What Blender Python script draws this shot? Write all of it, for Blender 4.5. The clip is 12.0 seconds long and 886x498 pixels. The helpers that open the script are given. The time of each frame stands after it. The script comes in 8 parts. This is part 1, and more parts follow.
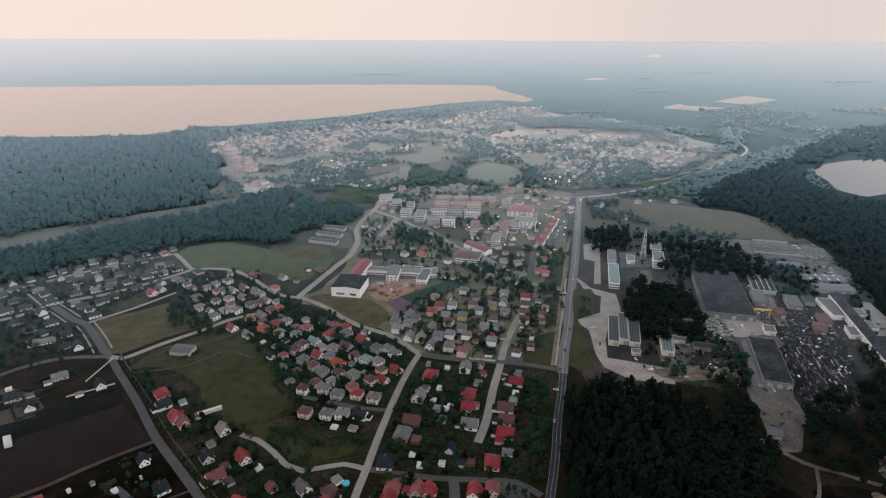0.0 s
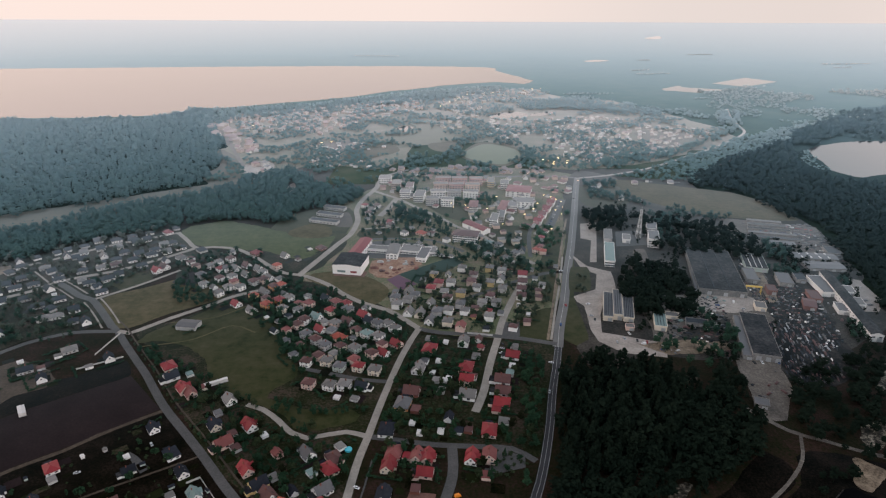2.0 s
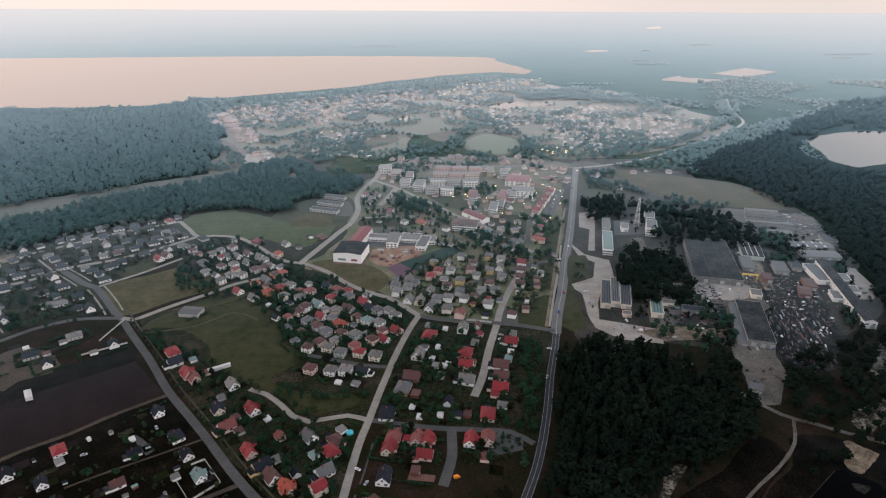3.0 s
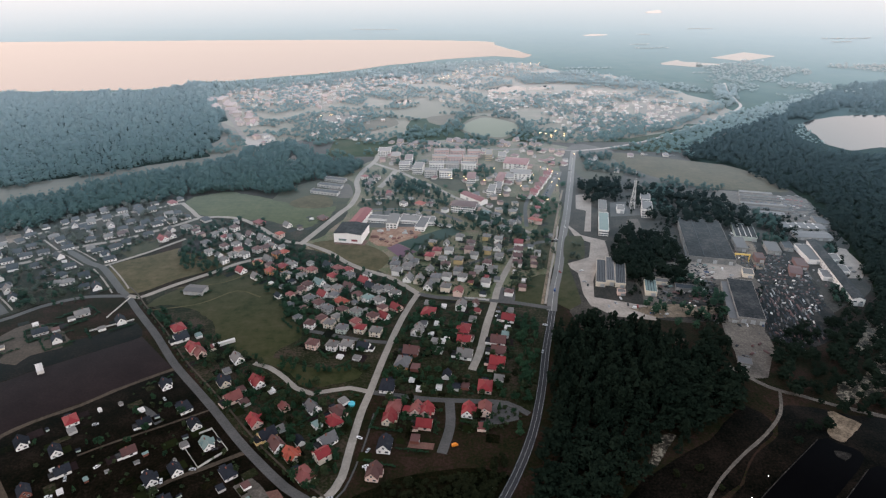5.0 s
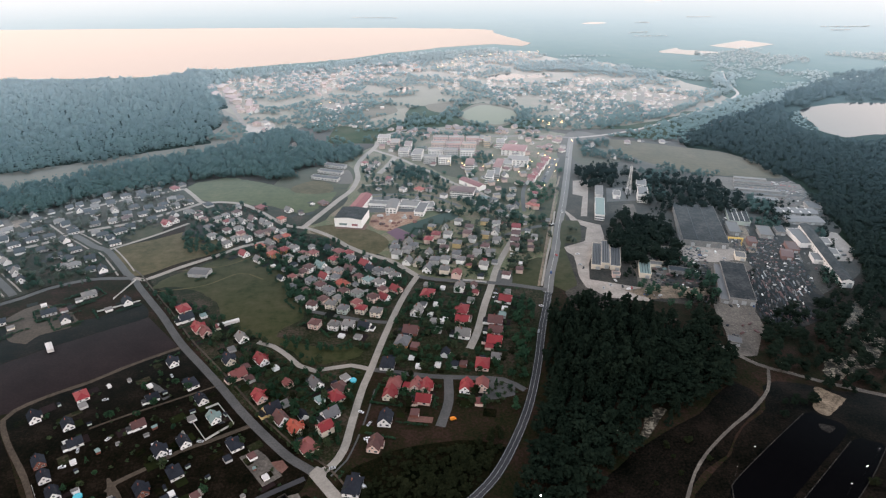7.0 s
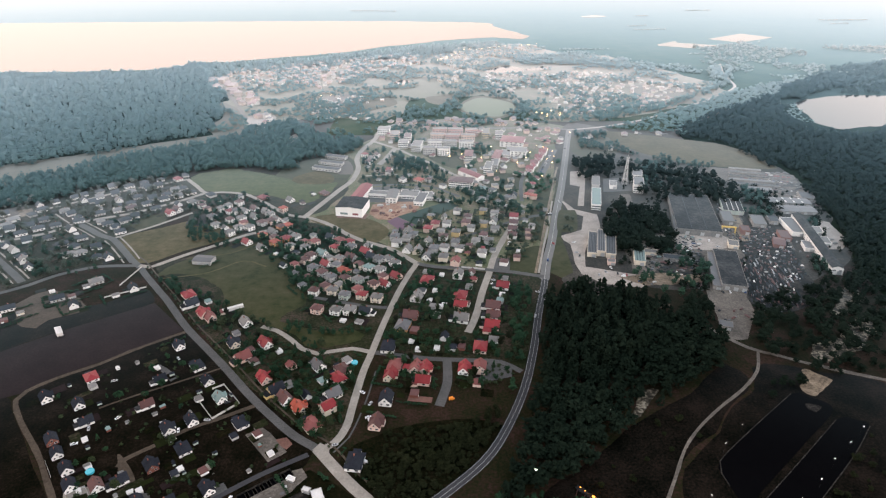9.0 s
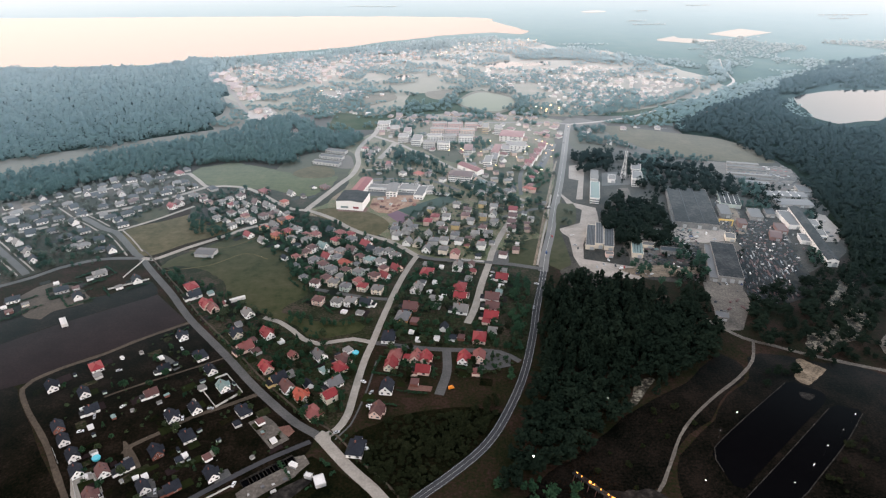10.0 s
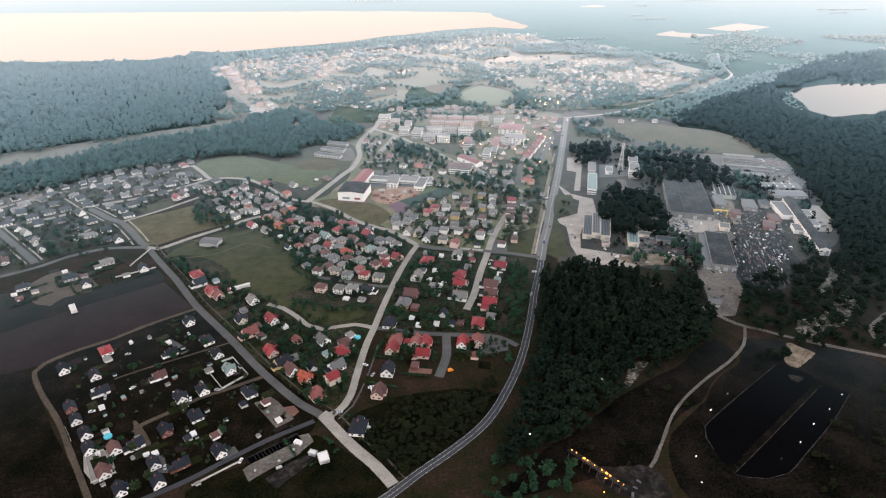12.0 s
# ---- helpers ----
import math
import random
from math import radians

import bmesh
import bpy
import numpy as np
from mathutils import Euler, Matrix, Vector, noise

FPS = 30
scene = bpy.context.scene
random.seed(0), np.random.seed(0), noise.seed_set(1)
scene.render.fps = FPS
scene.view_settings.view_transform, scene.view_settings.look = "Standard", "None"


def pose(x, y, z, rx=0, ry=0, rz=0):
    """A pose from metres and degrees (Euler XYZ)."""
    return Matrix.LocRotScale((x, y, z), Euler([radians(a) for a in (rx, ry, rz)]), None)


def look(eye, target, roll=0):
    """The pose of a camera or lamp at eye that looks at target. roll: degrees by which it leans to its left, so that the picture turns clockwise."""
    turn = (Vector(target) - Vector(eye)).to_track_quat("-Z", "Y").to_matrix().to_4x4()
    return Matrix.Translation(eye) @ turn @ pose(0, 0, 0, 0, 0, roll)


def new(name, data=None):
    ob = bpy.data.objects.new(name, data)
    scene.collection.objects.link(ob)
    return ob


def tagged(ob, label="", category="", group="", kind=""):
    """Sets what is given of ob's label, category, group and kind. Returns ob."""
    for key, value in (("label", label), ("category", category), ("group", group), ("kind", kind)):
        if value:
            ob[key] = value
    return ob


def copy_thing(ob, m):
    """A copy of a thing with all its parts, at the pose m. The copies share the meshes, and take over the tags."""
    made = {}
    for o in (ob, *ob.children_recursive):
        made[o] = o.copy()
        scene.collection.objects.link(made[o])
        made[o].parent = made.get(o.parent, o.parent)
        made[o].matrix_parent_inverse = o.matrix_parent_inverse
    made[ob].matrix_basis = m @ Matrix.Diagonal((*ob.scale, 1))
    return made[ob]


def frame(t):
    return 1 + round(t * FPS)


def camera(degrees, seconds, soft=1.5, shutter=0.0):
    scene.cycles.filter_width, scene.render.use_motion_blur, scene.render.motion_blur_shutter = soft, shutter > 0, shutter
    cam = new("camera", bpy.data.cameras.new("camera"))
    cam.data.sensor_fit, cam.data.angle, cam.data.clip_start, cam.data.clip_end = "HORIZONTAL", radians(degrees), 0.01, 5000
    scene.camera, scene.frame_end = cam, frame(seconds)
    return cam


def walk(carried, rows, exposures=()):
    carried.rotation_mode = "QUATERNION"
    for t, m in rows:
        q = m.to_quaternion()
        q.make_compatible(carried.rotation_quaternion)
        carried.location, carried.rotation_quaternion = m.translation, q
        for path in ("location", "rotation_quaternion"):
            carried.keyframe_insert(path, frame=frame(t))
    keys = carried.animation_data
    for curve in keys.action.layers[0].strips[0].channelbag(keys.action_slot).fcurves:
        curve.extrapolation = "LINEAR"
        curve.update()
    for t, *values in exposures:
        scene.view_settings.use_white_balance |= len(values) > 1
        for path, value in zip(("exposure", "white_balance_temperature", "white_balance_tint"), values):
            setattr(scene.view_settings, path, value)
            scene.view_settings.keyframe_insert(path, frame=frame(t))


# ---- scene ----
cam = camera(71.2, 12.0, soft=1.25)
ROWS = [
    (0.0, 0.15, -0.11, 299.28, 0.000, -21.894, 0.220),
    (0.5, 0.19, -3.70, 299.21, -0.026, -22.165, 0.230),
    (1.0, 0.23, -7.29, 299.14, -0.062, -22.557, 0.238),
    (1.5, 0.27, -10.88, 299.08, -0.074, -22.983, 0.257),
    (2.0, 0.32, -14.48, 299.01, -0.102, -23.416, 0.271),
    (2.5, 0.37, -18.07, 298.95, -0.125, -23.841, 0.305),
    (3.0, 0.43, -21.67, 298.89, -0.135, -24.239, 0.312),
    (5.0, 0.71, -36.13, 298.68, -0.247, -25.541, 0.372),
    (5.5, 0.80, -39.76, 298.64, -0.294, -25.845, 0.376),
    (6.0, 0.88, -43.39, 298.59, -0.303, -26.101, 0.386),
    (6.5, 0.98, -47.03, 298.55, -0.316, -26.309, 0.376),
    (7.0, 1.07, -50.68, 298.51, -0.342, -26.486, 0.390),
    (9.0, 1.50, -65.36, 298.39, -0.395, -26.988, 0.414),
    (9.5, 1.62, -69.05, 298.36, -0.403, -27.177, 0.413),
    (10.0, 1.75, -72.75, 298.34, -0.402, -27.362, 0.396),
    (10.5, 1.88, -76.46, 298.32, -0.392, -27.560, 0.394),
    (11.0, 2.01, -80.18, 298.30, -0.398, -27.688, 0.390),
    (11.5, 2.15, -83.92, 298.28, -0.377, -27.751, 0.361),
    (12.0, 2.29, -87.66, 298.27, -0.367, -27.735, 0.350),
]
walk(cam, [(t, pose(x, y, z, 90 + pitch, 0, yaw) @ pose(0, 0, 0, 0, 0, roll)) for t, x, y, z, yaw, pitch, roll in ROWS],
     exposures=[(0.0, -0.46, 6500, 13), (3.0, -0.3, 6500, 13), (6.0, 0.12, 6600, 13), (12.0, 0.4, 6740, 13)])

# ---- world and sun: hazy dusk, the sun just down ahead and to the left ----
SUN_ROT = -62.0
world = bpy.data.worlds.new("dusk_sky")
scene.world = world
world.use_nodes = True
wn, wl = world.node_tree.nodes, world.node_tree.links
wn.clear()
coord = wn.new("ShaderNodeTexCoord")
sep = wn.new("ShaderNodeSeparateXYZ")
wl.new(coord.outputs["Generated"], sep.inputs[0])
low = wn.new("ShaderNodeMath")
low.operation = "MAXIMUM"
low.inputs[1].default_value = 0.012
wl.new(sep.outputs[2], low.inputs[0])
comb = wn.new("ShaderNodeCombineXYZ")
wl.new(sep.outputs[0], comb.inputs[0])
wl.new(sep.outputs[1], comb.inputs[1])
wl.new(low.outputs[0], comb.inputs[2])
sky = wn.new("ShaderNodeTexSky")
sky.sky_type = "NISHITA"
sky.sun_disc = False
sky.sun_elevation = radians(4)
sky.sun_rotation = radians(SUN_ROT)
sky.air_density, sky.dust_density, sky.ozone_density = 1.0, 4.0, 1.0
wl.new(comb.outputs[0], sky.inputs["Vector"])
# the veil of haze, brightest a little above the horizon, fading to a grey-blue zenith
veil = wn.new("ShaderNodeValToRGB")
ramp = veil.color_ramp
for place, colour in ((0.0, (0.69, 0.645, 0.615)), (0.06, (0.86, 0.76, 0.69)), (0.24, (0.88, 0.8, 0.76)), (0.5, (0.74, 0.76, 0.8)), (1.0, (0.5, 0.53, 0.59))):
    e = ramp.elements[0] if place == 0.0 else ramp.elements[-1] if place == 1.0 else ramp.elements.new(place)
    e.position, e.color = place, (*colour, 1)
wl.new(low.outputs[0], veil.inputs[0])
# less glow away from the sunset
glow = wn.new("ShaderNodeVectorMath")
glow.operation = "DOT_PRODUCT"
glow.inputs[1].default_value = (math.sin(radians(SUN_ROT)), math.cos(radians(SUN_ROT)), 0)
level = wn.new("ShaderNodeVectorMath")
level.operation = "MULTIPLY"
level.inputs[1].default_value = (1, 1, 0)
wl.new(coord.outputs["Generated"], level.inputs[0])
bearing = wn.new("ShaderNodeVectorMath")
bearing.operation = "NORMALIZE"
wl.new(level.outputs[0], bearing.inputs[0])
wl.new(bearing.outputs[0], glow.inputs[0])
side = wn.new("ShaderNodeMapRange")
side.inputs["From Min"].default_value, side.inputs["From Max"].default_value = -1.0, 1.0
wl.new(glow.outputs["Value"], side.inputs["Value"])
# the sky is dimmest at a right angle to the sunset, and evenly pale in the haze near the horizon
tint = wn.new("ShaderNodeValToRGB")
for place, colour in ((0.0, (1.8, 1.78, 1.76)), (0.3, (1.2, 1.22, 1.24)), (0.48, (0.24, 0.47, 0.56)), (0.58, (0.38, 0.6, 0.68)), (0.74, (1.44, 1.35, 1.28)), (1.0, (1.8, 1.52, 1.4))):
    e = tint.color_ramp.elements[0] if place == 0.0 else tint.color_ramp.elements[-1] if place == 1.0 else tint.color_ramp.elements.new(place)
    e.position, e.color = place, (*colour, 1)
wl.new(side.outputs[0], tint.inputs[0])
flat = wn.new("ShaderNodeMapRange")
flat.inputs["From Min"].default_value, flat.inputs["From Max"].default_value = 0.1, 0.36
flat.inputs["To Min"].default_value, flat.inputs["To Max"].default_value = 0.82, 0.0
wl.new(low.outputs[0], flat.inputs["Value"])
band = wn.new("ShaderNodeMix")
band.data_type = "RGBA"
band.inputs["B"].default_value = (1.34, 1.24, 1.19, 1)
wl.new(flat.outputs[0], band.inputs["Factor"])
# no side is brighter than another overhead
crest = wn.new("ShaderNodeMapRange")
crest.inputs["From Min"].default_value, crest.inputs["From Max"].default_value = 0.5, 0.95
wl.new(low.outputs[0], crest.inputs["Value"])
dome = wn.new("ShaderNodeMix")
dome.data_type = "RGBA"
dome.inputs["B"].default_value = (0.82, 0.9, 0.99, 1)
wl.new(crest.outputs[0], dome.inputs["Factor"])
wl.new(tint.outputs[0], dome.inputs["A"])
wl.new(dome.outputs["Result"], band.inputs["A"])
mul = wn.new("ShaderNodeMix")
mul.data_type, mul.blend_type = "RGBA", "MULTIPLY"
mul.inputs["Factor"].default_value = 1
wl.new(veil.outputs[0], mul.inputs["A"])
wl.new(band.outputs["Result"], mul.inputs["B"])
bg_sky, bg_veil, both = wn.new("ShaderNodeBackground"), wn.new("ShaderNodeBackground"), wn.new("ShaderNodeAddShader")
bg_sky.inputs["Strength"].default_value = 0.008
bg_veil.inputs["Strength"].default_value = 1.25
wl.new(sky.outputs[0], bg_sky.inputs[0])
wl.new(mul.outputs["Result"], bg_veil.inputs[0])
wl.new(bg_sky.outputs[0], both.inputs[0])
wl.new(bg_veil.outputs[0], both.inputs[1])
wout = wn.new("ShaderNodeOutputWorld")
wl.new(both.outputs[0], wout.inputs[0])

sun_data = bpy.data.lights.new("sun", "SUN")
sun_data.energy, sun_data.angle, sun_data.color = 0.22, radians(14), (1.0, 0.8, 0.68)
sun = new("sun", sun_data)
sun.matrix_world = look((0, 0, 0), (-math.sin(radians(SUN_ROT)), -math.cos(radians(SUN_ROT)), -math.sin(radians(9))))

# ---- materials ----
MATS = {}
# how fast the painted-on haze gathers as the view gets shallower
HAZE_SLOPE, HAZE_DEPTH = 1.75, 8.6


def material(name, colours, rough=0.85, grain=0.5, patch=0.02, bump=0.0, metal=0.0, random_tint=0.0, contrast=1.0, island=False, veil=1.0, slope=HAZE_SLOPE, cool=False):
    """A surface with two scales of variation: colours is two or three base colours, grain and patch are noise scales
    per metre. All outdoor surfaces have the air's haze painted on as a gloss, strong only at grazing view."""
    if name in MATS:
        return MATS[name]
    m = bpy.data.materials.new(name)
    m.use_nodes = True
    n, l = m.node_tree.nodes, m.node_tree.links
    n.clear()
    out = n.new("ShaderNodeOutputMaterial")
    bsdf = n.new("ShaderNodeBsdfPrincipled")
    geo = n.new("ShaderNodeNewGeometry")
    big, fine = n.new("ShaderNodeTexNoise"), n.new("ShaderNodeTexNoise")
    big.inputs["Scale"].default_value, fine.inputs["Scale"].default_value = patch, grain
    big.inputs["Detail"].default_value, fine.inputs["Detail"].default_value = 6, 7
    fine.inputs["Roughness"].default_value = 0.65
    big.inputs["Roughness"].default_value = 0.65
    for t in (big, fine):
        l.new(geo.outputs["Position"], t.inputs["Vector"])
    add = n.new("ShaderNodeMath")
    add.operation = "ADD"
    l.new(big.outputs[0], add.inputs[0])
    l.new(fine.outputs[0], add.inputs[1])
    rng = n.new("ShaderNodeMapRange")
    rng.inputs["From Min"].default_value, rng.inputs["From Max"].default_value = 1 - 0.35 / contrast, 1 + 0.35 / contrast
    l.new(add.outputs[0], rng.inputs["Value"])
    cr = n.new("ShaderNodeValToRGB")
    for i, c in enumerate(colours):
        place = i / (len(colours) - 1)
        e = cr.color_ramp.elements[0] if i == 0 else cr.color_ramp.elements[-1] if i == len(colours) - 1 else cr.color_ramp.elements.new(place)
        e.position, e.color = place, (*c, 1)
    l.new(rng.outputs[0], cr.inputs[0])
    colour = cr.outputs[0]
    if random_tint:
        vary = n.new("ShaderNodeHueSaturation")
        who = n.new("ShaderNodeNewGeometry" if island else "ShaderNodeObjectInfo")
        span = n.new("ShaderNodeMapRange")
        span.inputs["To Min"].default_value, span.inputs["To Max"].default_value = 1 - random_tint, 1 + random_tint
        l.new(who.outputs["Random Per Island" if island else "Random"], span.inputs["Value"])
        l.new(span.outputs[0], vary.inputs["Value"])
        l.new(colour, vary.inputs["Color"])
        colour = vary.outputs[0]
    l.new(colour, bsdf.inputs["Base Color"])
    bsdf.inputs["Roughness"].default_value, bsdf.inputs["Metallic"].default_value = rough, metal
    bsdf.inputs["Specular IOR Level"].default_value = 0.0 if rough >= 0.8 else 0.3
    if bump:
        b = n.new("ShaderNodeBump")
        b.inputs["Strength"].default_value, b.inputs["Distance"].default_value = bump, 0.4
        l.new(fine.outputs[0], b.inputs["Height"])
        l.new(b.outputs[0], bsdf.inputs["Normal"])
    # distance haze painted over everything as a sky-lit gloss, showing at grazing view only
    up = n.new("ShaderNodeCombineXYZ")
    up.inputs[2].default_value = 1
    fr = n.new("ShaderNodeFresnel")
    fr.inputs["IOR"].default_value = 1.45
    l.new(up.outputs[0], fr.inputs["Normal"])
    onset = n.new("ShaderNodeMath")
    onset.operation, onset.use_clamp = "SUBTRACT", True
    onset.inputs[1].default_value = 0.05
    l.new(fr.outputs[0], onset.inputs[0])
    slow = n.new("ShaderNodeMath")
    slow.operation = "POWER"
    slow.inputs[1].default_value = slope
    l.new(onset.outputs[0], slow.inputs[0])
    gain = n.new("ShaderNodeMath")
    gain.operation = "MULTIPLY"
    gain.inputs[1].default_value = -HAZE_DEPTH * veil
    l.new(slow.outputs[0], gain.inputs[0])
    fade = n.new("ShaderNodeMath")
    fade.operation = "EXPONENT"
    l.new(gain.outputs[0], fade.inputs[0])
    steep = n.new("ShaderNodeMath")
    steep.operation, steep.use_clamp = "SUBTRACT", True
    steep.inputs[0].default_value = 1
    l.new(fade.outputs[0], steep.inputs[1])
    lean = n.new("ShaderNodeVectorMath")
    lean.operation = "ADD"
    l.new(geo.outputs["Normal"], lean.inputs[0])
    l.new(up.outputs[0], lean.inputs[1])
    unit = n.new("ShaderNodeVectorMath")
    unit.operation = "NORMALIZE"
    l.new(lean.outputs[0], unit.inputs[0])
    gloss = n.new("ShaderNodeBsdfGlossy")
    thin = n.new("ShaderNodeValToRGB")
    # tints of the painted haze, thin to thick; cool gives the bluer set
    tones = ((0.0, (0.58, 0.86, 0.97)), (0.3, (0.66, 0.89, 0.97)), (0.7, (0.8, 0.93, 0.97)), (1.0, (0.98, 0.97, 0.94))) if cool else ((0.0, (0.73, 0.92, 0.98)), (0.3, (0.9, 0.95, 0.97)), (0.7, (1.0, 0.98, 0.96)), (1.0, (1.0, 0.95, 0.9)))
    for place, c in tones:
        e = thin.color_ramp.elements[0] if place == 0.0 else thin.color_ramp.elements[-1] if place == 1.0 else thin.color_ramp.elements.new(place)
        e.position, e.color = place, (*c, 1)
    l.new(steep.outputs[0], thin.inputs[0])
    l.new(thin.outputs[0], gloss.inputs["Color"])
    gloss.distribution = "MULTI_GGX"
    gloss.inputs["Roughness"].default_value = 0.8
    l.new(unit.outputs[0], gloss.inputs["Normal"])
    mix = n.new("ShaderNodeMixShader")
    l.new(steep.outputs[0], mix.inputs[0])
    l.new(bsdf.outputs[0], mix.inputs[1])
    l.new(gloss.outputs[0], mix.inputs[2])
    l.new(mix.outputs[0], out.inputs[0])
    MATS[name] = m
    return m


def water_material(name, base, ior=1.8, rough=0.06, tint=(1, 1, 1)):
    m = bpy.data.materials.new(name)
    m.use_nodes = True
    n, l = m.node_tree.nodes, m.node_tree.links
    n.clear()
    out, dif, glo, mix = n.new("ShaderNodeOutputMaterial"), n.new("ShaderNodeBsdfDiffuse"), n.new("ShaderNodeBsdfGlossy"), n.new("ShaderNodeMixShader")
    fr = n.new("ShaderNodeFresnel")
    fr.inputs["IOR"].default_value = ior
    dif.inputs[0].default_value = (*base, 1)
    glo.inputs["Roughness"].default_value = rough
    glo.inputs["Color"].default_value = (*tint, 1)
    geo, noi, b = n.new("ShaderNodeNewGeometry"), n.new("ShaderNodeTexNoise"), n.new("ShaderNodeBump")
    noi.inputs["Scale"].default_value, noi.inputs["Detail"].default_value = 0.02, 4
    b.inputs["Strength"].default_value, b.inputs["Distance"].default_value = 0.04, 0.5
    l.new(geo.outputs["Position"], noi.inputs["Vector"])
    l.new(noi.outputs[0], b.inputs["Height"])
    l.new(b.outputs[0], glo.inputs["Normal"])
    gain = n.new("ShaderNodeMath")
    gain.operation, gain.use_clamp = "MULTIPLY", True
    gain.inputs[1].default_value = 1.45
    l.new(fr.outputs[0], gain.inputs[0])
    l.new(gain.outputs[0], mix.inputs[0])
    l.new(dif.outputs[0], mix.inputs[1])
    l.new(glo.outputs[0], mix.inputs[2])
    l.new(mix.outputs[0], out.inputs[0])
    MATS[name] = m
    return m


def lamp_material(name, colour, strength):
    m = bpy.data.materials.new(name)
    m.use_nodes = True
    n, l = m.node_tree.nodes, m.node_tree.links
    n.clear()
    out, em = n.new("ShaderNodeOutputMaterial"), n.new("ShaderNodeEmission")
    em.inputs[0].default_value, em.inputs[1].default_value = (*colour, 1), strength
    l.new(em.outputs[0], out.inputs[0])
    MATS[name] = m
    return m


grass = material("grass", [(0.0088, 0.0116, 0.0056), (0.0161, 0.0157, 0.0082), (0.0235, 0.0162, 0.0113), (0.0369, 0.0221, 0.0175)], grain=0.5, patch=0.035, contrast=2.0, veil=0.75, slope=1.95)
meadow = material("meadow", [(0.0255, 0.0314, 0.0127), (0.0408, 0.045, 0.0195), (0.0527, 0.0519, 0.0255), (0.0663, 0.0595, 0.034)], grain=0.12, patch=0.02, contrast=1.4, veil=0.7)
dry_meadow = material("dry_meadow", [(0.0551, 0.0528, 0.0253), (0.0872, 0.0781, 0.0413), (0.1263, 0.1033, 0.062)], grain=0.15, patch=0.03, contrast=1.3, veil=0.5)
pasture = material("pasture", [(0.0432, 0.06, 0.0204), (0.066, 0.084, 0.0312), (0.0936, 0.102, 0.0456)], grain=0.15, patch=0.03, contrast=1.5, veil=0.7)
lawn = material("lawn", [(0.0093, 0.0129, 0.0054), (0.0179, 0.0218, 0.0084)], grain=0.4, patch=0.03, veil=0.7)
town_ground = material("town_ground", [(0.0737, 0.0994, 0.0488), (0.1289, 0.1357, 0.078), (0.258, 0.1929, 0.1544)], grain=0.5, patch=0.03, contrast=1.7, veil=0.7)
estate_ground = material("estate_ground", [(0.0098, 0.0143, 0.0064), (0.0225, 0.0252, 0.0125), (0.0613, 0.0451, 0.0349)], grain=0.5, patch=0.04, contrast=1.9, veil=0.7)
# open land far off, bluish distance haze painted into its gloss
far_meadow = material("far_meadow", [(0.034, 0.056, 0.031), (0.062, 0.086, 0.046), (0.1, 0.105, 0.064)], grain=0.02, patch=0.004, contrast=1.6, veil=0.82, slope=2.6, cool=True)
soil = material("ploughed_soil", [(0.0132, 0.0088, 0.0088), (0.021, 0.0142, 0.0143), (0.0319, 0.0215, 0.0211)], grain=0.6, patch=0.03)
# fallow, weeds and scrub: colours darkened further for fall-off at the view's lower edge
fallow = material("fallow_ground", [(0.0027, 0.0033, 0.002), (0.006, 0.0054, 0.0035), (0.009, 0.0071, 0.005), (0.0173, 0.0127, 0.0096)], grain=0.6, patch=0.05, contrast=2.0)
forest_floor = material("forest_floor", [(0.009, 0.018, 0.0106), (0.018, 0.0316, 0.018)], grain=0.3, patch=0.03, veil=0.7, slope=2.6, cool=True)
# the farthest ground, its haze painted in the same way
hazy_plain = material("hazy_plain", [(0.034, 0.056, 0.031), (0.058, 0.082, 0.045), (0.085, 0.095, 0.06)], grain=0.015, patch=0.003, contrast=1.8, veil=0.84, slope=2.6, cool=True)
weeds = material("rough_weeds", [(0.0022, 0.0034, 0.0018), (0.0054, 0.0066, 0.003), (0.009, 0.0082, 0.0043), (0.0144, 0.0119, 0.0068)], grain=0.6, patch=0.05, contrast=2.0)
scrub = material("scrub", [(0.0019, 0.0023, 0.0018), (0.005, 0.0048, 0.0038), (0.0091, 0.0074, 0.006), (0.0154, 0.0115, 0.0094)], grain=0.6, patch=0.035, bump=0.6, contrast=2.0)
pale_asphalt = material("pale_asphalt", [(0.11, 0.11, 0.108), (0.15, 0.147, 0.142), (0.19, 0.185, 0.176)], grain=0.8, patch=0.05)
asphalt = material("asphalt", [(0.0585, 0.0585, 0.0585), (0.0877, 0.0865, 0.0842), (0.1237, 0.1202, 0.1158)], grain=0.8, patch=0.05)
trodden = material("trodden_rubble", [(0.0066, 0.0066, 0.0066), (0.0248, 0.0231, 0.0215), (0.0715, 0.066, 0.0594)], grain=0.7, patch=0.15, contrast=1.4, bump=0.4, veil=0.6)
dark_asphalt = material("dark_asphalt", [(0.042, 0.043, 0.047), (0.062, 0.062, 0.066)], grain=0.8, patch=0.05)
concrete = material("concrete", [(0.213, 0.1935, 0.169), (0.2904, 0.2645, 0.2323), (0.3871, 0.3535, 0.3122)], grain=0.6, patch=0.08)
gravel = material("gravel", [(0.068, 0.0612, 0.0544), (0.1156, 0.102, 0.0884), (0.1972, 0.1754, 0.151)], grain=0.5, patch=0.04, contrast=1.4, veil=0.7)
pale_yard = material("pale_yard_concrete", [(0.2178, 0.193, 0.1703), (0.3168, 0.2822, 0.2495), (0.4158, 0.3762, 0.3366)], grain=0.5, patch=0.07, contrast=1.3)
dirt = material("dirt_track", [(0.0367, 0.0294, 0.0233), (0.0734, 0.0581, 0.0447), (0.1163, 0.0918, 0.0704)], grain=0.5, patch=0.05)
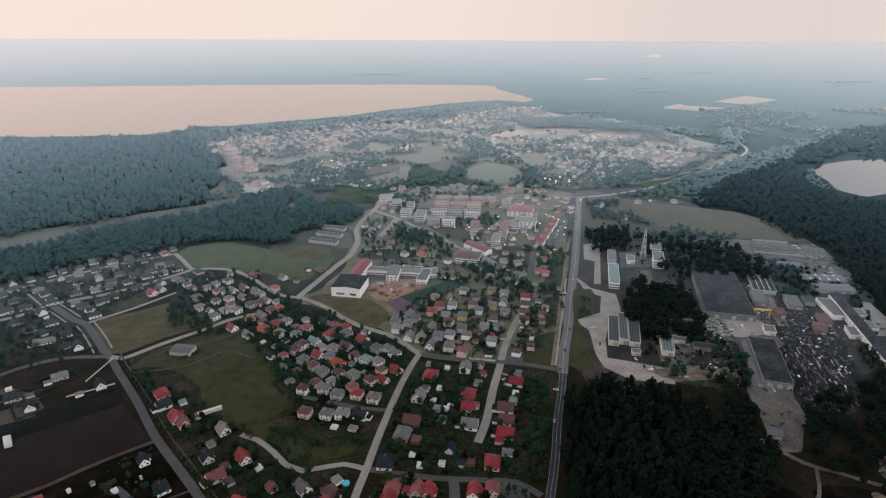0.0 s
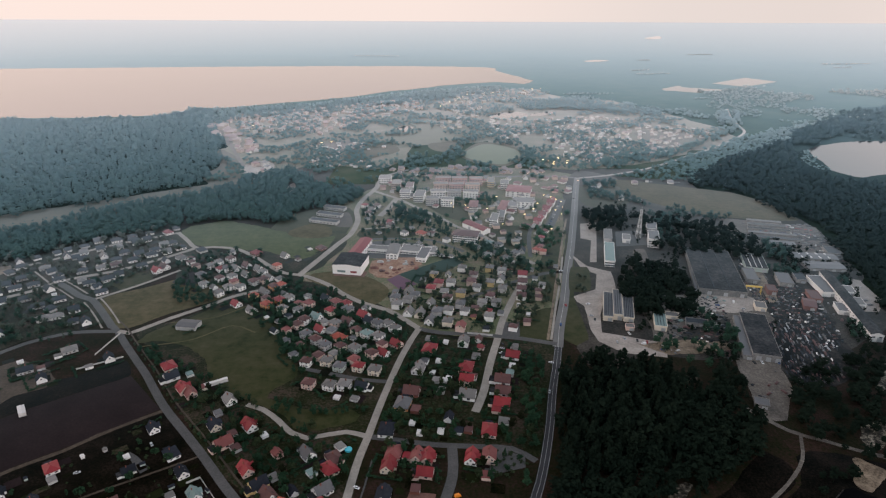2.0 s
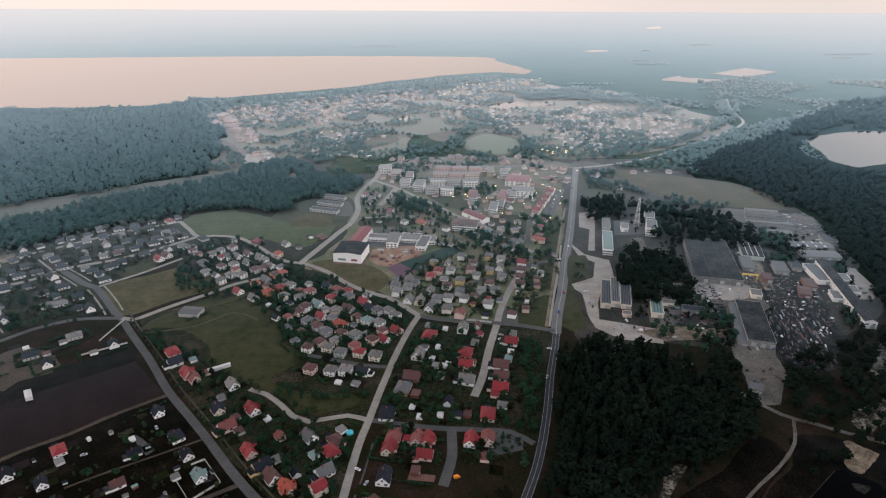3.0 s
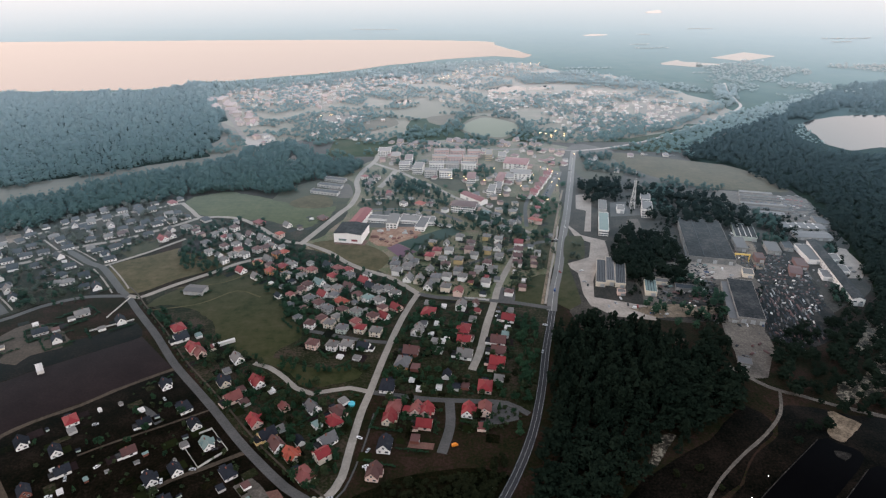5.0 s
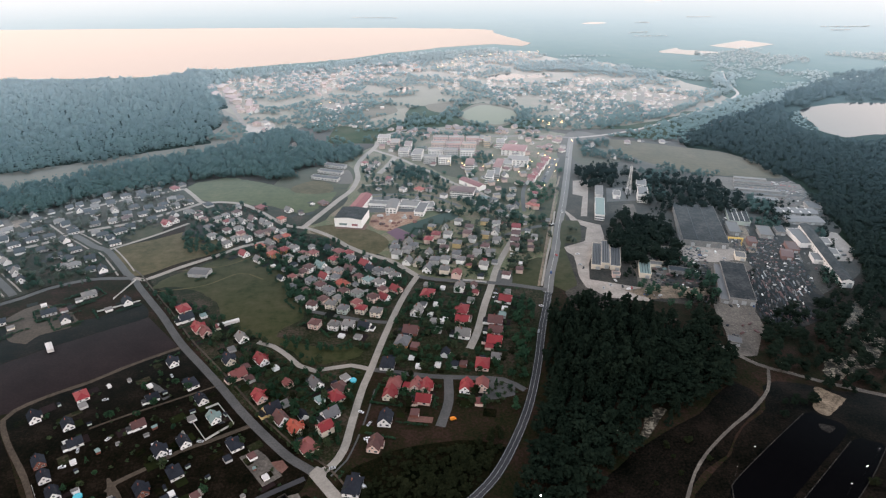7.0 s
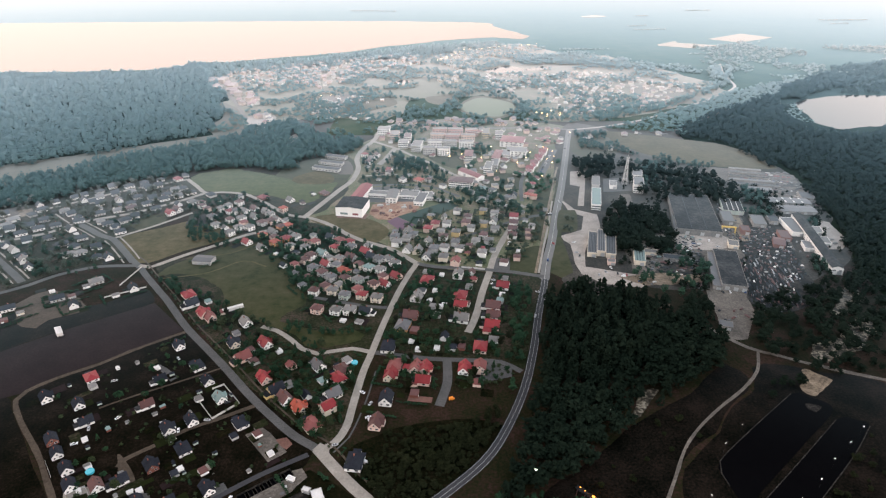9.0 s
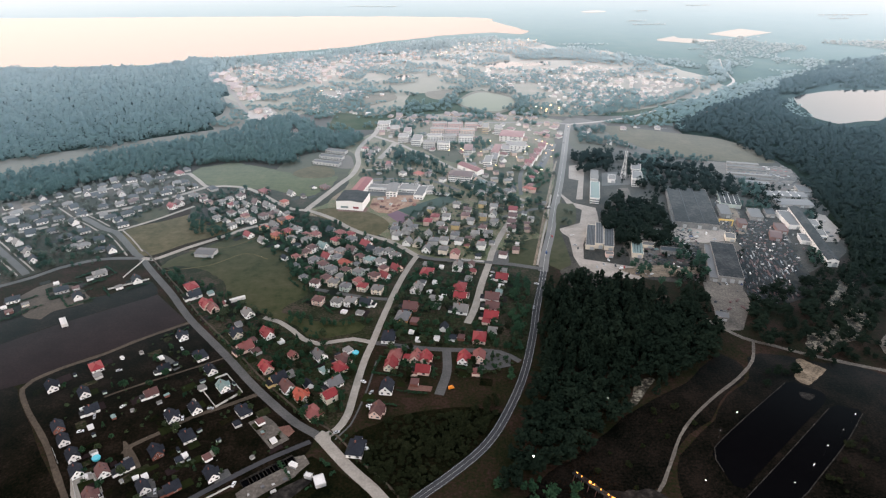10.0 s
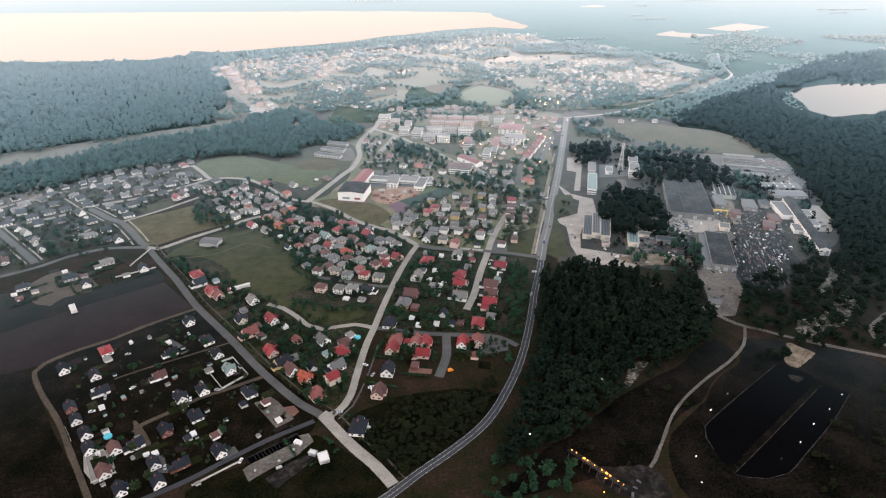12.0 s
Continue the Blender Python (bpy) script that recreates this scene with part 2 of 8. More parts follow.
sand = material("sand", [(0.08, 0.0624, 0.0452), (0.176, 0.1365, 0.0975), (0.288, 0.2262, 0.1638)], grain=0.5, patch=0.1, contrast=1.6)
paving = material("red_paving", [(0.1, 0.052, 0.042), (0.2, 0.11, 0.09)], grain=0.7, patch=0.08)
broken_sand = material("broken_sand", [(0.02, 0.019, 0.015), (0.06, 0.052, 0.04), (0.3, 0.26, 0.2)], grain=0.45, patch=0.12, contrast=2.2)
rubble = material("rubble", [(0.16, 0.085, 0.055), (0.3, 0.17, 0.11), (0.42, 0.33, 0.25)], grain=0.35, patch=0.08, bump=0.5)
tartan = material("tartan_court", [(0.11, 0.055, 0.085), (0.15, 0.08, 0.115)], grain=0.5, patch=0.05)
turf = material("sports_turf", [(0.014, 0.035, 0.024), (0.022, 0.048, 0.034)], grain=0.5, patch=0.05)
stadium_turf = material("stadium_turf", [(0.075, 0.12, 0.05), (0.1, 0.145, 0.065)], grain=0.3, patch=0.03, veil=0.7)
dusty = material("dusty_ground", [(0.018, 0.0169, 0.0144), (0.0402, 0.0361, 0.0309), (0.0763, 0.0675, 0.057)], grain=0.5, patch=0.04, contrast=1.6, veil=0.7)
cinder = material("cinder_ground", [(0.0064, 0.0064, 0.0064), (0.0168, 0.0156, 0.0148), (0.056, 0.0496, 0.044)], grain=0.2, patch=0.06, contrast=1.3, veil=0.6)
coal = material("black_sludge", [(0.002, 0.002, 0.0025), (0.003, 0.003, 0.0035)], grain=0.2, patch=0.02)
paint = material("road_paint", [(0.4, 0.4, 0.385), (0.55, 0.55, 0.53)], grain=0.8, patch=0.1)
lake_water = water_material("lake_water", (0.05, 0.055, 0.06), ior=2.6, rough=0.05, tint=(0.74, 0.75, 0.77))
pond_water = water_material("pond_water", (0.05, 0.055, 0.06), ior=2.6, rough=0.03, tint=(0.86, 0.9, 0.95))
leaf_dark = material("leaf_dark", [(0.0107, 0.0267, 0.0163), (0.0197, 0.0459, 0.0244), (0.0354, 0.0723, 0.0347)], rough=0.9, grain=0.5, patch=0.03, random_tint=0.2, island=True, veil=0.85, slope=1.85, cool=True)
# leaf colour darkened to hold the shade of woods away from the sunset
leaf_shaded = material("leaf_shaded", [(0.0055, 0.0098, 0.0068), (0.0095, 0.0162, 0.0108), (0.016, 0.0245, 0.016)], rough=0.9, grain=0.5, patch=0.03, random_tint=0.2, island=True, veil=0.78, slope=2.4, cool=True)
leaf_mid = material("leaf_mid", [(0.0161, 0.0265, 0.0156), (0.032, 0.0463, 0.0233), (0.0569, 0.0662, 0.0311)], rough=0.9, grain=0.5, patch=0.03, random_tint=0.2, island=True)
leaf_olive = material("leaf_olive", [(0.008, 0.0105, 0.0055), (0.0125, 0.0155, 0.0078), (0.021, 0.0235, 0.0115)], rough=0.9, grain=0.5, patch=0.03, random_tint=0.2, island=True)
# leaves of far trees, with extra distance haze painted into the gloss
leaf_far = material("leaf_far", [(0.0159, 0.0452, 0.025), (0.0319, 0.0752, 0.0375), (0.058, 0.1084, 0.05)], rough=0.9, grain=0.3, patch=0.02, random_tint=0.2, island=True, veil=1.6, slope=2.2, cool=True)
bark = material("bark", [(0.05, 0.04, 0.032), (0.09, 0.075, 0.06)], grain=3, patch=0.3)

# ---- helpers for the ground ----


def smooth_line(pts, step=6.0, closed=False):
    """A Catmull-Rom curve through the points, as evenly stepped points."""
    p = [Vector((x, y)) for x, y in pts]
    if closed:
        p = [p[-1], *p, p[0], p[1]]
    else:
        p = [p[0] * 2 - p[1], *p, p[-1] * 2 - p[-2]]
    out = []
    for i in range(1, len(p) - 2):
        a, b, c, d = p[i - 1], p[i], p[i + 1], p[i + 2]
        steps = max(1, int((c - b).length / step))
        for k in range(steps):
            t = k / steps
            out.append(0.5 * (2 * b + (c - a) * t + (2 * a - 5 * b + 4 * c - d) * t * t + (3 * b - a - 3 * c + d) * t ** 3))
    if not closed:
        out.append(p[-2])
    return out


def link_bm(name, bm, mat, smooth=False):
    me = bpy.data.meshes.new(name)
    bm.to_mesh(me)
    bm.free()
    if smooth:
        me.polygons.foreach_set("use_smooth", [True] * len(me.polygons))
    me.materials.append(mat)
    return new(name, me)


KEEP_OUT = []
LAYER = [0.0]


def patch(name, pts, mat, z, label="", ragged=0.0, step=10.0, curved=True, thick=0.0, category="ground"):
    """A piece of ground of its own outline and cover, laid on the ground sheet."""
    if curved:
        line = smooth_line(pts, step, True)
    else:
        line = []
        for a, b in zip(pts, pts[1:] + pts[:1]):
            a, b = Vector(a), Vector(b)
            n = max(1, int((b - a).length / step)) if ragged else 1
            line += [a.lerp(b, k / n) for k in range(n)]
    LAYER[0] += 0.0004
    z += LAYER[0]
    bm = bmesh.new()
    vs = []
    for i, p in enumerate(line):
        j = Vector((noise.noise((p.x * 0.03, p.y * 0.03, 1)), noise.noise((p.x * 0.03, p.y * 0.03, 7)))) * ragged
        j += Vector((noise.noise((p.x * 0.15, p.y * 0.15, 3)), noise.noise((p.x * 0.15, p.y * 0.15, 9)))) * ragged * 0.35
        vs.append(bm.verts.new((p.x + j.x, p.y + j.y, z)))
    f = bm.faces.new(vs)
    f.normal_update()
    if f.normal.z < 0:
        bmesh.ops.reverse_faces(bm, faces=[f])
    if thick:
        bmesh.ops.extrude_face_region(bm, geom=[f], use_keep_orig=True)
        for v in vs:
            v.co.z -= thick
    if category in ("lake", "pond", "basin", "sand"):
        KEEP_OUT.append([tuple(p) for p in line])
    ob = link_bm(name, bm, mat)
    return tagged(ob, label, category, kind="structure")


ROADS = []


def ribbon(name, pts, width, mat, z, label="", step=8.0, offset=0.0, width_end=None, ragged=0.0, category="road"):
    """A road or path: a strip with thickness along a curve."""
    line = smooth_line(pts, step)
    width_end = width if width_end is None else width_end
    verts, faces = [], []
    n = len(line)
    ROADS.append((np.array(line), max(width, width_end) / 2))
    for i, p in enumerate(line):
        d = (line[min(i + 1, n - 1)] - line[max(i - 1, 0)]).normalized()
        side_way = Vector((d.y, -d.x))
        w = (width + (width_end - width) * i / (n - 1)) / 2
        w *= 1 + ragged * noise.noise((p.x * 0.08, p.y * 0.08, 5))
        c = p + side_way * offset
        for s, dz in ((-1, -0.3), (-1, 0), (1, 0), (1, -0.3)):
            q = c + side_way * w * s
            verts.append((q.x, q.y, z + dz))
    for i in range(n - 1):
        a, b = 4 * i, 4 * i + 4
        for k in range(3):
            faces.append((a + k, b + k, b + k + 1, a + k + 1))
    me = bpy.data.meshes.new(name)
    me.from_pydata(verts, [], faces)
    me.materials.append(mat)
    bm = bmesh.new()
    bm.from_mesh(me)
    bmesh.ops.recalc_face_normals(bm, faces=bm.faces)
    if sum(f.normal.z * f.calc_area() for f in bm.faces) < 0:
        bmesh.ops.reverse_faces(bm, faces=bm.faces)
    bm.to_mesh(me)
    bm.free()
    return tagged(new(name, me), label, category, kind="structure")


# ---- the ground, to the horizon ----
bm = bmesh.new()
bmesh.ops.create_grid(bm, x_segments=150, y_segments=150, size=1)
for v in bm.verts:
    v.co.x, v.co.y = (7000 * (c + 6 * c ** 5) for c in (v.co.x, v.co.y))
# covers picked by distance; the far two have the cool painted haze
covers = [grass, far_meadow, hazy_plain]
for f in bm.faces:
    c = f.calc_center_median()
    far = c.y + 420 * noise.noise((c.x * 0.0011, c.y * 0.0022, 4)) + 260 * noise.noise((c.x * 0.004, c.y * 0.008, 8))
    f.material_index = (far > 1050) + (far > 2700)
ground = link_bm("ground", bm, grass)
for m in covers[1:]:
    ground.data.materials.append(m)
tagged(ground, "dark green and brown grassland under evening haze", "ground", kind="structure")

# ---- water ----
patch("lake_water", [(-1598, 1348), (-1211, 1409), (-1032, 1432), (-781, 1456), (-649, 1492), (-621, 1565), (-552, 1574), (-427, 1647), (-288, 1719), (-142, 1846), (27, 1969), (173, 2032), (260, 1998), (292, 2072), (236, 2204), (186, 2322), (171, 2402), (-184, 2426), (-819, 2389), (-1611, 2301), (-2525, 2199)], lake_water, 0.3, "wide pale lake mirroring the dusk sky", ragged=12, step=40, category="lake")
patch("small_lake_water", [(717, 1175), (819, 1232), (905, 1243), (1051, 1235), (956, 1085), (740, 995), (698, 985), (676, 1027), (692, 1089)], pond_water, 0.3, "small pale lake ringed by dark woods", ragged=8, category="lake")
patch("pond_water", [(114, 1493), (169, 1543), (210, 1509), (201, 1461), (159, 1441), (126, 1447)], pond_water, 0.3, "bright town pond mirroring the sky", ragged=6, category="pond")
patch("pond_water", [(218, 1516), (268, 1545), (278, 1517), (224, 1482)], pond_water, 0.3, "narrow bright pond between trees", ragged=4, category="pond")
patch("pond_water", [(-101, 1346), (-84, 1369), (-65, 1358), (-69, 1324), (-93, 1318)], pond_water, 0.3, "small pond in a green meadow", ragged=3, category="pond")
patch("pond_water", [(867, 2026), (1032, 2157), (1100, 2068), (942, 1958)], pond_water, 0.3, "square fish pond in flat meadows", curved=False, category="pond")
patch("pond_water", [(670, 1907), (746, 1976), (751, 1942), (844, 1901), (817, 1869), (766, 1888), (763, 1837), (685, 1876)], pond_water, 0.3, "irregular shallow pond in wet meadows", ragged=8, category="pond")
patch("pond_water", [(1176, 3772), (1293, 3900), (1257, 3737), (1179, 3696)], pond_water, 0.3, "far pond in the haze", category="pond")
patch("pond_water", [(576, 2614), (637, 2665), (686, 2637), (621, 2596)], pond_water, 0.3, "far narrow pond in the haze", category="pond")

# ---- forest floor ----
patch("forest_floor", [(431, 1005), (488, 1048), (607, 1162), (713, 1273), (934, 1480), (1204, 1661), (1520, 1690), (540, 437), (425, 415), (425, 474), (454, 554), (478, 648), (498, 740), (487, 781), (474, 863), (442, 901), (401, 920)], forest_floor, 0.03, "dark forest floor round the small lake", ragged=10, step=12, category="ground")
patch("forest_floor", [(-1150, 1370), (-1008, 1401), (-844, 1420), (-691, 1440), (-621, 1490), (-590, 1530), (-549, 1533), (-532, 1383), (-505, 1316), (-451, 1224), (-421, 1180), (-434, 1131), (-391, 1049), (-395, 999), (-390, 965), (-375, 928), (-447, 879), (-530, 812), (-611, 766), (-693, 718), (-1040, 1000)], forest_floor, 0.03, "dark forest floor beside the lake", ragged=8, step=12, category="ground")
# ---- built-up ground ----
patch("town_ground", [(-123, 881), (-85, 981), (25, 1039), (223, 986), (167, 739), (134, 625), (106, 599), (18, 624), (-58, 713), (-104, 713), (-176, 770)], town_ground, 0.01, "trodden lawns and paved ground among flats", ragged=6, category="ground")
patch("town_ground", [(-517, 1412), (-324, 1601), (-59, 1712), (314, 1883), (621, 1343), (461, 1131), (240, 1023), (173, 1062), (99, 1221), (-21, 1329), (-89, 1037), (-227, 1055), (-331, 977)], town_ground, 0.01, "far lawns and yards of the hazy town", ragged=20, step=30, category="ground")
patch("estate_ground", [(-557, 585), (-494, 638), (-376, 737), (-320, 711), (-298, 673), (-344, 540), (-319, 498), (-374, 466), (-394, 442), (-445, 420)], estate_ground, 0.01, "patchy young gardens of the new estate", ragged=5, category="ground")
patch("estate_ground", [(-292, 673), (-156, 597), (-85, 540), (-102, 480), (-179, 512), (-235, 533), (-291, 595)], estate_ground, 0.01, "patchy gardens on the hill street", ragged=4, category="ground")
patch("town_ground", [(205, 967), (283, 987), (302, 872), (427, 742), (512, 720), (484, 602), (435, 510), (387, 471), (307, 435), (188, 446), (123, 457)], dusty, 0.01, "dusty grass between factory yards", ragged=6, category="ground")

patch("town_ground", [(-156, 600), (-132, 687), (-105, 722), (-43, 714), (56, 677), (133, 617), (114, 536), (74, 475), (-20, 489), (-85, 542), (-123, 580)], town_ground, 0.012, "trodden grass and yards round the school", ragged=4, category="ground")
patch("estate_ground", [(-213, 545), (-115, 572), (-20, 484), (-39, 412), (-51, 373), (-87, 382), (-121, 412), (-146, 467), (-178, 506)], estate_ground, 0.012, "patchy gardens between close houses", ragged=4, category="ground")

patch("estate_ground", [(-39, 339), (-51, 340), (-39, 412), (-22, 474), (15, 471), (103, 457), (89, 393), (73, 323), (58, 317), (27, 329), (-6, 331)], estate_ground, 0.012, "dark gardens between rows of houses", ragged=4, category="ground")
patch("estate_ground", [(-222, 411), (-148, 382), (-101, 342), (-61, 330), (-56, 287), (-65, 240), (-74, 239), (-129, 286), (-175, 338)], estate_ground, 0.012, "dark gardens between two streets", ragged=4, category="ground")
patch("estate_ground", [(-282, 479), (-257, 498), (-212, 541), (-172, 534), (-125, 480), (-45, 422), (-41, 369), (-60, 323), (-101, 342), (-146, 373), (-191, 391), (-236, 432)], estate_ground, 0.008, "dark gardens and hedges round the meadow", ragged=4, category="ground")
patch("estate_ground", [(-152, 610), (-130, 639), (-118, 697), (-145, 728), (-193, 728), (-224, 701), (-235, 664), (-206, 630), (-182, 614)], estate_ground, 0.012, "trodden grass beside the curving street", ragged=5, category="ground")
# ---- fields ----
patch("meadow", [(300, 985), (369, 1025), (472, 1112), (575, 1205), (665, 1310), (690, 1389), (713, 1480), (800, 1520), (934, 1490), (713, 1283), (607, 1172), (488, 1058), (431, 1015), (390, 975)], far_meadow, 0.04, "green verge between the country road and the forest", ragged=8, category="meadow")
patch("meadow", [(-425, 885), (-375, 925), (-392, 965), (-396, 1000), (-392, 1049), (-434, 1131), (-421, 1150), (-370, 1080), (-345, 1010), (-325, 925), (-375, 880)], meadow, 0.045, "green glade between two woods", ragged=5, category="meadow")
patch("yard", [(-349, 1032), (-325, 1071), (-295, 1046), (-294, 973), (-317, 955)], pale_yard, 0.08, "far pale sandy yard with sheds", ragged=4, category="yard")
patch("yard", [(-238, 1190), (-202, 1230), (-156, 1208), (-160, 1145), (-211, 1144)], gravel, 0.08, "far pale yard among town houses", ragged=5, category="yard")
patch("yard", [(-244, 910), (-239, 941), (-224, 900), (-234, 890)], sand, 0.08, "small bare sandy spot in a wood", ragged=2, step=4, category="sand")
patch("field", [(-356, 329), (-319, 363), (-275, 396), (-255, 411), (-213, 368), (-245, 338), (-285, 307), (-297, 289), (-323, 276), (-339, 263), (-374, 314)], soil, 0.05, "bare ploughed brown field", curved=False, category="field")
patch("field", [(-412, 371), (-395, 390), (-352, 395), (-297, 411), (-277, 437), (-255, 413), (-275, 396), (-319, 363), (-356, 329), (-374, 314)], fallow, 0.05, "rough brown fallow field", ragged=2, category="field")
patch("field", [(-301, 486), (-266, 514), (-222, 554), (-257, 596), (-275, 599), (-312, 571), (-346, 541)], dry_meadow, 0.05, "dry grassy building plot", category="meadow")
patch("meadow", [(-275, 464), (-252, 494), (-216, 533), (-166, 506), (-130, 444), (-121, 412), (-132, 391), (-127, 377), (-100, 368), (-66, 368), (-62, 355), (-82, 345), (-101, 345), (-112, 353), (-136, 373), (-164, 386), (-190, 406), (-207, 443), (-246, 461)], meadow, 0.05, "olive meadow with worn tracks", ragged=7, step=5, category="meadow")
patch("meadow", [(-150, 597), (-127, 611), (-85, 601), (-55, 565), (-67, 534), (-86, 546), (-114, 567)], dry_meadow, 0.05, "dry yellowish school field", ragged=2, category="meadow")
patch("meadow", [(-337, 728), (-290, 767), (-165, 708), (-135, 713), (-155, 647), (-217, 666), (-295, 681)], pasture, 0.05, "light green meadow behind the houses", ragged=7, step=5, category="meadow")
patch("meadow", [(-633, 656), (-587, 697), (-548, 708), (-469, 767), (-353, 863), (-319, 900), (-253, 978), (-281, 1015), (-360, 942), (-534, 832), (-635, 772), (-693, 740)], meadow, 0.05, "long green clearing between two woods", ragged=6, category="meadow")
patch("field", [(279, 966), (358, 941), (401, 920), (442, 901), (474, 863), (487, 781), (419, 786), (360, 805), (308, 857), (274, 906)], dry_meadow, 0.05, "pale stubble field beside the main road", ragged=4, category="field")
patch("field", [(414, 1309), (513, 1330), (548, 1224), (486, 1159), (425, 1158)], meadow, 0.05, "far dull green field among houses", ragged=8, category="field")
patch("meadow", [(76, 505), (110, 529), (98, 467), (71, 474)], meadow, 0.06, "mown grass beside the main road", category="lawn")
patch("meadow", [(-155, 1149), (-27, 1195), (74, 1220), (114, 1295), (19, 1377), (-104, 1335), (-155, 1240)], pasture, 0.05, "far green meadow by the stadium", ragged=8, category="meadow")
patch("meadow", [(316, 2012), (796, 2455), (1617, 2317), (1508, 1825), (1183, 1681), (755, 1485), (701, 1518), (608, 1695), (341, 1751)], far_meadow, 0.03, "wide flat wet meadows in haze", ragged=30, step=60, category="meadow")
patch("stadium_track", [(35, 1124), (81, 1221), (147, 1172), (152, 1108), (113, 1045), (62, 1064)], dry_meadow, 0.09, "pale cinder running track round the pitch", category="track")
patch("stadium_pitch", [(39, 1124), (84, 1205), (139, 1167), (144, 1112), (111, 1057), (66, 1076)], stadium_turf, 0.1, "bright green stadium pitch", category="pitch")
patch("sports_pitch", [(-48, 604), (11, 652), (27, 637), (11, 621), (-24, 581)], turf, 0.1, "dark green artificial turf pitch", curved=False, category="pitch")
patch("sports_court", [(-60, 591), (-48, 603), (-26, 581), (-43, 566)], tartan, 0.12, "purple tartan sports court", curved=False, category="court")

patch("field", [(-25, 1208), (28, 1219), (41, 1170), (15, 1141), (-19, 1155)], dry_meadow, 0.05, "far bare brown field", ragged=6, category="field")
patch("field", [(-175, 1142), (-100, 1192), (-86, 1144), (-136, 1086), (-177, 1076)], dry_meadow, 0.05, "far dry field with worn ground", ragged=6, category="field")
patch("meadow", [(-27, 847), (-5, 867), (46, 807), (33, 773), (4, 790)], meadow, 0.07, "mown green in front of flats", category="lawn")
patch("meadow", [(68, 749), (112, 750), (106, 694), (78, 677), (58, 715)], meadow, 0.07, "green square among town houses", category="lawn")
patch("meadow", [(218, 917), (265, 951), (284, 871), (247, 828), (206, 841)], meadow, 0.07, "green paddocks beside the crossroads", ragged=7, step=5, category="meadow")
patch("meadow", [(-107, 735), (-60, 741), (-31, 720), (-58, 709), (-100, 706)], meadow, 0.07, "green strip behind the school", category="lawn")
patch("field", [(-198, 734), (-174, 758), (-148, 747), (-143, 713), (-189, 712)], dry_meadow, 0.07, "dry plot beside the wood", ragged=2, category="field")
patch("field", [(-517, 585), (-492, 611), (-502, 629), (-533, 610)], dirt, 0.07, "bare earth plot at the wood's edge", ragged=2, category="field")

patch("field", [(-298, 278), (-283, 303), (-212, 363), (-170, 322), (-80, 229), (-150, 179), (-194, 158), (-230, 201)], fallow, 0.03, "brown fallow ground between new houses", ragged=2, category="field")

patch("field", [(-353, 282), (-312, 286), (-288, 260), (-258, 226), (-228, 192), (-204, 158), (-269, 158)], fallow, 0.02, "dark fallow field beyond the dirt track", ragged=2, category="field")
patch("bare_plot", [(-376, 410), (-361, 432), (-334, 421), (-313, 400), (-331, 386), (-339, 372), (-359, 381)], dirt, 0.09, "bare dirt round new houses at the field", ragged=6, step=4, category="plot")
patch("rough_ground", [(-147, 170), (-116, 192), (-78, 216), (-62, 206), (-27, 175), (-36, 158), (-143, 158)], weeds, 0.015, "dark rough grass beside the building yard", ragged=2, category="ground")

patch("meadow", [(112, 470), (134, 470), (137, 545), (146, 600), (157, 660), (170, 740), (160, 720), (142, 640), (125, 560)], meadow, 0.045, "mown verge between the main road and the yards", ragged=1.5, category="lawn")
patch("meadow", [(111, 540), (124, 590), (141, 660), (158, 735), (150, 745), (128, 690), (108, 600)], meadow, 0.045, "mown verge beside the wide road", ragged=1.5, category="lawn")

patch("field", [(-215, 700), (-135, 698), (-122, 745), (-122, 800), (-150, 830), (-205, 795), (-225, 745)], meadow, 0.03, "worn grass round the unfinished flats", ragged=4, category="meadow")

# ---- roads ----
Z = 0.12
MAIN_LINE = [(-39, 157), (-26, 168), (-10, 184), (10, 202), (31, 224), (46, 249), (64, 292), (78, 342), (89, 393), (99, 433), (105, 459)]
ribbon("main_road", MAIN_LINE, 6.6, dark_asphalt, Z, "dark asphalt main road curving through woods")
for side_of in (-1, 1):
    ribbon("road_marking", MAIN_LINE, 0.14, paint, Z + 0.02, "worn white edge line of the main road", offset=2.8 * side_of, category="marking")
ribbon("road_marking", MAIN_LINE, 0.16, paint, Z + 0.02, "white centre line of the main road", category="marking")
UPPER_LINE = [(104, 457), (112, 494), (125, 543), (142, 617), (161, 694), (185, 800), (207, 901), (224, 975)]
ribbon("main_road", UPPER_LINE, 9.5, pale_asphalt, Z + 0.02, "wide grey asphalt main road into town")
ribbon("road_marking", UPPER_LINE, 0.3, paint, Z + 0.04, "white centre line of the wide road", category="marking")
ribbon("cycle_path", [(97, 469), (111, 529), (125, 591), (142, 663), (160, 739), (171, 782)], 2.6, sand, Z, "pale sandy cycle path beside the main road", category="path")
ribbon("cycle_path", [(100, 469), (114, 529), (127, 582), (143, 654)], 2.2, concrete, Z, "pale concrete walkway beside the main road", category="path")
ribbon("main_road", [(221, 972), (289, 995), (369, 1041), (472, 1129), (575, 1223), (653, 1315), (674, 1389), (696, 1484), (733, 1592)], 6.0, concrete, Z + 0.04, "pale country road bending towards the meadows")
ribbon("street", [(224, 975), (163, 985), (83, 983), (24, 1016), (-37, 1030), (-99, 981)], 6.0, asphalt, Z + 0.03, "far town street between flats")
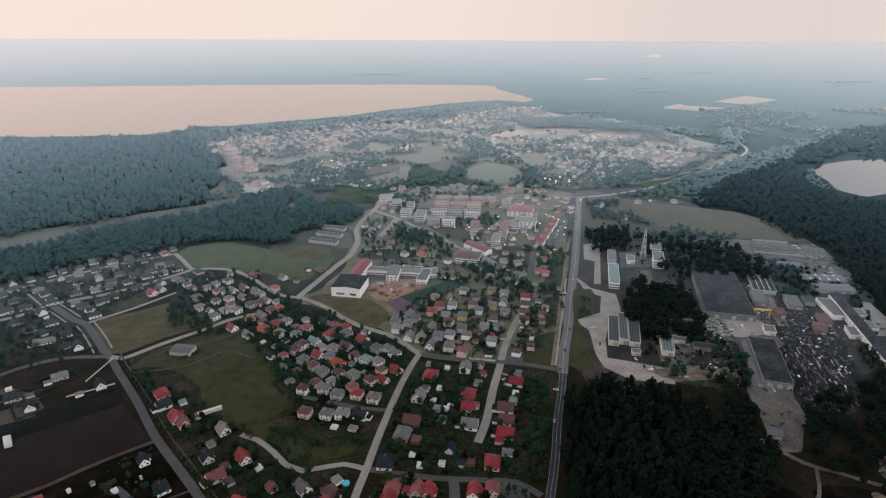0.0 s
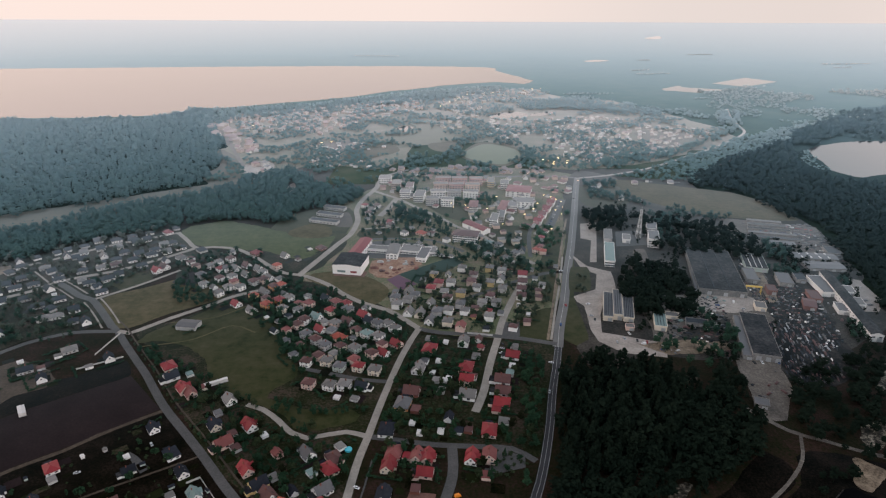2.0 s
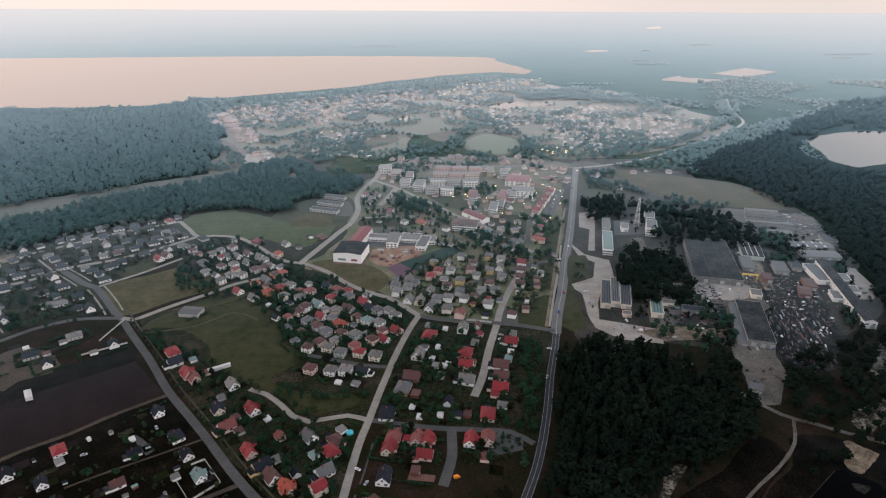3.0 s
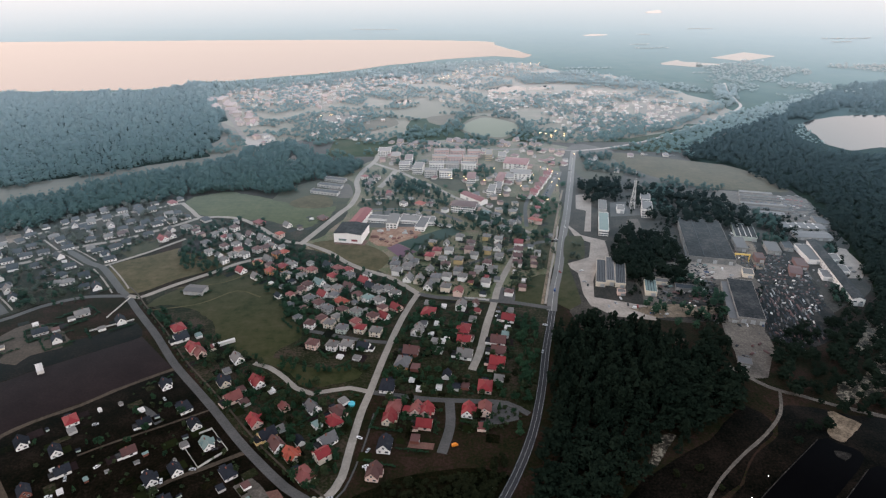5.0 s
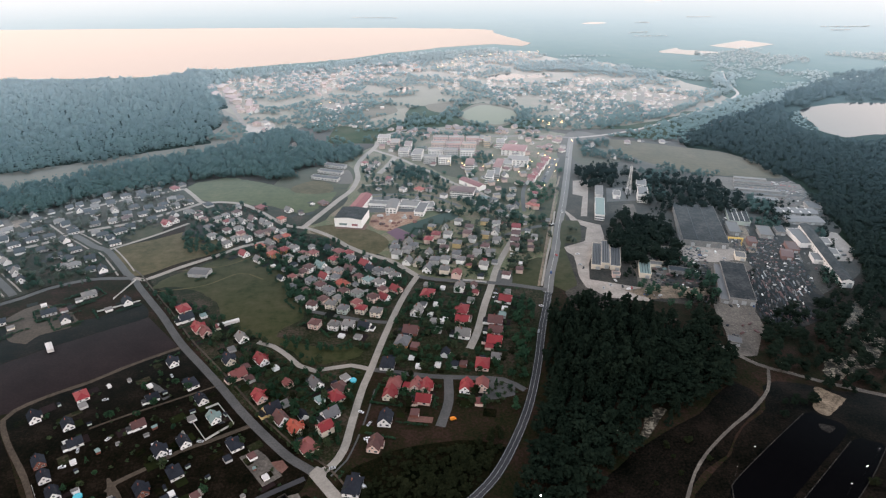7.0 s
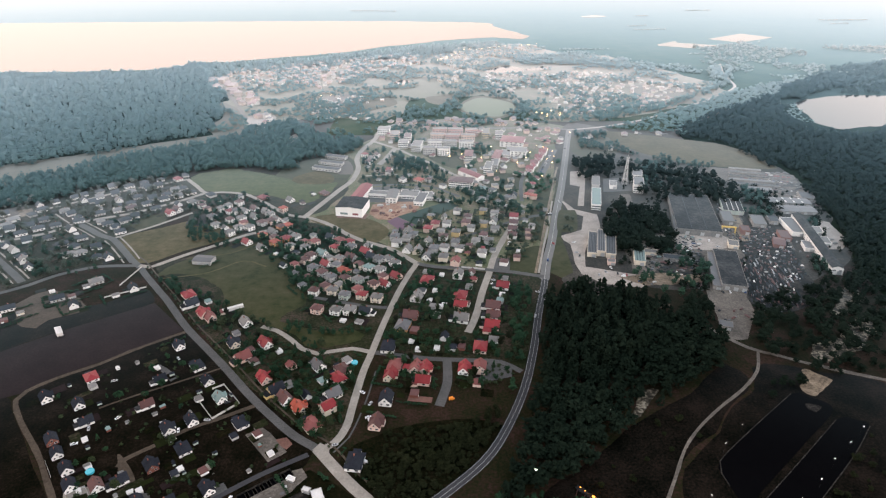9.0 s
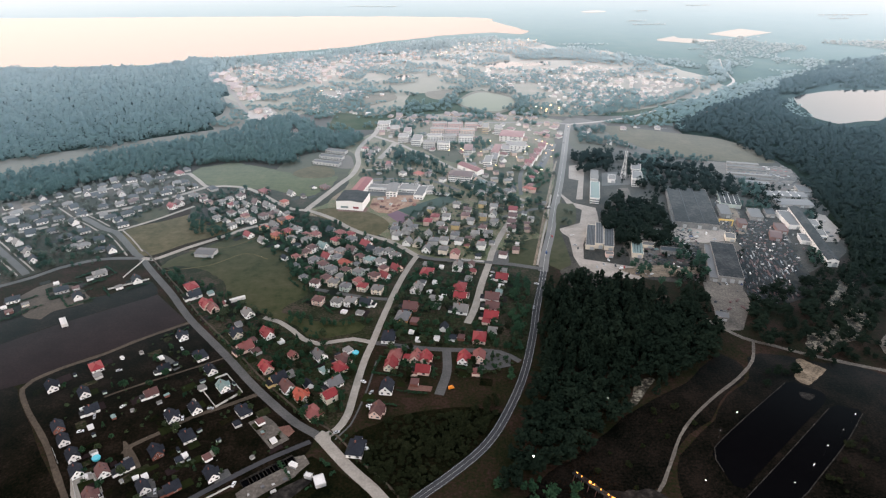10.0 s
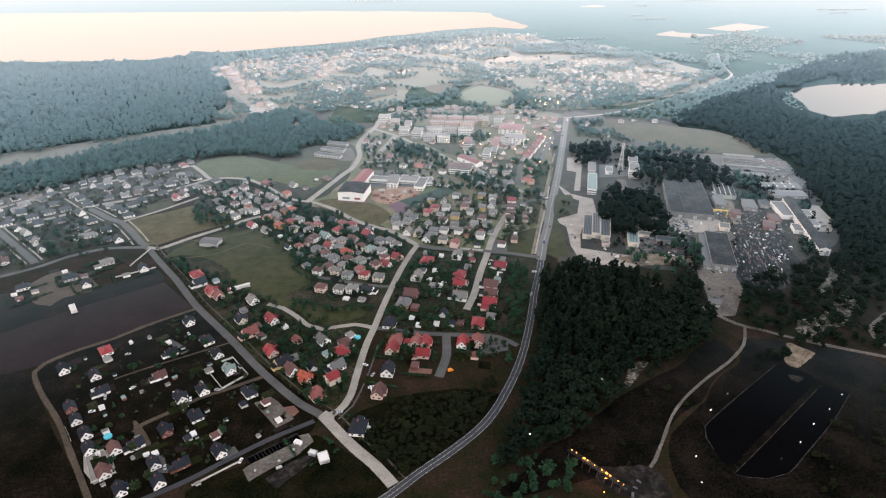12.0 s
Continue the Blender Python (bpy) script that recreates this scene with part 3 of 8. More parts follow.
NW_LINE = [(-25, 175), (-37, 190), (-54, 207), (-74, 231), (-95, 246), (-117, 267), (-137, 288), (-162, 317), (-181, 338), (-212, 372), (-242, 411), (-257, 429), (-283, 460), (-298, 479), (-313, 494)]
ribbon("street", NW_LINE, 6.2, asphalt, Z + 0.03, "straight asphalt street with grass verges")
ribbon("walkway", NW_LINE, 1.3, dirt, 0.42, "pale paved walkway beside the street", offset=8.5, category="path")
ribbon("street", [(-76, 231), (-67, 239), (-61, 254), (-59, 280), (-56, 314), (-52, 338), (-46, 378), (-37, 428), (-29, 462), (-21, 488)], 5.5, concrete, Z + 0.06, "pale concrete street between houses")
ribbon("street", [(-77, 234), (-54, 207), (-37, 190), (-25, 175)], 7.6, concrete, Z + 0.07, "pale concrete street to the main road")
ribbon("walkway", [(-70, 233), (-62, 246), (-55, 280), (-51, 315)], 1.2, asphalt, Z, "narrow pale walkway beside the street", offset=4.5, category="path")
ribbon("street", [(-21, 488), (-2, 481), (33, 478), (56, 474), (73, 471), (104, 462)], 6.0, asphalt, Z + 0.04, "grey asphalt cross street")
ribbon("street", [(-21, 488), (-45, 516), (-58, 526), (-78, 537), (-100, 555), (-122, 579), (-146, 597), (-157, 602)], 6.0, concrete, Z + 0.02, "pale street along the school field")
ribbon("street", [(-157, 602), (-141, 651), (-128, 691), (-117, 724), (-114, 771), (-121, 815), (-117, 863), (-104, 912), (-99, 981)], 7.5, concrete, Z + 0.05, "pale curving street past the school")
ribbon("street", [(-157, 602), (-175, 607), (-192, 621), (-220, 650), (-248, 673), (-279, 679), (-299, 677), (-318, 700), (-340, 726)], 5.5, concrete, Z + 0.03, "pale concrete street past new houses")
ribbon("street", [(-299, 675), (-326, 645), (-362, 612), (-408, 586), (-434, 555), (-481, 527), (-506, 510)], 6.0, concrete, Z + 0.04, "pale street of the new estate")
ribbon("street", [(-340, 724), (-365, 708), (-401, 686), (-447, 644), (-485, 611), (-514, 580), (-538, 558)], 5.4, concrete, Z + 0.02, "pale back street of the new estate")
ribbon("street", [(-417, 584), (-398, 571), (-371, 550), (-355, 542), (-339, 525), (-322, 505), (-308, 488)], 7.0, asphalt, Z + 0.05, "new asphalt street with pale paved edges")
for side_of in (-1, 1):
    ribbon("walkway", [(-417, 584), (-398, 571), (-371, 550)], 1.6, concrete, Z + 0.06, "new pale paved walkway", offset=7.0 * side_of, category="path")
    ribbon("walkway", [(-355, 542), (-339, 525), (-322, 505), (-311, 491)], 1.6, concrete, Z + 0.06, "new pale paved walkway", offset=7.5 * side_of, category="path")
ribbon("walkway", [(-422, 581), (-453, 608)], 2.0, concrete, Z, "short pale walkway between plots", category="path")
ribbon("street", [(-355, 542), (-339, 558), (-321, 577), (-303, 600), (-293, 613)], 4.0, concrete, Z + 0.02, "pale paved lane along a meadow")
ribbon("street", [(-302, 481), (-340, 478), (-371, 460), (-386, 442), (-414, 420), (-443, 402)], 5.5, asphalt, Z + 0.04, "grey asphalt street at the estate's edge")
ribbon("street", [(-299, 481), (-287, 478), (-262, 504), (-234, 530), (-214, 551), (-192, 564)], 5.5, concrete, Z + 0.06, "pale lane across the meadow")
ribbon("street", [(-492, 531), (-453, 497), (-410, 460), (-396, 447)], 7.0, asphalt, Z + 0.04, "new asphalt street with paved edges")
for side_of in (-1, 1):
    ribbon("walkway", [(-492, 531), (-453, 497), (-410, 460), (-398, 449)], 1.6, concrete, Z + 0.06, "new pale paved walkway", offset=7.0 * side_of, category="path")
ribbon("dirt_track", [(-210, 366), (-227, 353), (-245, 338), (-261, 322), (-284, 305), (-298, 290), (-300, 280), (-285, 260), (-255, 229), (-236, 206), (-217, 183), (-200, 162)], 3.6, dirt, Z, "pale bare dirt track round the estate", ragged=0.3, category="track")
ribbon("dirt_track", [(-127, 276), (-151, 261), (-168, 251), (-183, 237), (-197, 225), (-199, 218)], 3.6, dirt, Z + 0.01, "pale dirt lane between new houses", ragged=0.25, category="track")
ribbon("street", [(-82, 229), (-107, 213), (-131, 194), (-150, 178), (-171, 164)], 3.8, dark_asphalt, Z, "dark narrow asphalt lane beside a hedge")
ribbon("dirt_track", [(-164, 318), (-190, 302), (-221, 283), (-237, 272)], 1.8, dirt, Z, "reddish dirt lane between new houses", ragged=0.3, category="track")
ribbon("street", [(-52, 338), (-68, 343), (-81, 340), (-95, 336), (-108, 342), (-120, 355), (-135, 368), (-149, 374)], 4.5, concrete, Z + 0.02, "pale lane round the meadow")
ribbon("street", [(-51, 338), (-34, 335), (-6, 330), (27, 328), (50, 326), (65, 314)], 5.0, asphalt, Z + 0.02, "grey lane to the red-roofed houses")
ribbon("street", [(8, 328), (8, 301), (2, 275)], 7.0, asphalt, Z + 0.01, "short grey yard lane")
ribbon("street", [(26, 366), (34, 392), (42, 432), (51, 469), (59, 505), (75, 553), (91, 595)], 6.5, concrete, Z + 0.02, "pale street between two rows of houses")
ribbon("street", [(91, 595), (114, 608), (139, 613)], 6.0, asphalt, Z, "short grey street to the main road")
ribbon("street", [(-115, 422), (-92, 415), (-65, 407), (-43, 404)], 4.5, asphalt, Z, "narrow estate street")
ribbon("street", [(16, 542), (50, 566), (88, 594)], 4.5, asphalt, Z, "narrow estate street")
ribbon("street", [(107, 634), (84, 663), (65, 698), (47, 726), (20, 751), (-5, 788), (-31, 819), (-63, 861), (-87, 884), (-107, 903)], 6.0, concrete, Z + 0.01, "pale street through the town")
ribbon("walkway", [(-106, 740), (-84, 745), (-57, 748)], 3.5, concrete, Z, "pale paved walkway by allotments", category="path")
ribbon("parking_strip", [(-68, 864), (-78, 816), (-86, 789)], 9.0, concrete, Z, "pale paved parking strip", category="parking")
ribbon("street", [(-103, 704), (-58, 709), (-12, 703), (11, 684), (27, 668)], 5.0, asphalt, Z, "grey street behind the school")
ribbon("street", [(105, 653), (111, 715), (122, 762)], 5.0, asphalt, Z, "grey access street by the row houses")
ribbon("parking_strip", [(142, 750), (161, 808), (179, 864)], 12.0, asphalt, Z, "grey parking strip beside row houses", category="parking")
ribbon("dirt_track", [(232, 374), (253, 346), (272, 336), (290, 326), (320, 313), (356, 299)], 4.0, gravel, Z, "pale gravel track past the woods", ragged=0.3, category="track")
ribbon("dirt_track", [(259, 341), (247, 316), (226, 294), (201, 274), (177, 252), (162, 234), (153, 219), (144, 204), (133, 188), (118, 182)], 2.1, gravel, Z + 0.01, "winding gravel track in rough grass", ragged=0.4, category="track")
ribbon("dirt_track", [(408, 371), (380, 353), (362, 336), (360, 318), (367, 308)], 4.0, gravel, Z + 0.01, "gravel loop at the wood's edge", ragged=0.3, category="track")
ribbon("dirt_track", [(-488, 1319), (-433, 1220), (-346, 1033)], 7.0, gravel, Z, "far pale road along the lakeside town", category="track")

# ---- yards and worn ground ----
patch("yard", [(154, 664), (166, 629), (191, 614), (185, 567), (166, 544), (156, 515), (149, 482), (204, 464), (196, 441), (161, 448), (142, 467), (140, 488), (144, 533), (138, 543), (137, 554), (163, 570), (173, 608), (158, 620)], pale_yard, 0.1, "wide pale concrete parking yard", ragged=1, step=5, curved=False, category="yard")
patch("yard", [(186, 763), (209, 768), (180, 639), (172, 639), (188, 705), (176, 712)], pale_yard, 0.11, "pale concrete lorry yard", curved=False, category="yard")
patch("yard", [(226, 735), (267, 740), (255, 691), (215, 686)], asphalt, 0.1, "grey asphalt yard by the mast", curved=False, category="yard")
patch("yard", [(234, 678), (247, 679), (238, 626), (226, 614), (214, 617), (224, 645)], gravel, 0.11, "pale gravel car park among trees", category="yard")
patch("yard", [(202, 522), (259, 544), (292, 655), (299, 655), (266, 544), (311, 545), (361, 656), (376, 656), (340, 538), (399, 569), (363, 471), (301, 435), (281, 414), (257, 435), (281, 509), (260, 509), (188, 446)], gravel, 0.09, "dusty grey factory yard", ragged=4, step=6, curved=False, category="yard")
patch("yard", [(254, 435), (290, 435), (282, 394), (257, 357), (238, 357), (247, 393)], gravel, 0.1, "dusty gravel yard behind a hall", ragged=3, step=6, curved=False, category="yard")
patch("yard", [(327, 509), (369, 483), (362, 447), (329, 435), (306, 447)], cinder, 0.11, "blackened scrap yard ground", ragged=4, step=6, curved=False, category="yard")
patch("yard", [(314, 501), (334, 508), (329, 479), (349, 479), (343, 445), (362, 445), (377, 456), (348, 419), (312, 399), (286, 409), (298, 450)], cinder, 0.13, "blackened ground of the scrap yard edge", ragged=4, step=6, category="yard")
patch("yard", [(349, 586), (384, 597), (384, 537), (366, 479), (333, 488), (322, 516)], trodden, 0.12, "trodden dark rubble between workshops", ragged=4, step=6, category="yard")
patch("yard", [(446, 602), (459, 593), (452, 546), (434, 524), (415, 524)], pale_yard, 0.1, "pale gravel storage yard", ragged=2, curved=False, step=6, category="yard")
patch("yard", [(381, 790), (426, 778), (498, 754), (488, 719), (405, 708), (375, 753)], gravel, 0.09, "pale gravel parking rows behind trees", ragged=3, curved=False, category="yard")
patch("yard", [(398, 719), (391, 656), (457, 629), (491, 687), (475, 708), (417, 719)], gravel, 0.08, "grey yards round low depots", ragged=3, curved=False, category="yard")
patch("building_site", [(-81, 611), (-81, 640), (-61, 650), (-24, 650), (-22, 631), (-38, 615), (-57, 594), (-70, 596)], rubble, 0.14, "reddish building site with heaped rubble", ragged=2, step=3, curved=False, category="building site")
patch("yard", [(-95, 696), (-65, 703), (-11, 688), (-14, 652), (-54, 648), (-86, 648)], asphalt, 0.1, "grey school yard", curved=False, category="yard")
patch("yard", [(-122, 614), (-83, 611), (-85, 597), (-119, 600)], paving, 0.1, "paved strip before the sports hall", curved=False, category="yard")
patch("yard", [(-149, 804), (-132, 804), (-121, 771), (-120, 747), (-136, 747), (-156, 771)], dirt, 0.1, "bare dirt beside new flats", category="yard")
patch("yard", [(-127, 246), (-124, 253), (-117, 253), (-111, 248), (-96, 231), (-106, 222)], gravel, 0.1, "pale gravel yard round a white kiosk", ragged=0.4, step=4, curved=False, category="yard")
patch("yard", [(-106, 242), (-99, 244), (-94, 238), (-97, 233), (-101, 236)], paving, 0.12, "red brick driveway", curved=False, category="yard")
patch("yard", [(-118, 185), (-111, 194), (-89, 215), (-83, 217), (-79, 210), (-86, 199), (-104, 184), (-112, 176)], gravel, 0.1, "pale cluttered building yard with sheds", ragged=2, step=4, curved=False, category="yard")
patch("yard", [(-102, 179), (-91, 191), (-80, 199), (-75, 196), (-86, 181), (-94, 172)], cinder, 0.1, "dark muddy yard beside sheds", ragged=2, category="yard")
patch("yard", [(42, 326), (58, 318), (57, 308), (38, 302), (29, 305), (32, 315)], asphalt, 0.1, "grey paved courtyard", category="yard")
patch("yard", [(56, 501), (75, 501), (72, 475), (54, 474)], asphalt, 0.1, "worn grey asphalt lot", curved=False, category="yard")
patch("green_island", [(148, 626), (166, 626), (164, 599), (156, 566), (141, 563), (135, 569)], meadow, 0.13, "green traffic island with trees", category="lawn")
patch("yard", [(-187, 293), (-184, 296), (-166, 293), (-166, 283), (-145, 276), (-147, 272), (-162, 264), (-175, 274)], fallow, 0.1, "bare fenced garden of a new house", curved=False, category="yard")
patch("sand_pit", [(283, 320), (291, 317), (300, 306), (290, 297), (283, 291), (274, 288), (270, 296), (279, 309)], sand, 0.12, "pale heap of bare sand", ragged=4, step=2, category="sand")
patch("sand_pit", [(135, 261), (141, 272), (150, 287), (160, 293), (166, 290), (158, 280), (146, 266), (140, 261)], broken_sand, 0.12, "broken pale sandy clearing in the wood", ragged=5, step=2, category="sand")
patch("rubble_ground", [(300, 336), (322, 352), (350, 372), (372, 392), (382, 384), (362, 360), (338, 342), (312, 328)], broken_sand, 0.11, "pale rubble strewn over dark waste ground", ragged=9, step=3, category="ground")
patch("rubble_ground", [(352, 400), (372, 420), (392, 446), (400, 440), (384, 412), (364, 396)], broken_sand, 0.11, "pale rubble strewn along the wood", ragged=7, step=3, category="ground")
patch("sand_pit", [(183, 418), (201, 415), (213, 411), (209, 405), (196, 405)], dirt, 0.12, "thin sandy clearing in dark wood", ragged=3, category="sand")
patch("dump_ground", [(108, 186), (134, 190), (137, 179), (135, 162), (109, 162), (105, 179)], cinder, 0.1, "broken grey rubble ground", ragged=9, step=3, category="ground")
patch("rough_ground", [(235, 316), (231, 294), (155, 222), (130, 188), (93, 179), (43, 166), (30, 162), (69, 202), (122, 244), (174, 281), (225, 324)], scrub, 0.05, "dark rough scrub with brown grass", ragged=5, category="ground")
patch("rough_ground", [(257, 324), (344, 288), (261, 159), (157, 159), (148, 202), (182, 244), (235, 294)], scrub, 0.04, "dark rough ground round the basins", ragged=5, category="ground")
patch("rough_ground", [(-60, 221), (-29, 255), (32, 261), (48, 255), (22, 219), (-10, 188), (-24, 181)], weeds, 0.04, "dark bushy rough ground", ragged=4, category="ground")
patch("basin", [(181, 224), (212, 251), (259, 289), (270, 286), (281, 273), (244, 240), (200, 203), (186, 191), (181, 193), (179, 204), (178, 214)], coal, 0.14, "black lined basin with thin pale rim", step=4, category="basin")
patch("basin", [(184, 184), (206, 202), (243, 233), (279, 263), (291, 262), (297, 256), (271, 230), (233, 197), (217, 184), (203, 180), (191, 181)], coal, 0.14, "black lined basin beside another", step=4, category="basin")
for rim in ([(179, 204), (178, 214), (181, 224), (212, 251), (259, 289)], [(185, 183), (191, 181), (203, 180), (217, 184), (233, 197), (271, 230), (297, 256)], [(184, 184), (225, 218), (277, 262)]):
    ribbon("basin_rim", rim, 0.6, trodden, 0.35, "thin pale rim of the black basin", category="rim")
for k in range(2):
    t = k * 0.7
    ribbon("field_track", [(x + 14 * t, y + 60 * t) for x, y in [(-267, 455), (-226, 467), (-198, 492), (-172, 480)]], 1.5, dry_meadow, 0.07, "worn track across the meadow", category="track", ragged=0.5)
patch("driveway", [(-80, 233), (-76, 239), (-69, 235), (-69, 227), (-65, 219), (-72, 225)], concrete, 0.19, "pale concrete junction of two streets", category="road")
patch("driveway", [(-204, 229), (-198, 225), (-187, 213), (-180, 201), (-185, 198), (-190, 206), (-196, 213)], dirt, 0.13, "sandy driveway of a new house", ragged=1, step=3, category="drive")
patch("driveway", [(-215, 322), (-207, 317), (-194, 306), (-198, 301), (-210, 313)], asphalt, 0.13, "grey paved drive of a new house", curved=False, category="drive")
patch("driveway", [(-138, 201), (-129, 206), (-125, 201), (-133, 194)], asphalt, 0.14, "grey paved terrace of a new house", curved=False, category="drive")
patch("driveway", [(-147, 216), (-144, 222), (-137, 213), (-143, 210)], concrete, 0.14, "pale paved terrace behind a new house", curved=False, category="drive")
patch("driveway", [(-222, 198), (-209, 203), (-194, 184), (-204, 175), (-215, 185)], concrete, 0.13, "pale paved court inside white walls", curved=False, category="yard")
patch("lawn", [(-216, 194), (-208, 198), (-198, 186), (-205, 180)], lawn, 0.15, "dark lawn inside the walled court", curved=False, category="lawn")
patch("driveway", [(-181, 198), (-171, 198), (-163, 184), (-169, 184)], asphalt, 0.13, "grey paved court between two houses", curved=False, category="yard")
patch("bare_plot", [(-20, 286), (-3, 284), (-4, 278), (-21, 280)], paving, 0.13, "bare reddish soil strip in rough grass", ragged=1, step=3, curved=False, category="plot")
patch("bare_plot", [(-282, 609), (-262, 599), (-266, 576), (-289, 582)], soil, 0.08, "dark bare soil patch in the meadow", ragged=3, step=4, category="plot")
patch("bare_plot", [(-503, 617), (-490, 624), (-478, 607), (-487, 597)], sand, 0.13, "bare sandy building plot", ragged=1, step=3, curved=False, category="plot")
patch("lawn", [(-470, 635), (-470, 650), (-452, 646), (-453, 628)], lawn, 0.13, "green mown lawn behind new houses", curved=False, category="lawn")
patch("lawn", [(-437, 618), (-427, 639), (-412, 628), (-419, 604)], lawn, 0.13, "green mown lawn between new houses", curved=False, category="lawn")
patch("lawn", [(-359, 581), (-344, 602), (-322, 612), (-314, 589), (-336, 564)], meadow, 0.13, "green strip beside the new street", curved=False, category="lawn")
patch("yard", [(230, 555), (269, 561), (317, 557), (322, 549), (311, 526), (289, 520), (265, 523), (233, 520), (206, 511), (207, 529)], pale_yard, 0.14, "pale concrete yard before the factory hall", ragged=2, step=5, curved=False, category="yard")
patch("yard", [(359, 646), (369, 650), (357, 601), (344, 545), (333, 540), (342, 584)], sand, 0.14, "sandy lane between factory halls", ragged=1.5, step=5, curved=False, category="yard")
patch("yard", [(178, 463), (205, 467), (235, 470), (262, 464), (256, 452), (199, 446)], sand, 0.14, "sandy storage ground by the trees", ragged=3, step=5, curved=False, category="yard")
patch("rubble_ground", [(265, 280), (274, 276), (267, 270), (263, 274)], trodden, 0.2, "pale rubble spill on the basin's edge", ragged=3, step=3, category="ground")

# ---- building materials ----
ROOFS = {
    "r": material("roof_red", [(0.165, 0.013, 0.017), (0.25, 0.026, 0.03)], rough=0.6, grain=1.5, patch=0.2, random_tint=0.2),
    "o": material("roof_orange", [(0.28, 0.048, 0.028), (0.37, 0.078, 0.045)], rough=0.65, grain=1.5, patch=0.2, random_tint=0.15),
    "m": material("roof_maroon", [(0.07, 0.032, 0.03), (0.12, 0.052, 0.048)], rough=0.7, grain=1.5, patch=0.2, random_tint=0.2),
    "s": material("roof_salmon", [(0.16, 0.045, 0.042), (0.23, 0.075, 0.068)], rough=0.7, grain=1.5, patch=0.2, random_tint=0.15),
    "k": material("roof_anthracite", [(0.016, 0.018, 0.024), (0.034, 0.038, 0.047)], rough=0.82, grain=1.5, patch=0.2, random_tint=0.2),
    "g": material("roof_grey", [(0.08, 0.08, 0.085), (0.12, 0.12, 0.125)], rough=0.6, grain=1.5, patch=0.2, random_tint=0.2),
    "l": material("roof_light_grey", [(0.12, 0.115, 0.11), (0.185, 0.178, 0.17)], rough=0.7, grain=1.2, patch=0.2, random_tint=0.25),
    "t": material("roof_teal", [(0.13, 0.2, 0.19), (0.19, 0.27, 0.26)], rough=0.6, grain=1.2, patch=0.2, random_tint=0.15),
    "w": material("roof_white", [(0.55, 0.53, 0.51), (0.7, 0.68, 0.66)], rough=0.5, grain=1.0, patch=0.2, random_tint=0.1),
}
WALLS = {
    "w": material("render_white", [(0.76, 0.745, 0.72), (0.88, 0.865, 0.84)], grain=0.9, patch=0.15, random_tint=0.12),
    "c": material("render_cream", [(0.6, 0.53, 0.43), (0.74, 0.66, 0.55)], grain=0.9, patch=0.15, random_tint=0.12),
    "p": material("render_peach", [(0.56, 0.41, 0.35), (0.7, 0.53, 0.46)], grain=0.9, patch=0.15, random_tint=0.12),
    "y": material("render_yellow", [(0.52, 0.38, 0.17), (0.65, 0.48, 0.24)], grain=0.9, patch=0.15, random_tint=0.12),
    "e": material("render_grey", [(0.36, 0.355, 0.35), (0.5, 0.49, 0.475)], grain=0.9, patch=0.15, random_tint=0.15),
    "f": material("weathered_concrete", [(0.12, 0.118, 0.115), (0.2, 0.193, 0.185), (0.32, 0.3, 0.28)], grain=0.5, patch=0.12, contrast=1.3, random_tint=0.2),
    "b": material("brick_red", [(0.15, 0.06, 0.045), (0.22, 0.095, 0.075)], grain=1.2, patch=0.2, random_tint=0.15),
    "t": material("render_green", [(0.34, 0.4, 0.36), (0.44, 0.5, 0.46)], grain=0.9, patch=0.15, random_tint=0.1),
    "d": material("render_pink", [(0.5, 0.3, 0.29), (0.62, 0.4, 0.385)], grain=0.9, patch=0.15, random_tint=0.12),
    "o": material("render_orange", [(0.55, 0.24, 0.09), (0.66, 0.32, 0.14)], grain=0.9, patch=0.15, random_tint=0.1),
}
ROOF_WORD = {"r": "red tiled", "o": "orange tiled", "m": "brown tiled", "s": "faded salmon", "k": "anthracite", "g": "dark grey", "l": "light grey", "t": "greenish", "w": "white"}
WALL_WORD = {"d": "dusty pink", "w": "white", "c": "cream", "p": "peach", "y": "yellow", "e": "grey", "f": "weathered grey", "b": "brick", "t": "pale green", "o": "orange"}
glass = material("window_glass", [(0.02, 0.024, 0.03), (0.04, 0.045, 0.05)], rough=0.12, grain=0.5, patch=0.1)
frame_white = material("window_frame", [(0.6, 0.6, 0.58), (0.7, 0.7, 0.68)], rough=0.5, grain=1, patch=0.3)
door_brown = material("door_brown", [(0.09, 0.05, 0.03), (0.14, 0.08, 0.05)], rough=0.5, grain=2, patch=0.4)
steel = material("galvanised_steel", [(0.35, 0.36, 0.37), (0.5, 0.51, 0.52)], rough=0.45, metal=0.6, grain=1, patch=0.2)
black_rubber = material("tyre_rubber", [(0.015, 0.015, 0.016), (0.03, 0.03, 0.03)], grain=2, patch=0.5)
sheet_dark = material("bitumen_roof", [(0.012, 0.013, 0.015), (0.03, 0.031, 0.034), (0.065, 0.065, 0.066)], grain=0.35, patch=0.06, contrast=1.6, veil=0.6)
yellow_paint = material("yellow_paint", [(0.6, 0.4, 0.05), (0.7, 0.48, 0.08)], rough=0.5, grain=1, patch=0.2)
fence_mat = material("fence_pale", [(0.42, 0.41, 0.39), (0.55, 0.54, 0.52)], grain=1, patch=0.2)
pool_mat = material("pool_liner", [(0.05, 0.4, 0.5), (0.08, 0.5, 0.6)], rough=0.2, grain=0.5, patch=0.1)
lamp_warm = lamp_material("lamp_warm", (1.0, 0.68, 0.32), 7)
lamp_white = lamp_material("lamp_white", (1.0, 0.95, 0.85), 16)
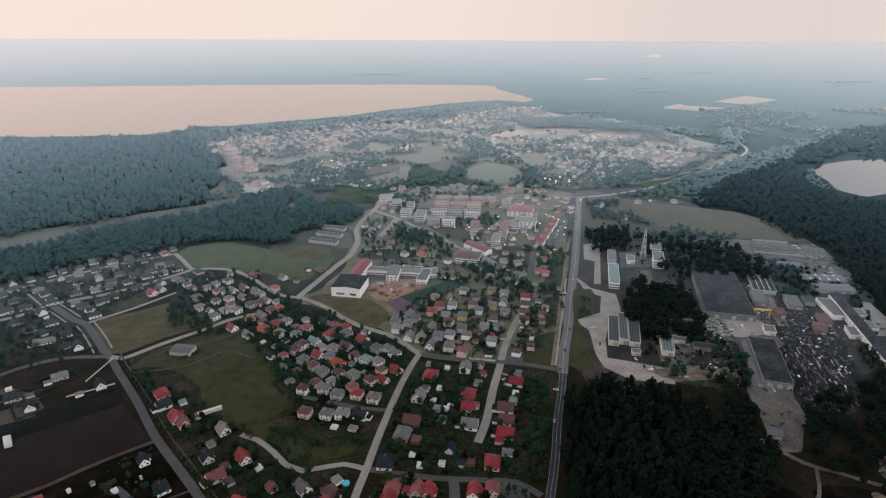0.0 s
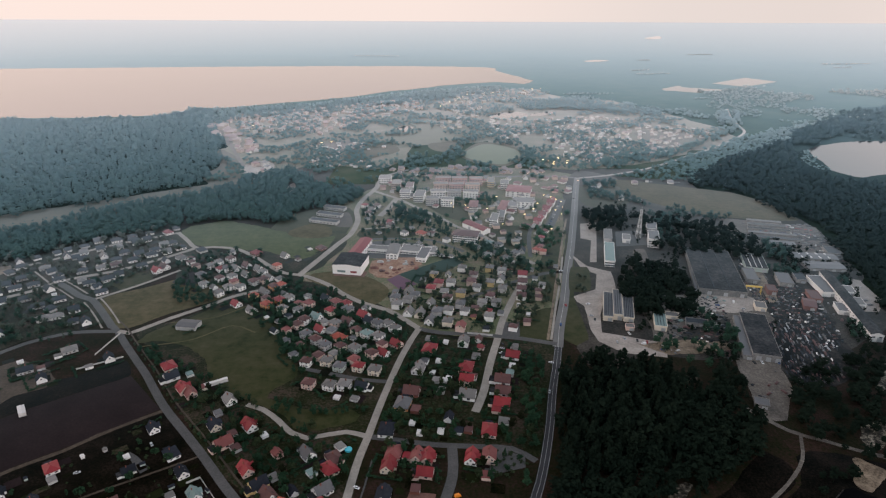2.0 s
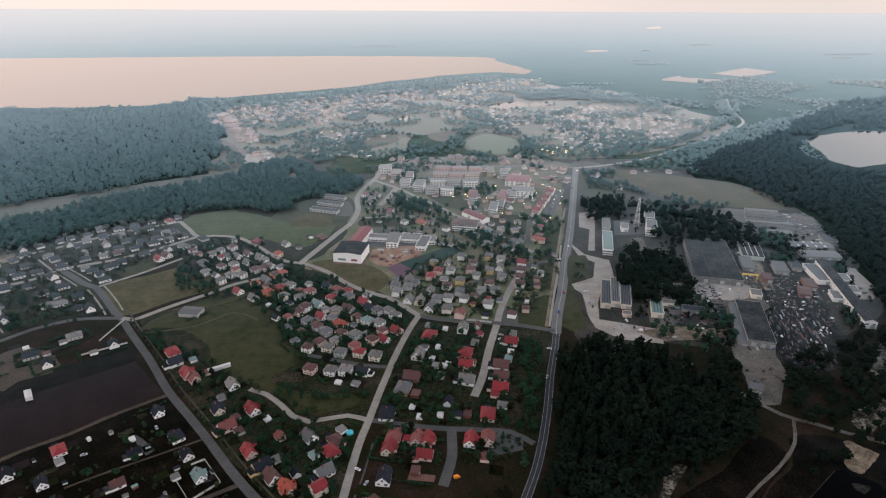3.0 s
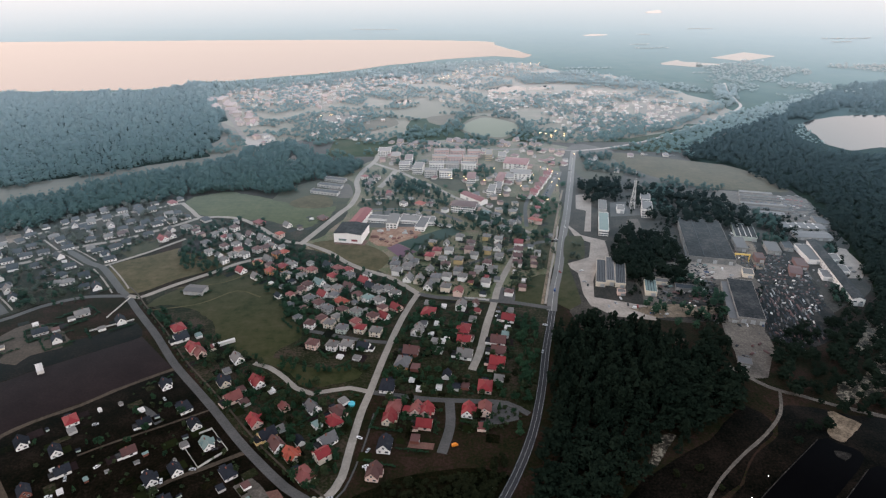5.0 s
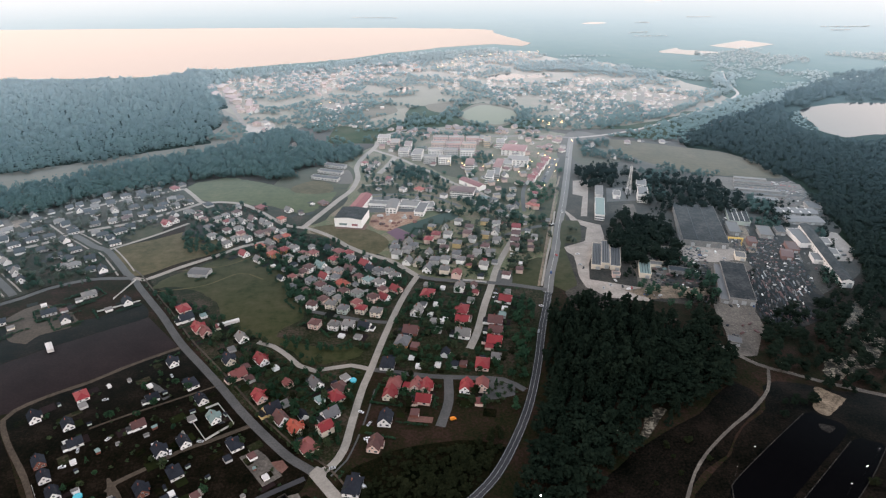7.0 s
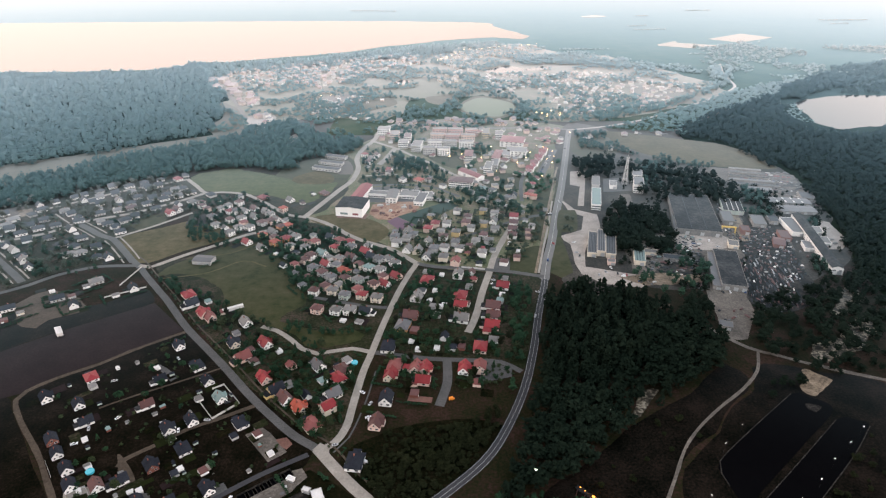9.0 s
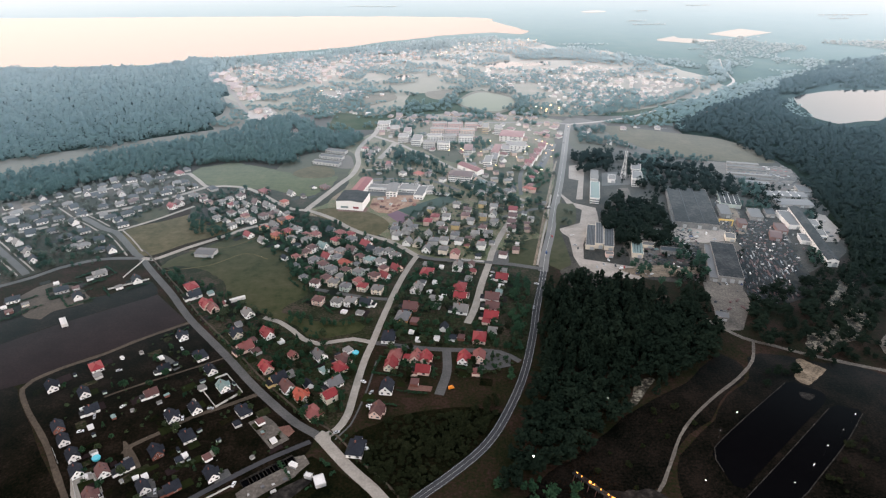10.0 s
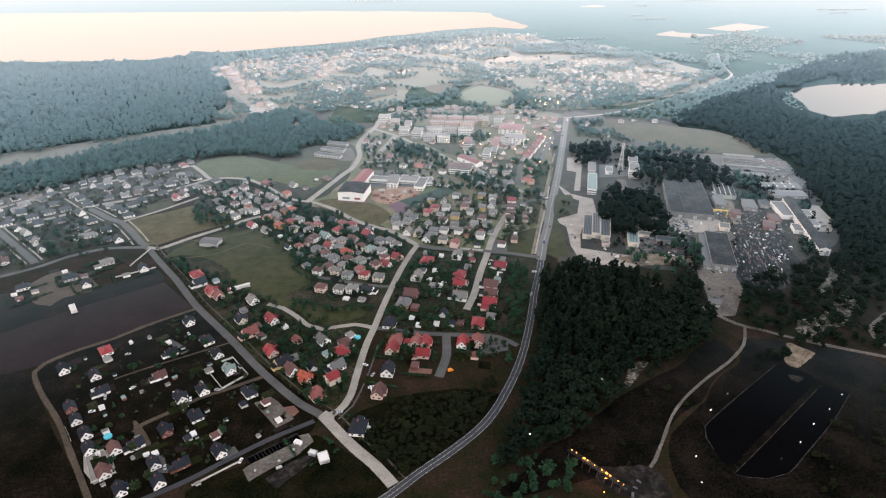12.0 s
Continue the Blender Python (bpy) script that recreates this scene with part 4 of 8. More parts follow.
lamp_orange = lamp_material("lamp_orange", (1.0, 0.33, 0.05), 5)


class Shape:
    """Collects corners and faces of one mesh."""

    def __init__(self):
        self.v, self.f, self.m = [], [], []

    def add(self, verts, faces, slot=0):
        o = len(self.v)
        self.v += verts
        self.f += [tuple(i + o for i in f) for f in faces]
        self.m += [slot] * len(faces)
        return self

    def box(self, x0, y0, z0, x1, y1, z1, slot=0):
        v = [(x0, y0, z0), (x1, y0, z0), (x1, y1, z0), (x0, y1, z0), (x0, y0, z1), (x1, y0, z1), (x1, y1, z1), (x0, y1, z1)]
        return self.add(v, [(3, 2, 1, 0), (4, 5, 6, 7), (0, 1, 5, 4), (1, 2, 6, 5), (2, 3, 7, 6), (3, 0, 4, 7)], slot)

    def tube(self, p, q, r0, r1, sides=6, slot=0):
        p, q = Vector(p), Vector(q)
        m = (q - p).to_track_quat("Z", "Y").to_matrix()
        v = []
        for c, r in ((p, r0), (q, r1)):
            for k in range(sides):
                a = 2 * math.pi * k / sides
                v.append(tuple(c + m @ Vector((r * math.cos(a), r * math.sin(a), 0))))
        f = [(k, (k + 1) % sides, sides + (k + 1) % sides, sides + k) for k in range(sides)]
        f += [tuple(range(sides))[::-1], tuple(range(sides, 2 * sides))]
        return self.add(v, f, slot)

    def gable_slab(self, a, b, e, r, over=0.5, th=0.28, cx=0, cy=0, turn=False):
        """A ridged roof along x of half-length a and half-width b."""
        s = r / b
        a, bo, eo = a + over, b + over, e - s * over
        v = []
        for x in (-a, a):
            v += [(x, -bo, eo), (x, 0, e + r), (x, bo, eo), (x, -bo, eo + th), (x, 0, e + r + th), (x, bo, eo + th)]
        if turn:
            v = [(-y, x, z) for x, y, z in v]
        v = [(x + cx, y + cy, z) for x, y, z in v]
        return self.add(v, [(3, 9, 10, 4), (4, 10, 11, 5), (0, 1, 7, 6), (1, 2, 8, 7), (0, 6, 9, 3), (2, 5, 11, 8), (0, 3, 4, 1), (1, 4, 5, 2), (6, 7, 10, 9), (7, 8, 11, 10)])

    def hip_slab(self, a, b, e, r, over=0.6, th=0.25):
        a, b = a + over, b + over
        k = max(a - b, 0.4)
        v = [(-a, -b, e), (a, -b, e), (a, b, e), (-a, b, e), (-a, -b, e + th), (a, -b, e + th), (a, b, e + th), (-a, b, e + th), (-k, 0, e + r), (k, 0, e + r)]
        return self.add(v, [(3, 2, 1, 0), (0, 1, 5, 4), (1, 2, 6, 5), (2, 3, 7, 6), (3, 0, 4, 7), (4, 5, 9, 8), (5, 6, 9), (6, 7, 8, 9), (7, 4, 8)])

    def gable_walls(self, a, b, e, r, cx=0, cy=0, turn=False):
        v = []
        for x in (-a, a):
            v += [(x, -b, -0.4), (x, b, -0.4), (x, b, e), (x, 0, e + r), (x, -b, e)]
        if turn:
            v = [(-y, x, z) for x, y, z in v]
        v = [(x + cx, y + cy, z) for x, y, z in v]
        return self.add(v, [(0, 4, 3, 2, 1), (5, 6, 7, 8, 9), (0, 5, 9, 4), (1, 2, 7, 6), (2, 3, 8, 7), (3, 4, 9, 8), (0, 1, 6, 5)])

    def mesh(self, name, *mats):
        me = bpy.data.meshes.new(name)
        me.from_pydata(self.v, [], self.f)
        for m in mats:
            me.materials.append(m)
        if len(mats) > 1:
            me.polygons.foreach_set("material_index", self.m)
        return me


def part(name, data, parent, m=None, label=""):
    ob = new(name, data)
    ob.parent = parent
    if m is not None:
        ob.matrix_basis = m
    if label:
        ob["label"] = label
    return ob


def window_mesh(w, h):
    s = Shape()
    s.box(-w / 2, -0.04, -h / 2, w / 2, 0.06, h / 2, 1)
    fw = 0.1
    for x0, z0, x1, z1 in ((-w / 2 - fw, h / 2, w / 2 + fw, h / 2 + fw), (-w / 2 - fw, -h / 2 - fw, w / 2 + fw, -h / 2), (-w / 2 - fw, -h / 2, -w / 2, h / 2), (w / 2, -h / 2, w / 2 + fw, h / 2)):
        s.box(x0, -0.1, z0, x1, 0.06, z1, 0)
    return s.mesh("window", frame_white, glass)


WIN, WIN_WIDE, WIN_BAY = window_mesh(1.3, 1.4), window_mesh(2.2, 1.5), window_mesh(2.6, 1.5)
DOOR = Shape().box(-0.55, -0.06, 0, 0.55, 0.06, 2.1).mesh("door", door_brown)
CHIMNEY = Shape().box(-0.45, -0.35, 0, 0.45, 0.35, 2.6).box(-0.55, -0.45, 2.6, 0.55, 0.45, 2.75).mesh("chimney", WALLS["b"])
SKYLIGHT = Shape().box(-0.5, -0.7, 0, 0.5, 0.7, 0.12).mesh("roof_window", glass)
GARAGE = Shape().box(-1.4, -0.06, 0, 1.4, 0.06, 2.2).mesh("garage_door", frame_white)
TYPES = {  # half-length, half-width, eave, rise
    "G": (5.6, 4.5, 3.3, 4.4), "T": (5.0, 4.6, 5.6, 3.2), "P": (4.9, 4.6, 5.6, 2.4), "H": (6.8, 5.2, 3.1, 3.4), "X": (6.2, 4.4, 3.3, 4.2), "F": (4.4, 3.8, 3.1, 0)}
FORM_WORD = {"G": "gabled house", "T": "two-storey gabled house", "P": "two-storey hipped house", "H": "hipped bungalow", "X": "house with crossed gables", "F": "flat-roofed outbuilding"}
WINGS = {w: [Shape().box(-2.2, -3.2, -0.4, 2.2, 3.2, 2.6).box(-2.4, -3.4, 2.6, 2.4, 3.4, 2.8, 1).mesh("garage_wing", WALLS[w], sheet_dark), Shape().box(-1.8, -2.2, -0.4, 1.8, 2.6, 2.5).add([(-2.2, -2.6, 2.4), (2.2, -2.6, 2.4), (2.2, 3.0, 2.4), (-2.2, 3.0, 2.4), (-2.0, -1, 3.5), (0.8, -1, 3.5), (0.8, 1.4, 3.5), (-2.0, 1.4, 3.5)], [(3, 2, 1, 0), (4, 5, 6, 7), (0, 1, 5, 4), (1, 2, 6, 5), (2, 3, 7, 6), (3, 0, 4, 7)], 1).mesh("garage_wing", WALLS[w], ROOFS["k"])] for w in WALLS}
PROTO = {}
HOUSES = []


def on_wall(side, u, z, a, b):
    """The pose of a thing on a wall: side 0 south, 1 east, 2 north, 3 west."""
    x, y, rz = ((u, -b, 0), (a, u, 90), (-u, b, 180), (-a, -u, 270))[side]
    return pose(x, y, z, 0, 0, rz)


def build_house(code, detail):
    roof, form = code[0], code[1]
    wall = code[2] if len(code) > 2 else "w"
    a, b, e, r = TYPES[form]
    kind_name = "outbuilding" if form == "F" else "house"
    walls, top = Shape(), Shape()
    if form in "GT":
        walls.gable_walls(a, b, e, r)
        top.gable_slab(a, b, e, r)
    elif form == "X":
        walls.gable_walls(a, b, e, r).gable_walls(b + 0.9, 2.6, e, 2.6, cx=1.2, cy=-0.9, turn=True)
        top.gable_slab(a, b, e, r).gable_slab(b + 0.9, 2.6, e, 2.6, cx=1.2, cy=-0.9, turn=True)
    elif form in "PH":
        walls.box(-a, -b, -0.4, a, b, e)
        top.hip_slab(a, b, e, r)
    else:
        walls.box(-a, -b, -0.4, a, b, e)
        top.box(-a - 0.2, -b - 0.2, e, a + 0.2, b + 0.2, e + 0.25)
    wall_me = walls.mesh("wall", WALLS[wall])
    roof_me = top.mesh("roof", ROOFS[roof])
    if detail == 0:
        root = new(kind_name, wall_me)
        part("roof", roof_me, root)
    else:
        root = new(kind_name)
        part("wall", wall_me, root)
        roof_part = part("roof", roof_me, root)
        storeys = 2 if form in "TP" else 1
        if form == "F":
            part("garage_door", GARAGE, root, on_wall(0, -1.5, 0, a, b))
            part("window", WIN, root, on_wall(1, 0.5, 1.7, a, b))
        else:
            for k in range(storeys):
                z = 1.7 + 2.8 * k
                for side_no in range(4 if detail == 2 else 2):
                    half = a if side_no in (0, 2) else b
                    for u in ((-0.5, 0.5) if side_no != 2 else (0.2,)):
                        if form == "X" and side_no == 0:
                            continue
                        part("window", WIN_WIDE if u > 0 and k == 0 else WIN, root, on_wall(side_no, u * half, z, a, b))
            if form in "GTX" and detail:
                for side_no in (1, 3):
                    part("window", WIN, root, on_wall(side_no, 0, e + 1.3, a, b))
            if form == "X":
                for u in (-0.2, 2.6):
                    part("window", WIN, root, pose(u, -b - 1.82, 1.7))
                part("window", WIN, root, pose(1.2, -b - 1.82, e + 1.0))
            part("door", DOOR, root, on_wall(0 if form != "X" else 2, -0.05 * a, 0.1, a, b))
            if detail == 2 and form in "GH":
                part("garage_wing", WINGS[wall][form == "H"], root, pose(a + 2.0, 0.6, 0))
            part("chimney", CHIMNEY, roof_part, pose(1.2, 0.6, e + r - 1.6))
            if form == "G" and detail == 2:
                slope = math.degrees(math.atan2(r, b))
                for u in (-2.2, 2.2):
                    part("roof_window", SKYLIGHT, roof_part, pose(u, -b / 2, e + r / 2 + 0.3, slope))
    label = f"{WALL_WORD[wall]} {FORM_WORD[form]} with {ROOF_WORD[roof]} roof"
    return tagged(root, label, "house" if form != "F" else "outbuilding")


def put_house(x, y, code, yaw, detail, size=1.0, group=""):
    key = (code[:3], detail)
    size *= 0.86
    m = pose(x, y, 0, 0, 0, yaw) @ Matrix.Diagonal((size, size, size, 1))
    if key in PROTO:
        ob = copy_thing(PROTO[key], m)
        ob.matrix_basis = m
    else:
        ob = PROTO[key] = build_house(code, detail)
        ob.matrix_basis = m
    HOUSES.append((x, y, 9 * size))
    return tagged(ob, group=group) if group else ob


def houses(rows, yaw, detail, group, size=1.0):
    """A block of houses: place and code (roof, form, wall; c turns it a quarter)."""
    plots(rows, yaw, int(abs(rows[0][0])) + len(rows), "small lawns, beds and paved paths round houses")
    for i, (x, y, code) in enumerate(rows):
        turn = 90 if code.endswith("c") and len(code) > 3 else 0
        h = noise.noise((x * 0.37, y * 0.41, 2.0))
        s = size * (1 + 0.12 * h) * (0.62 if code[:2] == "wF" else 0.8 if code[1] == "F" else 1)
        put_house(x, y, code, yaw + turn + 5 * h, detail, s, group)


PLOT_MATS = [lawn, weeds, estate_ground, soil, fallow, dirt, asphalt]
PLOT_COUNT = [0]


def off_road(corners):
    for line, half in ROADS:
        if len(line):
            q = np.asarray(corners)[:, None, :2] - np.asarray(line)[None, :, :2]
            if np.sqrt((q ** 2).sum(-1)).min() < half + 1.5:
                return False
    return True


def plots(rows, yaw, seed, label):
    """Garden plots round the houses of a block: lawns, beds, paved yards, each on its own patch."""
    rs = np.random.RandomState(seed)
    mass = Shape()
    for x, y, code in rows:
        turn = math.radians(yaw)
        c, s_ = math.cos(turn), math.sin(turn)
        for k in range(2):
            w, d = rs.uniform(3.5, 9), rs.uniform(4, 11)
            ox, oy = rs.uniform(-11, 11), rs.uniform(-11, 11)
            if k == 2:
                w, d = rs.uniform(1.2, 2.5), rs.uniform(5, 10)
            slot = (0, 1, 4, 2, 3, 0, 1)[rs.randint(7)] if k < 2 else 5 + rs.randint(2)
            PLOT_COUNT[0] += 1
            z = 0.21 + 0.0005 * (PLOT_COUNT[0] % 400)
            place = [(x + c * (ox + u * w) - s_ * (oy + v * d), y + s_ * (ox + u * w) + c * (oy + v * d), z) for u, v in ((-0.5, -0.5), (0.5, -0.5), (0.5, 0.5), (-0.5, 0.5))]
            middle = tuple(sum(p[i] for p in place) / 4 for i in range(3))
            if off_road(place + [middle]):
                mass.add(place, [(0, 1, 2, 3)], slot)
    tagged(new("garden_plots", mass.mesh("garden_plots", *PLOT_MATS)), label, "gardens", kind="stuff")


NW = 130
R3 = 81
ROW_EAST = 77
WEST = 36
MID = -39

# ---- houses, block by block ----
houses([
    (-129, 303, "rXp"), (-117, 290, "kGyc"), (-96, 270, "oXc"), (-76, 270, "rTcc"), (-75, 285, "gGwc"), (-74, 304, "rHc"),
    (-72, 314, "mHc"), (-70, 326, "lFw"), (-91, 318, "gGw"), (-85, 254, "sHc"), (-108, 280, "mGw"), (-85, 301, "tFw"),
    (-126, 338, "wFw"), (-109, 297, "lFe")], NW, 2, "houses between the two streets", 1.1)
houses([
    (-228, 422, "rHc"), (-220, 407, "kGwc"), (-204, 391, "rXp"), (-196, 385, "sGp"), (-189, 394, "sFc"), (-163, 377, "lGw"),
    (-165, 347, "kXc"), (-152, 328, "sGpc"), (-139, 347, "rXw"), (-149, 339, "mFe"), (-167, 362, "gFe"), (-207, 412, "tFw"),
    (-142, 324, "mFe")], NW, 2, "houses along the straight street", 1.1)
houses([
    (-208, 344, "kXw"), (-184, 318, "kHw"), (-206, 302, "kGwc"), (-214, 316, "wFw"), (-204, 274, "mGwc"), (-170, 300, "kGw"),
    (-155, 281, "tXw"), (-170, 281, "lFw"), (-167, 258, "kGw"), (-180, 250, "kXw"), (-133, 256, "kHw"), (-134, 244, "kFe"),
    (-119, 246, "mFw"), (-106, 229, "wFw"), (-163, 232, "kHw"), (-178, 218, "kXb"), (-192, 206, "kGwc"), (-159, 216, "wFw"),
    (-144, 214, "mFw"), (-137, 200, "kXw")], NW, 2, "new houses on the estate", 0.93)
houses([
    (-157, 190, "kGbc"), (-174, 190, "kGw"), (-166, 176, "kGw"), (-177, 199, "wFw"), (-258, 304, "rHw"), (-279, 281, "kXw"),
    (-252, 274, "kGw"), (-238, 257, "kGwc"), (-252, 240, "kGb"), (-242, 228, "kGw"), (-229, 215, "kGw"), (-220, 202, "kGw"),
    (-202, 183, "mXw"), (-204, 202, "mGw"), (-186, 170, "kXw"), (-217, 218, "wFw"), (-161, 212, "kFe"), (-185, 256, "wFw"),
    (-252, 294, "lFe"), (-231, 241, "wFw")], NW, 2, "new houses by the dirt track", 0.93)
houses([
    (-41, 256, "mXp"), (-36, 280, "kGw"), (-35, 307, "rXc"), (-32, 320, "sHp"), (-39, 343, "kHw"), (-51, 221, "kHw"),
    (-16, 316, "sGp"), (-9, 315, "rXp"), (-10, 301, "rGpc"), (-17, 299, "sFp"), (-16, 287, "mFb"), (-15, 341, "wFw"),
    (0, 343, "wFw"), (-21, 352, "wFw"), (20, 344, "mFb"), (35, 343, "rHp"), (21, 315, "rXw"), (33, 315, "sTp"),
    (30, 299, "sFp"), (-23, 317, "rFc"), (13, 343, "kFw")], R3, 2, "red-roofed houses by the lane", 1.1)
houses([
    (47, 374, "rGpc"), (49, 389, "mGwc"), (50, 404, "mGwc"), (57, 415, "tFe"), (60, 426, "wFw"), (62, 440, "rGwc"),
    (65, 455, "lFe"), (21, 384, "lGwc"), (21, 402, "rTpc"), (21, 422, "rHc"), (35, 454, "rFp"), (30, 440, "lFe"),
    (-10, 450, "rHp"), (-14, 432, "gFw"), (-19, 419, "lGw"), (-23, 388, "mGbc"), (-29, 373, "gHo"), (-19, 367, "mFb"),
    (26, 409, "mFe"), (42, 367, "rFp")], ROW_EAST, 2, "row of houses along the pale street", 1.22)
houses([
    (-11, 468, "lFe"), (4, 463, "wFw"), (20, 460, "lTw"), (18, 486, "sTp"), (6, 495, "lPc"), (-11, 499, "gGw"),
    (-21, 512, "lGc"), (-32, 515, "lGw"), (-44, 529, "lPw"), (42, 486, "kFw"), (46, 506, "lPw"), (47, 520, "rFp"),
    (50, 548, "mPw"), (31, 509, "sFy"), (-2, 433, "wFw"), (-4, 405, "lFe"), (-7, 416, "wFe"), (3, 405, "wFw"),
    (-0, 391, "lFe"), (6, 408, "wFw")], ROW_EAST, 1, "houses along the cross street", 1.12)
houses([
    (-114, 428, "mPw"), (-97, 429, "lPc"), (-85, 421, "gPt"), (-69, 421, "rPc"), (-55, 416, "lPc"), (-106, 397, "mPp"),
    (-89, 395, "lPw"), (-77, 395, "lPw"), (-63, 395, "kGw"), (-81, 382, "wFw"), (-67, 380, "lFe")], -17, 2, "pale two-storey houses by the meadow", 1.05)
houses([
    (-89, 452, "mPc"), (-76, 449, "lPt"), (-60, 441, "mPp"), (-50, 443, "rGw"), (-93, 469, "oHc"), (-89, 497, "mXe"),
    (-78, 479, "mPc"), (-68, 473, "tPw"), (-57, 469, "lPw"), (-40, 458, "rGp"), (-75, 509, "rGw"), (-112, 482, "rGw"),
    (-100, 492, "lPp"), (-123, 472, "gPe"), (-135, 489, "mPp"), (-130, 498, "mPw"), (-120, 506, "tXw"), (-108, 516, "rPc"),
    (-106, 533, "sPp"), (-95, 530, "rPp")], MID, 1, "close rows of older houses", 1.06)
houses([
    (-117, 543, "kGe"), (-132, 530, "sPp"), (-140, 518, "lPw"), (-156, 520, "lPc"), (-168, 506, "wFc"), (-174, 528, "oPo"),
    (-164, 537, "rPo"), (-155, 543, "lPw"), (-177, 568, "mPo"), (-60, 492, "gPe"), (-50, 492, "lPw"), (-68, 498, "kGe"),
    (-80, 469, "gFe"), (-148, 509, "kFe"), (-43, 483, "lPw"), (-155, 498, "gFe"), (-103, 454, "gPe"), (-67, 454, "lFe"),
    (-113, 463, "mPe"), (-92, 519, "gPe")], MID, 1, "close rows of older houses", 1.06)
houses([
    (-192, 547, "oPy"), (-205, 531, "rGw"), (-186, 518, "lGw"), (-252, 573, "lPw"), (-240, 587, "mPw"), (-228, 592, "lPw"),
    (-230, 553, "lPw"), (-224, 566, "lPw"), (-255, 629, "lPw"), (-247, 611, "rPw"), (-244, 638, "mPw"), (-231, 614, "lGw"),
    (-221, 622, "mGw"), (-260, 619, "lPw"), (-270, 643, "wFc"), (-215, 599, "lGw"), (-201, 579, "mPe"), (-192, 584, "mPp"),
    (-187, 590, "lGw"), (-184, 558, "lGe")], MID, 1, "pale houses on the hill street")
houses([
    (-170, 571, "oPp"), (-351, 722, "rHw"), (-312, 617, "mXw"), (-317, 608, "rXw"), (-303, 643, "lHw"), (-184, 650, "lGw"),
    (-186, 620, "oPp"), (-220, 658, "rHb"), (-159, 672, "wFw"), (-146, 674, "mHb"), (-167, 641, "mFe"), (-198, 604, "lPw"),
    (-212, 567, "lPw"), (-205, 613, "lGw"), (-241, 612, "gPw"), (-263, 595, "gPe")], MID, 1, "houses near the curving street")
houses([
    (-488, 571, "lHw"), (-459, 551, "kHw"), (-447, 564, "kHw"), (-454, 588, "kHe"), (-473, 617, "kHw"), (-433, 573, "kHe"),
    (-445, 614, "lHe"), (-413, 585, "kHw"), (-438, 646, "kGwc"), (-424, 657, "lGw"), (-414, 636, "kGw"), (-400, 607, "kHe"),
    (-410, 668, "kGw"), (-395, 646, "lGwc"), (-382, 616, "lHw"), (-361, 587, "kHw"), (-376, 577, "kHe"), (-353, 557, "kHw"),
    (-377, 658, "kHe"), (-356, 637, "kHw")], WEST, 1, "dark-roofed houses of the new estate")
houses([
    (-370, 624, "mHe"), (-340, 622, "kHe"), (-367, 697, "kGw"), (-384, 697, "kHe"), (-422, 541, "kHe"), (-400, 526, "kHe"),
    (-387, 540, "kHw"), (-399, 552, "wFw"), (-360, 518, "kGw"), (-380, 501, "lHw"), (-370, 506, "lHw"), (-350, 496, "kHe"),
    (-336, 495, "kGwc"), (-418, 488, "lGwc"), (-404, 473, "kGwc"), (-427, 446, "mXw"), (-344, 666, "kHw"), (-339, 681, "lGw"),
    (-332, 687, "kHe"), (-342, 652, "kHw")], WEST, 1, "dark-roofed houses of the new estate")
houses([
    (-327, 660, "lGw"), (-316, 673, "kHw"), (-379, 399, "kHw"), (-371, 380, "mFb"), (-380, 387, "wFw"), (-357, 429, "wFw"),
    (-345, 416, "kHe"), (-324, 404, "kGwc"), (-334, 420, "mFe"), (-330, 438, "lFw"), (-325, 447, "lHe"), (-284, 434, "kGwc"),
    (-295, 422, "lFw"), (-478, 534, "kHw"), (-404, 695, "kHw"), (-425, 692, "gGw"), (-364, 392, "lFc")], WEST, 1, "houses at the fallow field")
houses([
    (-11, 564, "rPp"), (-3, 577, "rPp"), (10, 579, "lPw"), (6, 543, "mPw"), (20, 555, "lPy"), (37, 568, "lPw"),
    (52, 579, "lPy"), (64, 588, "lGw"), (7, 518, "lPw"), (23, 517, "lPw"), (-34, 541, "lPe"), (-27, 550, "gPe"),
    (-11, 532, "lGw"), (77, 614, "rFp"), (89, 598, "rTwc"), (87, 580, "mTwc"), (84, 563, "mTwc"), (82, 548, "mTwc"),
    (78, 533, "wFw"), (85, 514, "wFw")], ROW_EAST, 1, "houses behind the playing field", 1.1)
houses([
    (54, 615, "lPy"), (67, 608, "lPw"), (23, 615, "lPw"), (35, 598, "mPe"), (-47, 544, "gPe"), (64, 565, "lPe"),
    (55, 534, "lPe"), (58, 516, "gFe"), (41, 534, "lPe"), (-4, 515, "gPe"), (32, 581, "mPp"), (19, 530, "gPe"),
    (101, 616, "gFe"), (102, 593, "gFw"), (-48, 561, "gFe"), (-34, 559, "lGe"), (-20, 589, "gFe")], ROW_EAST, 1, "houses behind the playing field", 1.1)
houses([
    (-26, 723, "oHp"), (-48, 721, "lPw"), (-12, 737, "gFe"), (-68, 748, "mPe"), (-101, 793, "mPw"), (-98, 809, "lGw"),
    (-110, 825, "rPw"), (-93, 825, "mPw"), (-69, 760, "rGw"), (-81, 725, "gFe"), (-40, 744, "lFe"), (-62, 773, "gFe"),
    (57, 693, "tHe"), (53, 652, "lPw"), (70, 683, "gPe"), (11, 652, "lFw"), (0, 654, "lFw"), (75, 643, "lPw"),
    (88, 659, "gPe"), (114, 667, "oPp")], MID, 1, "houses by the town gardens")
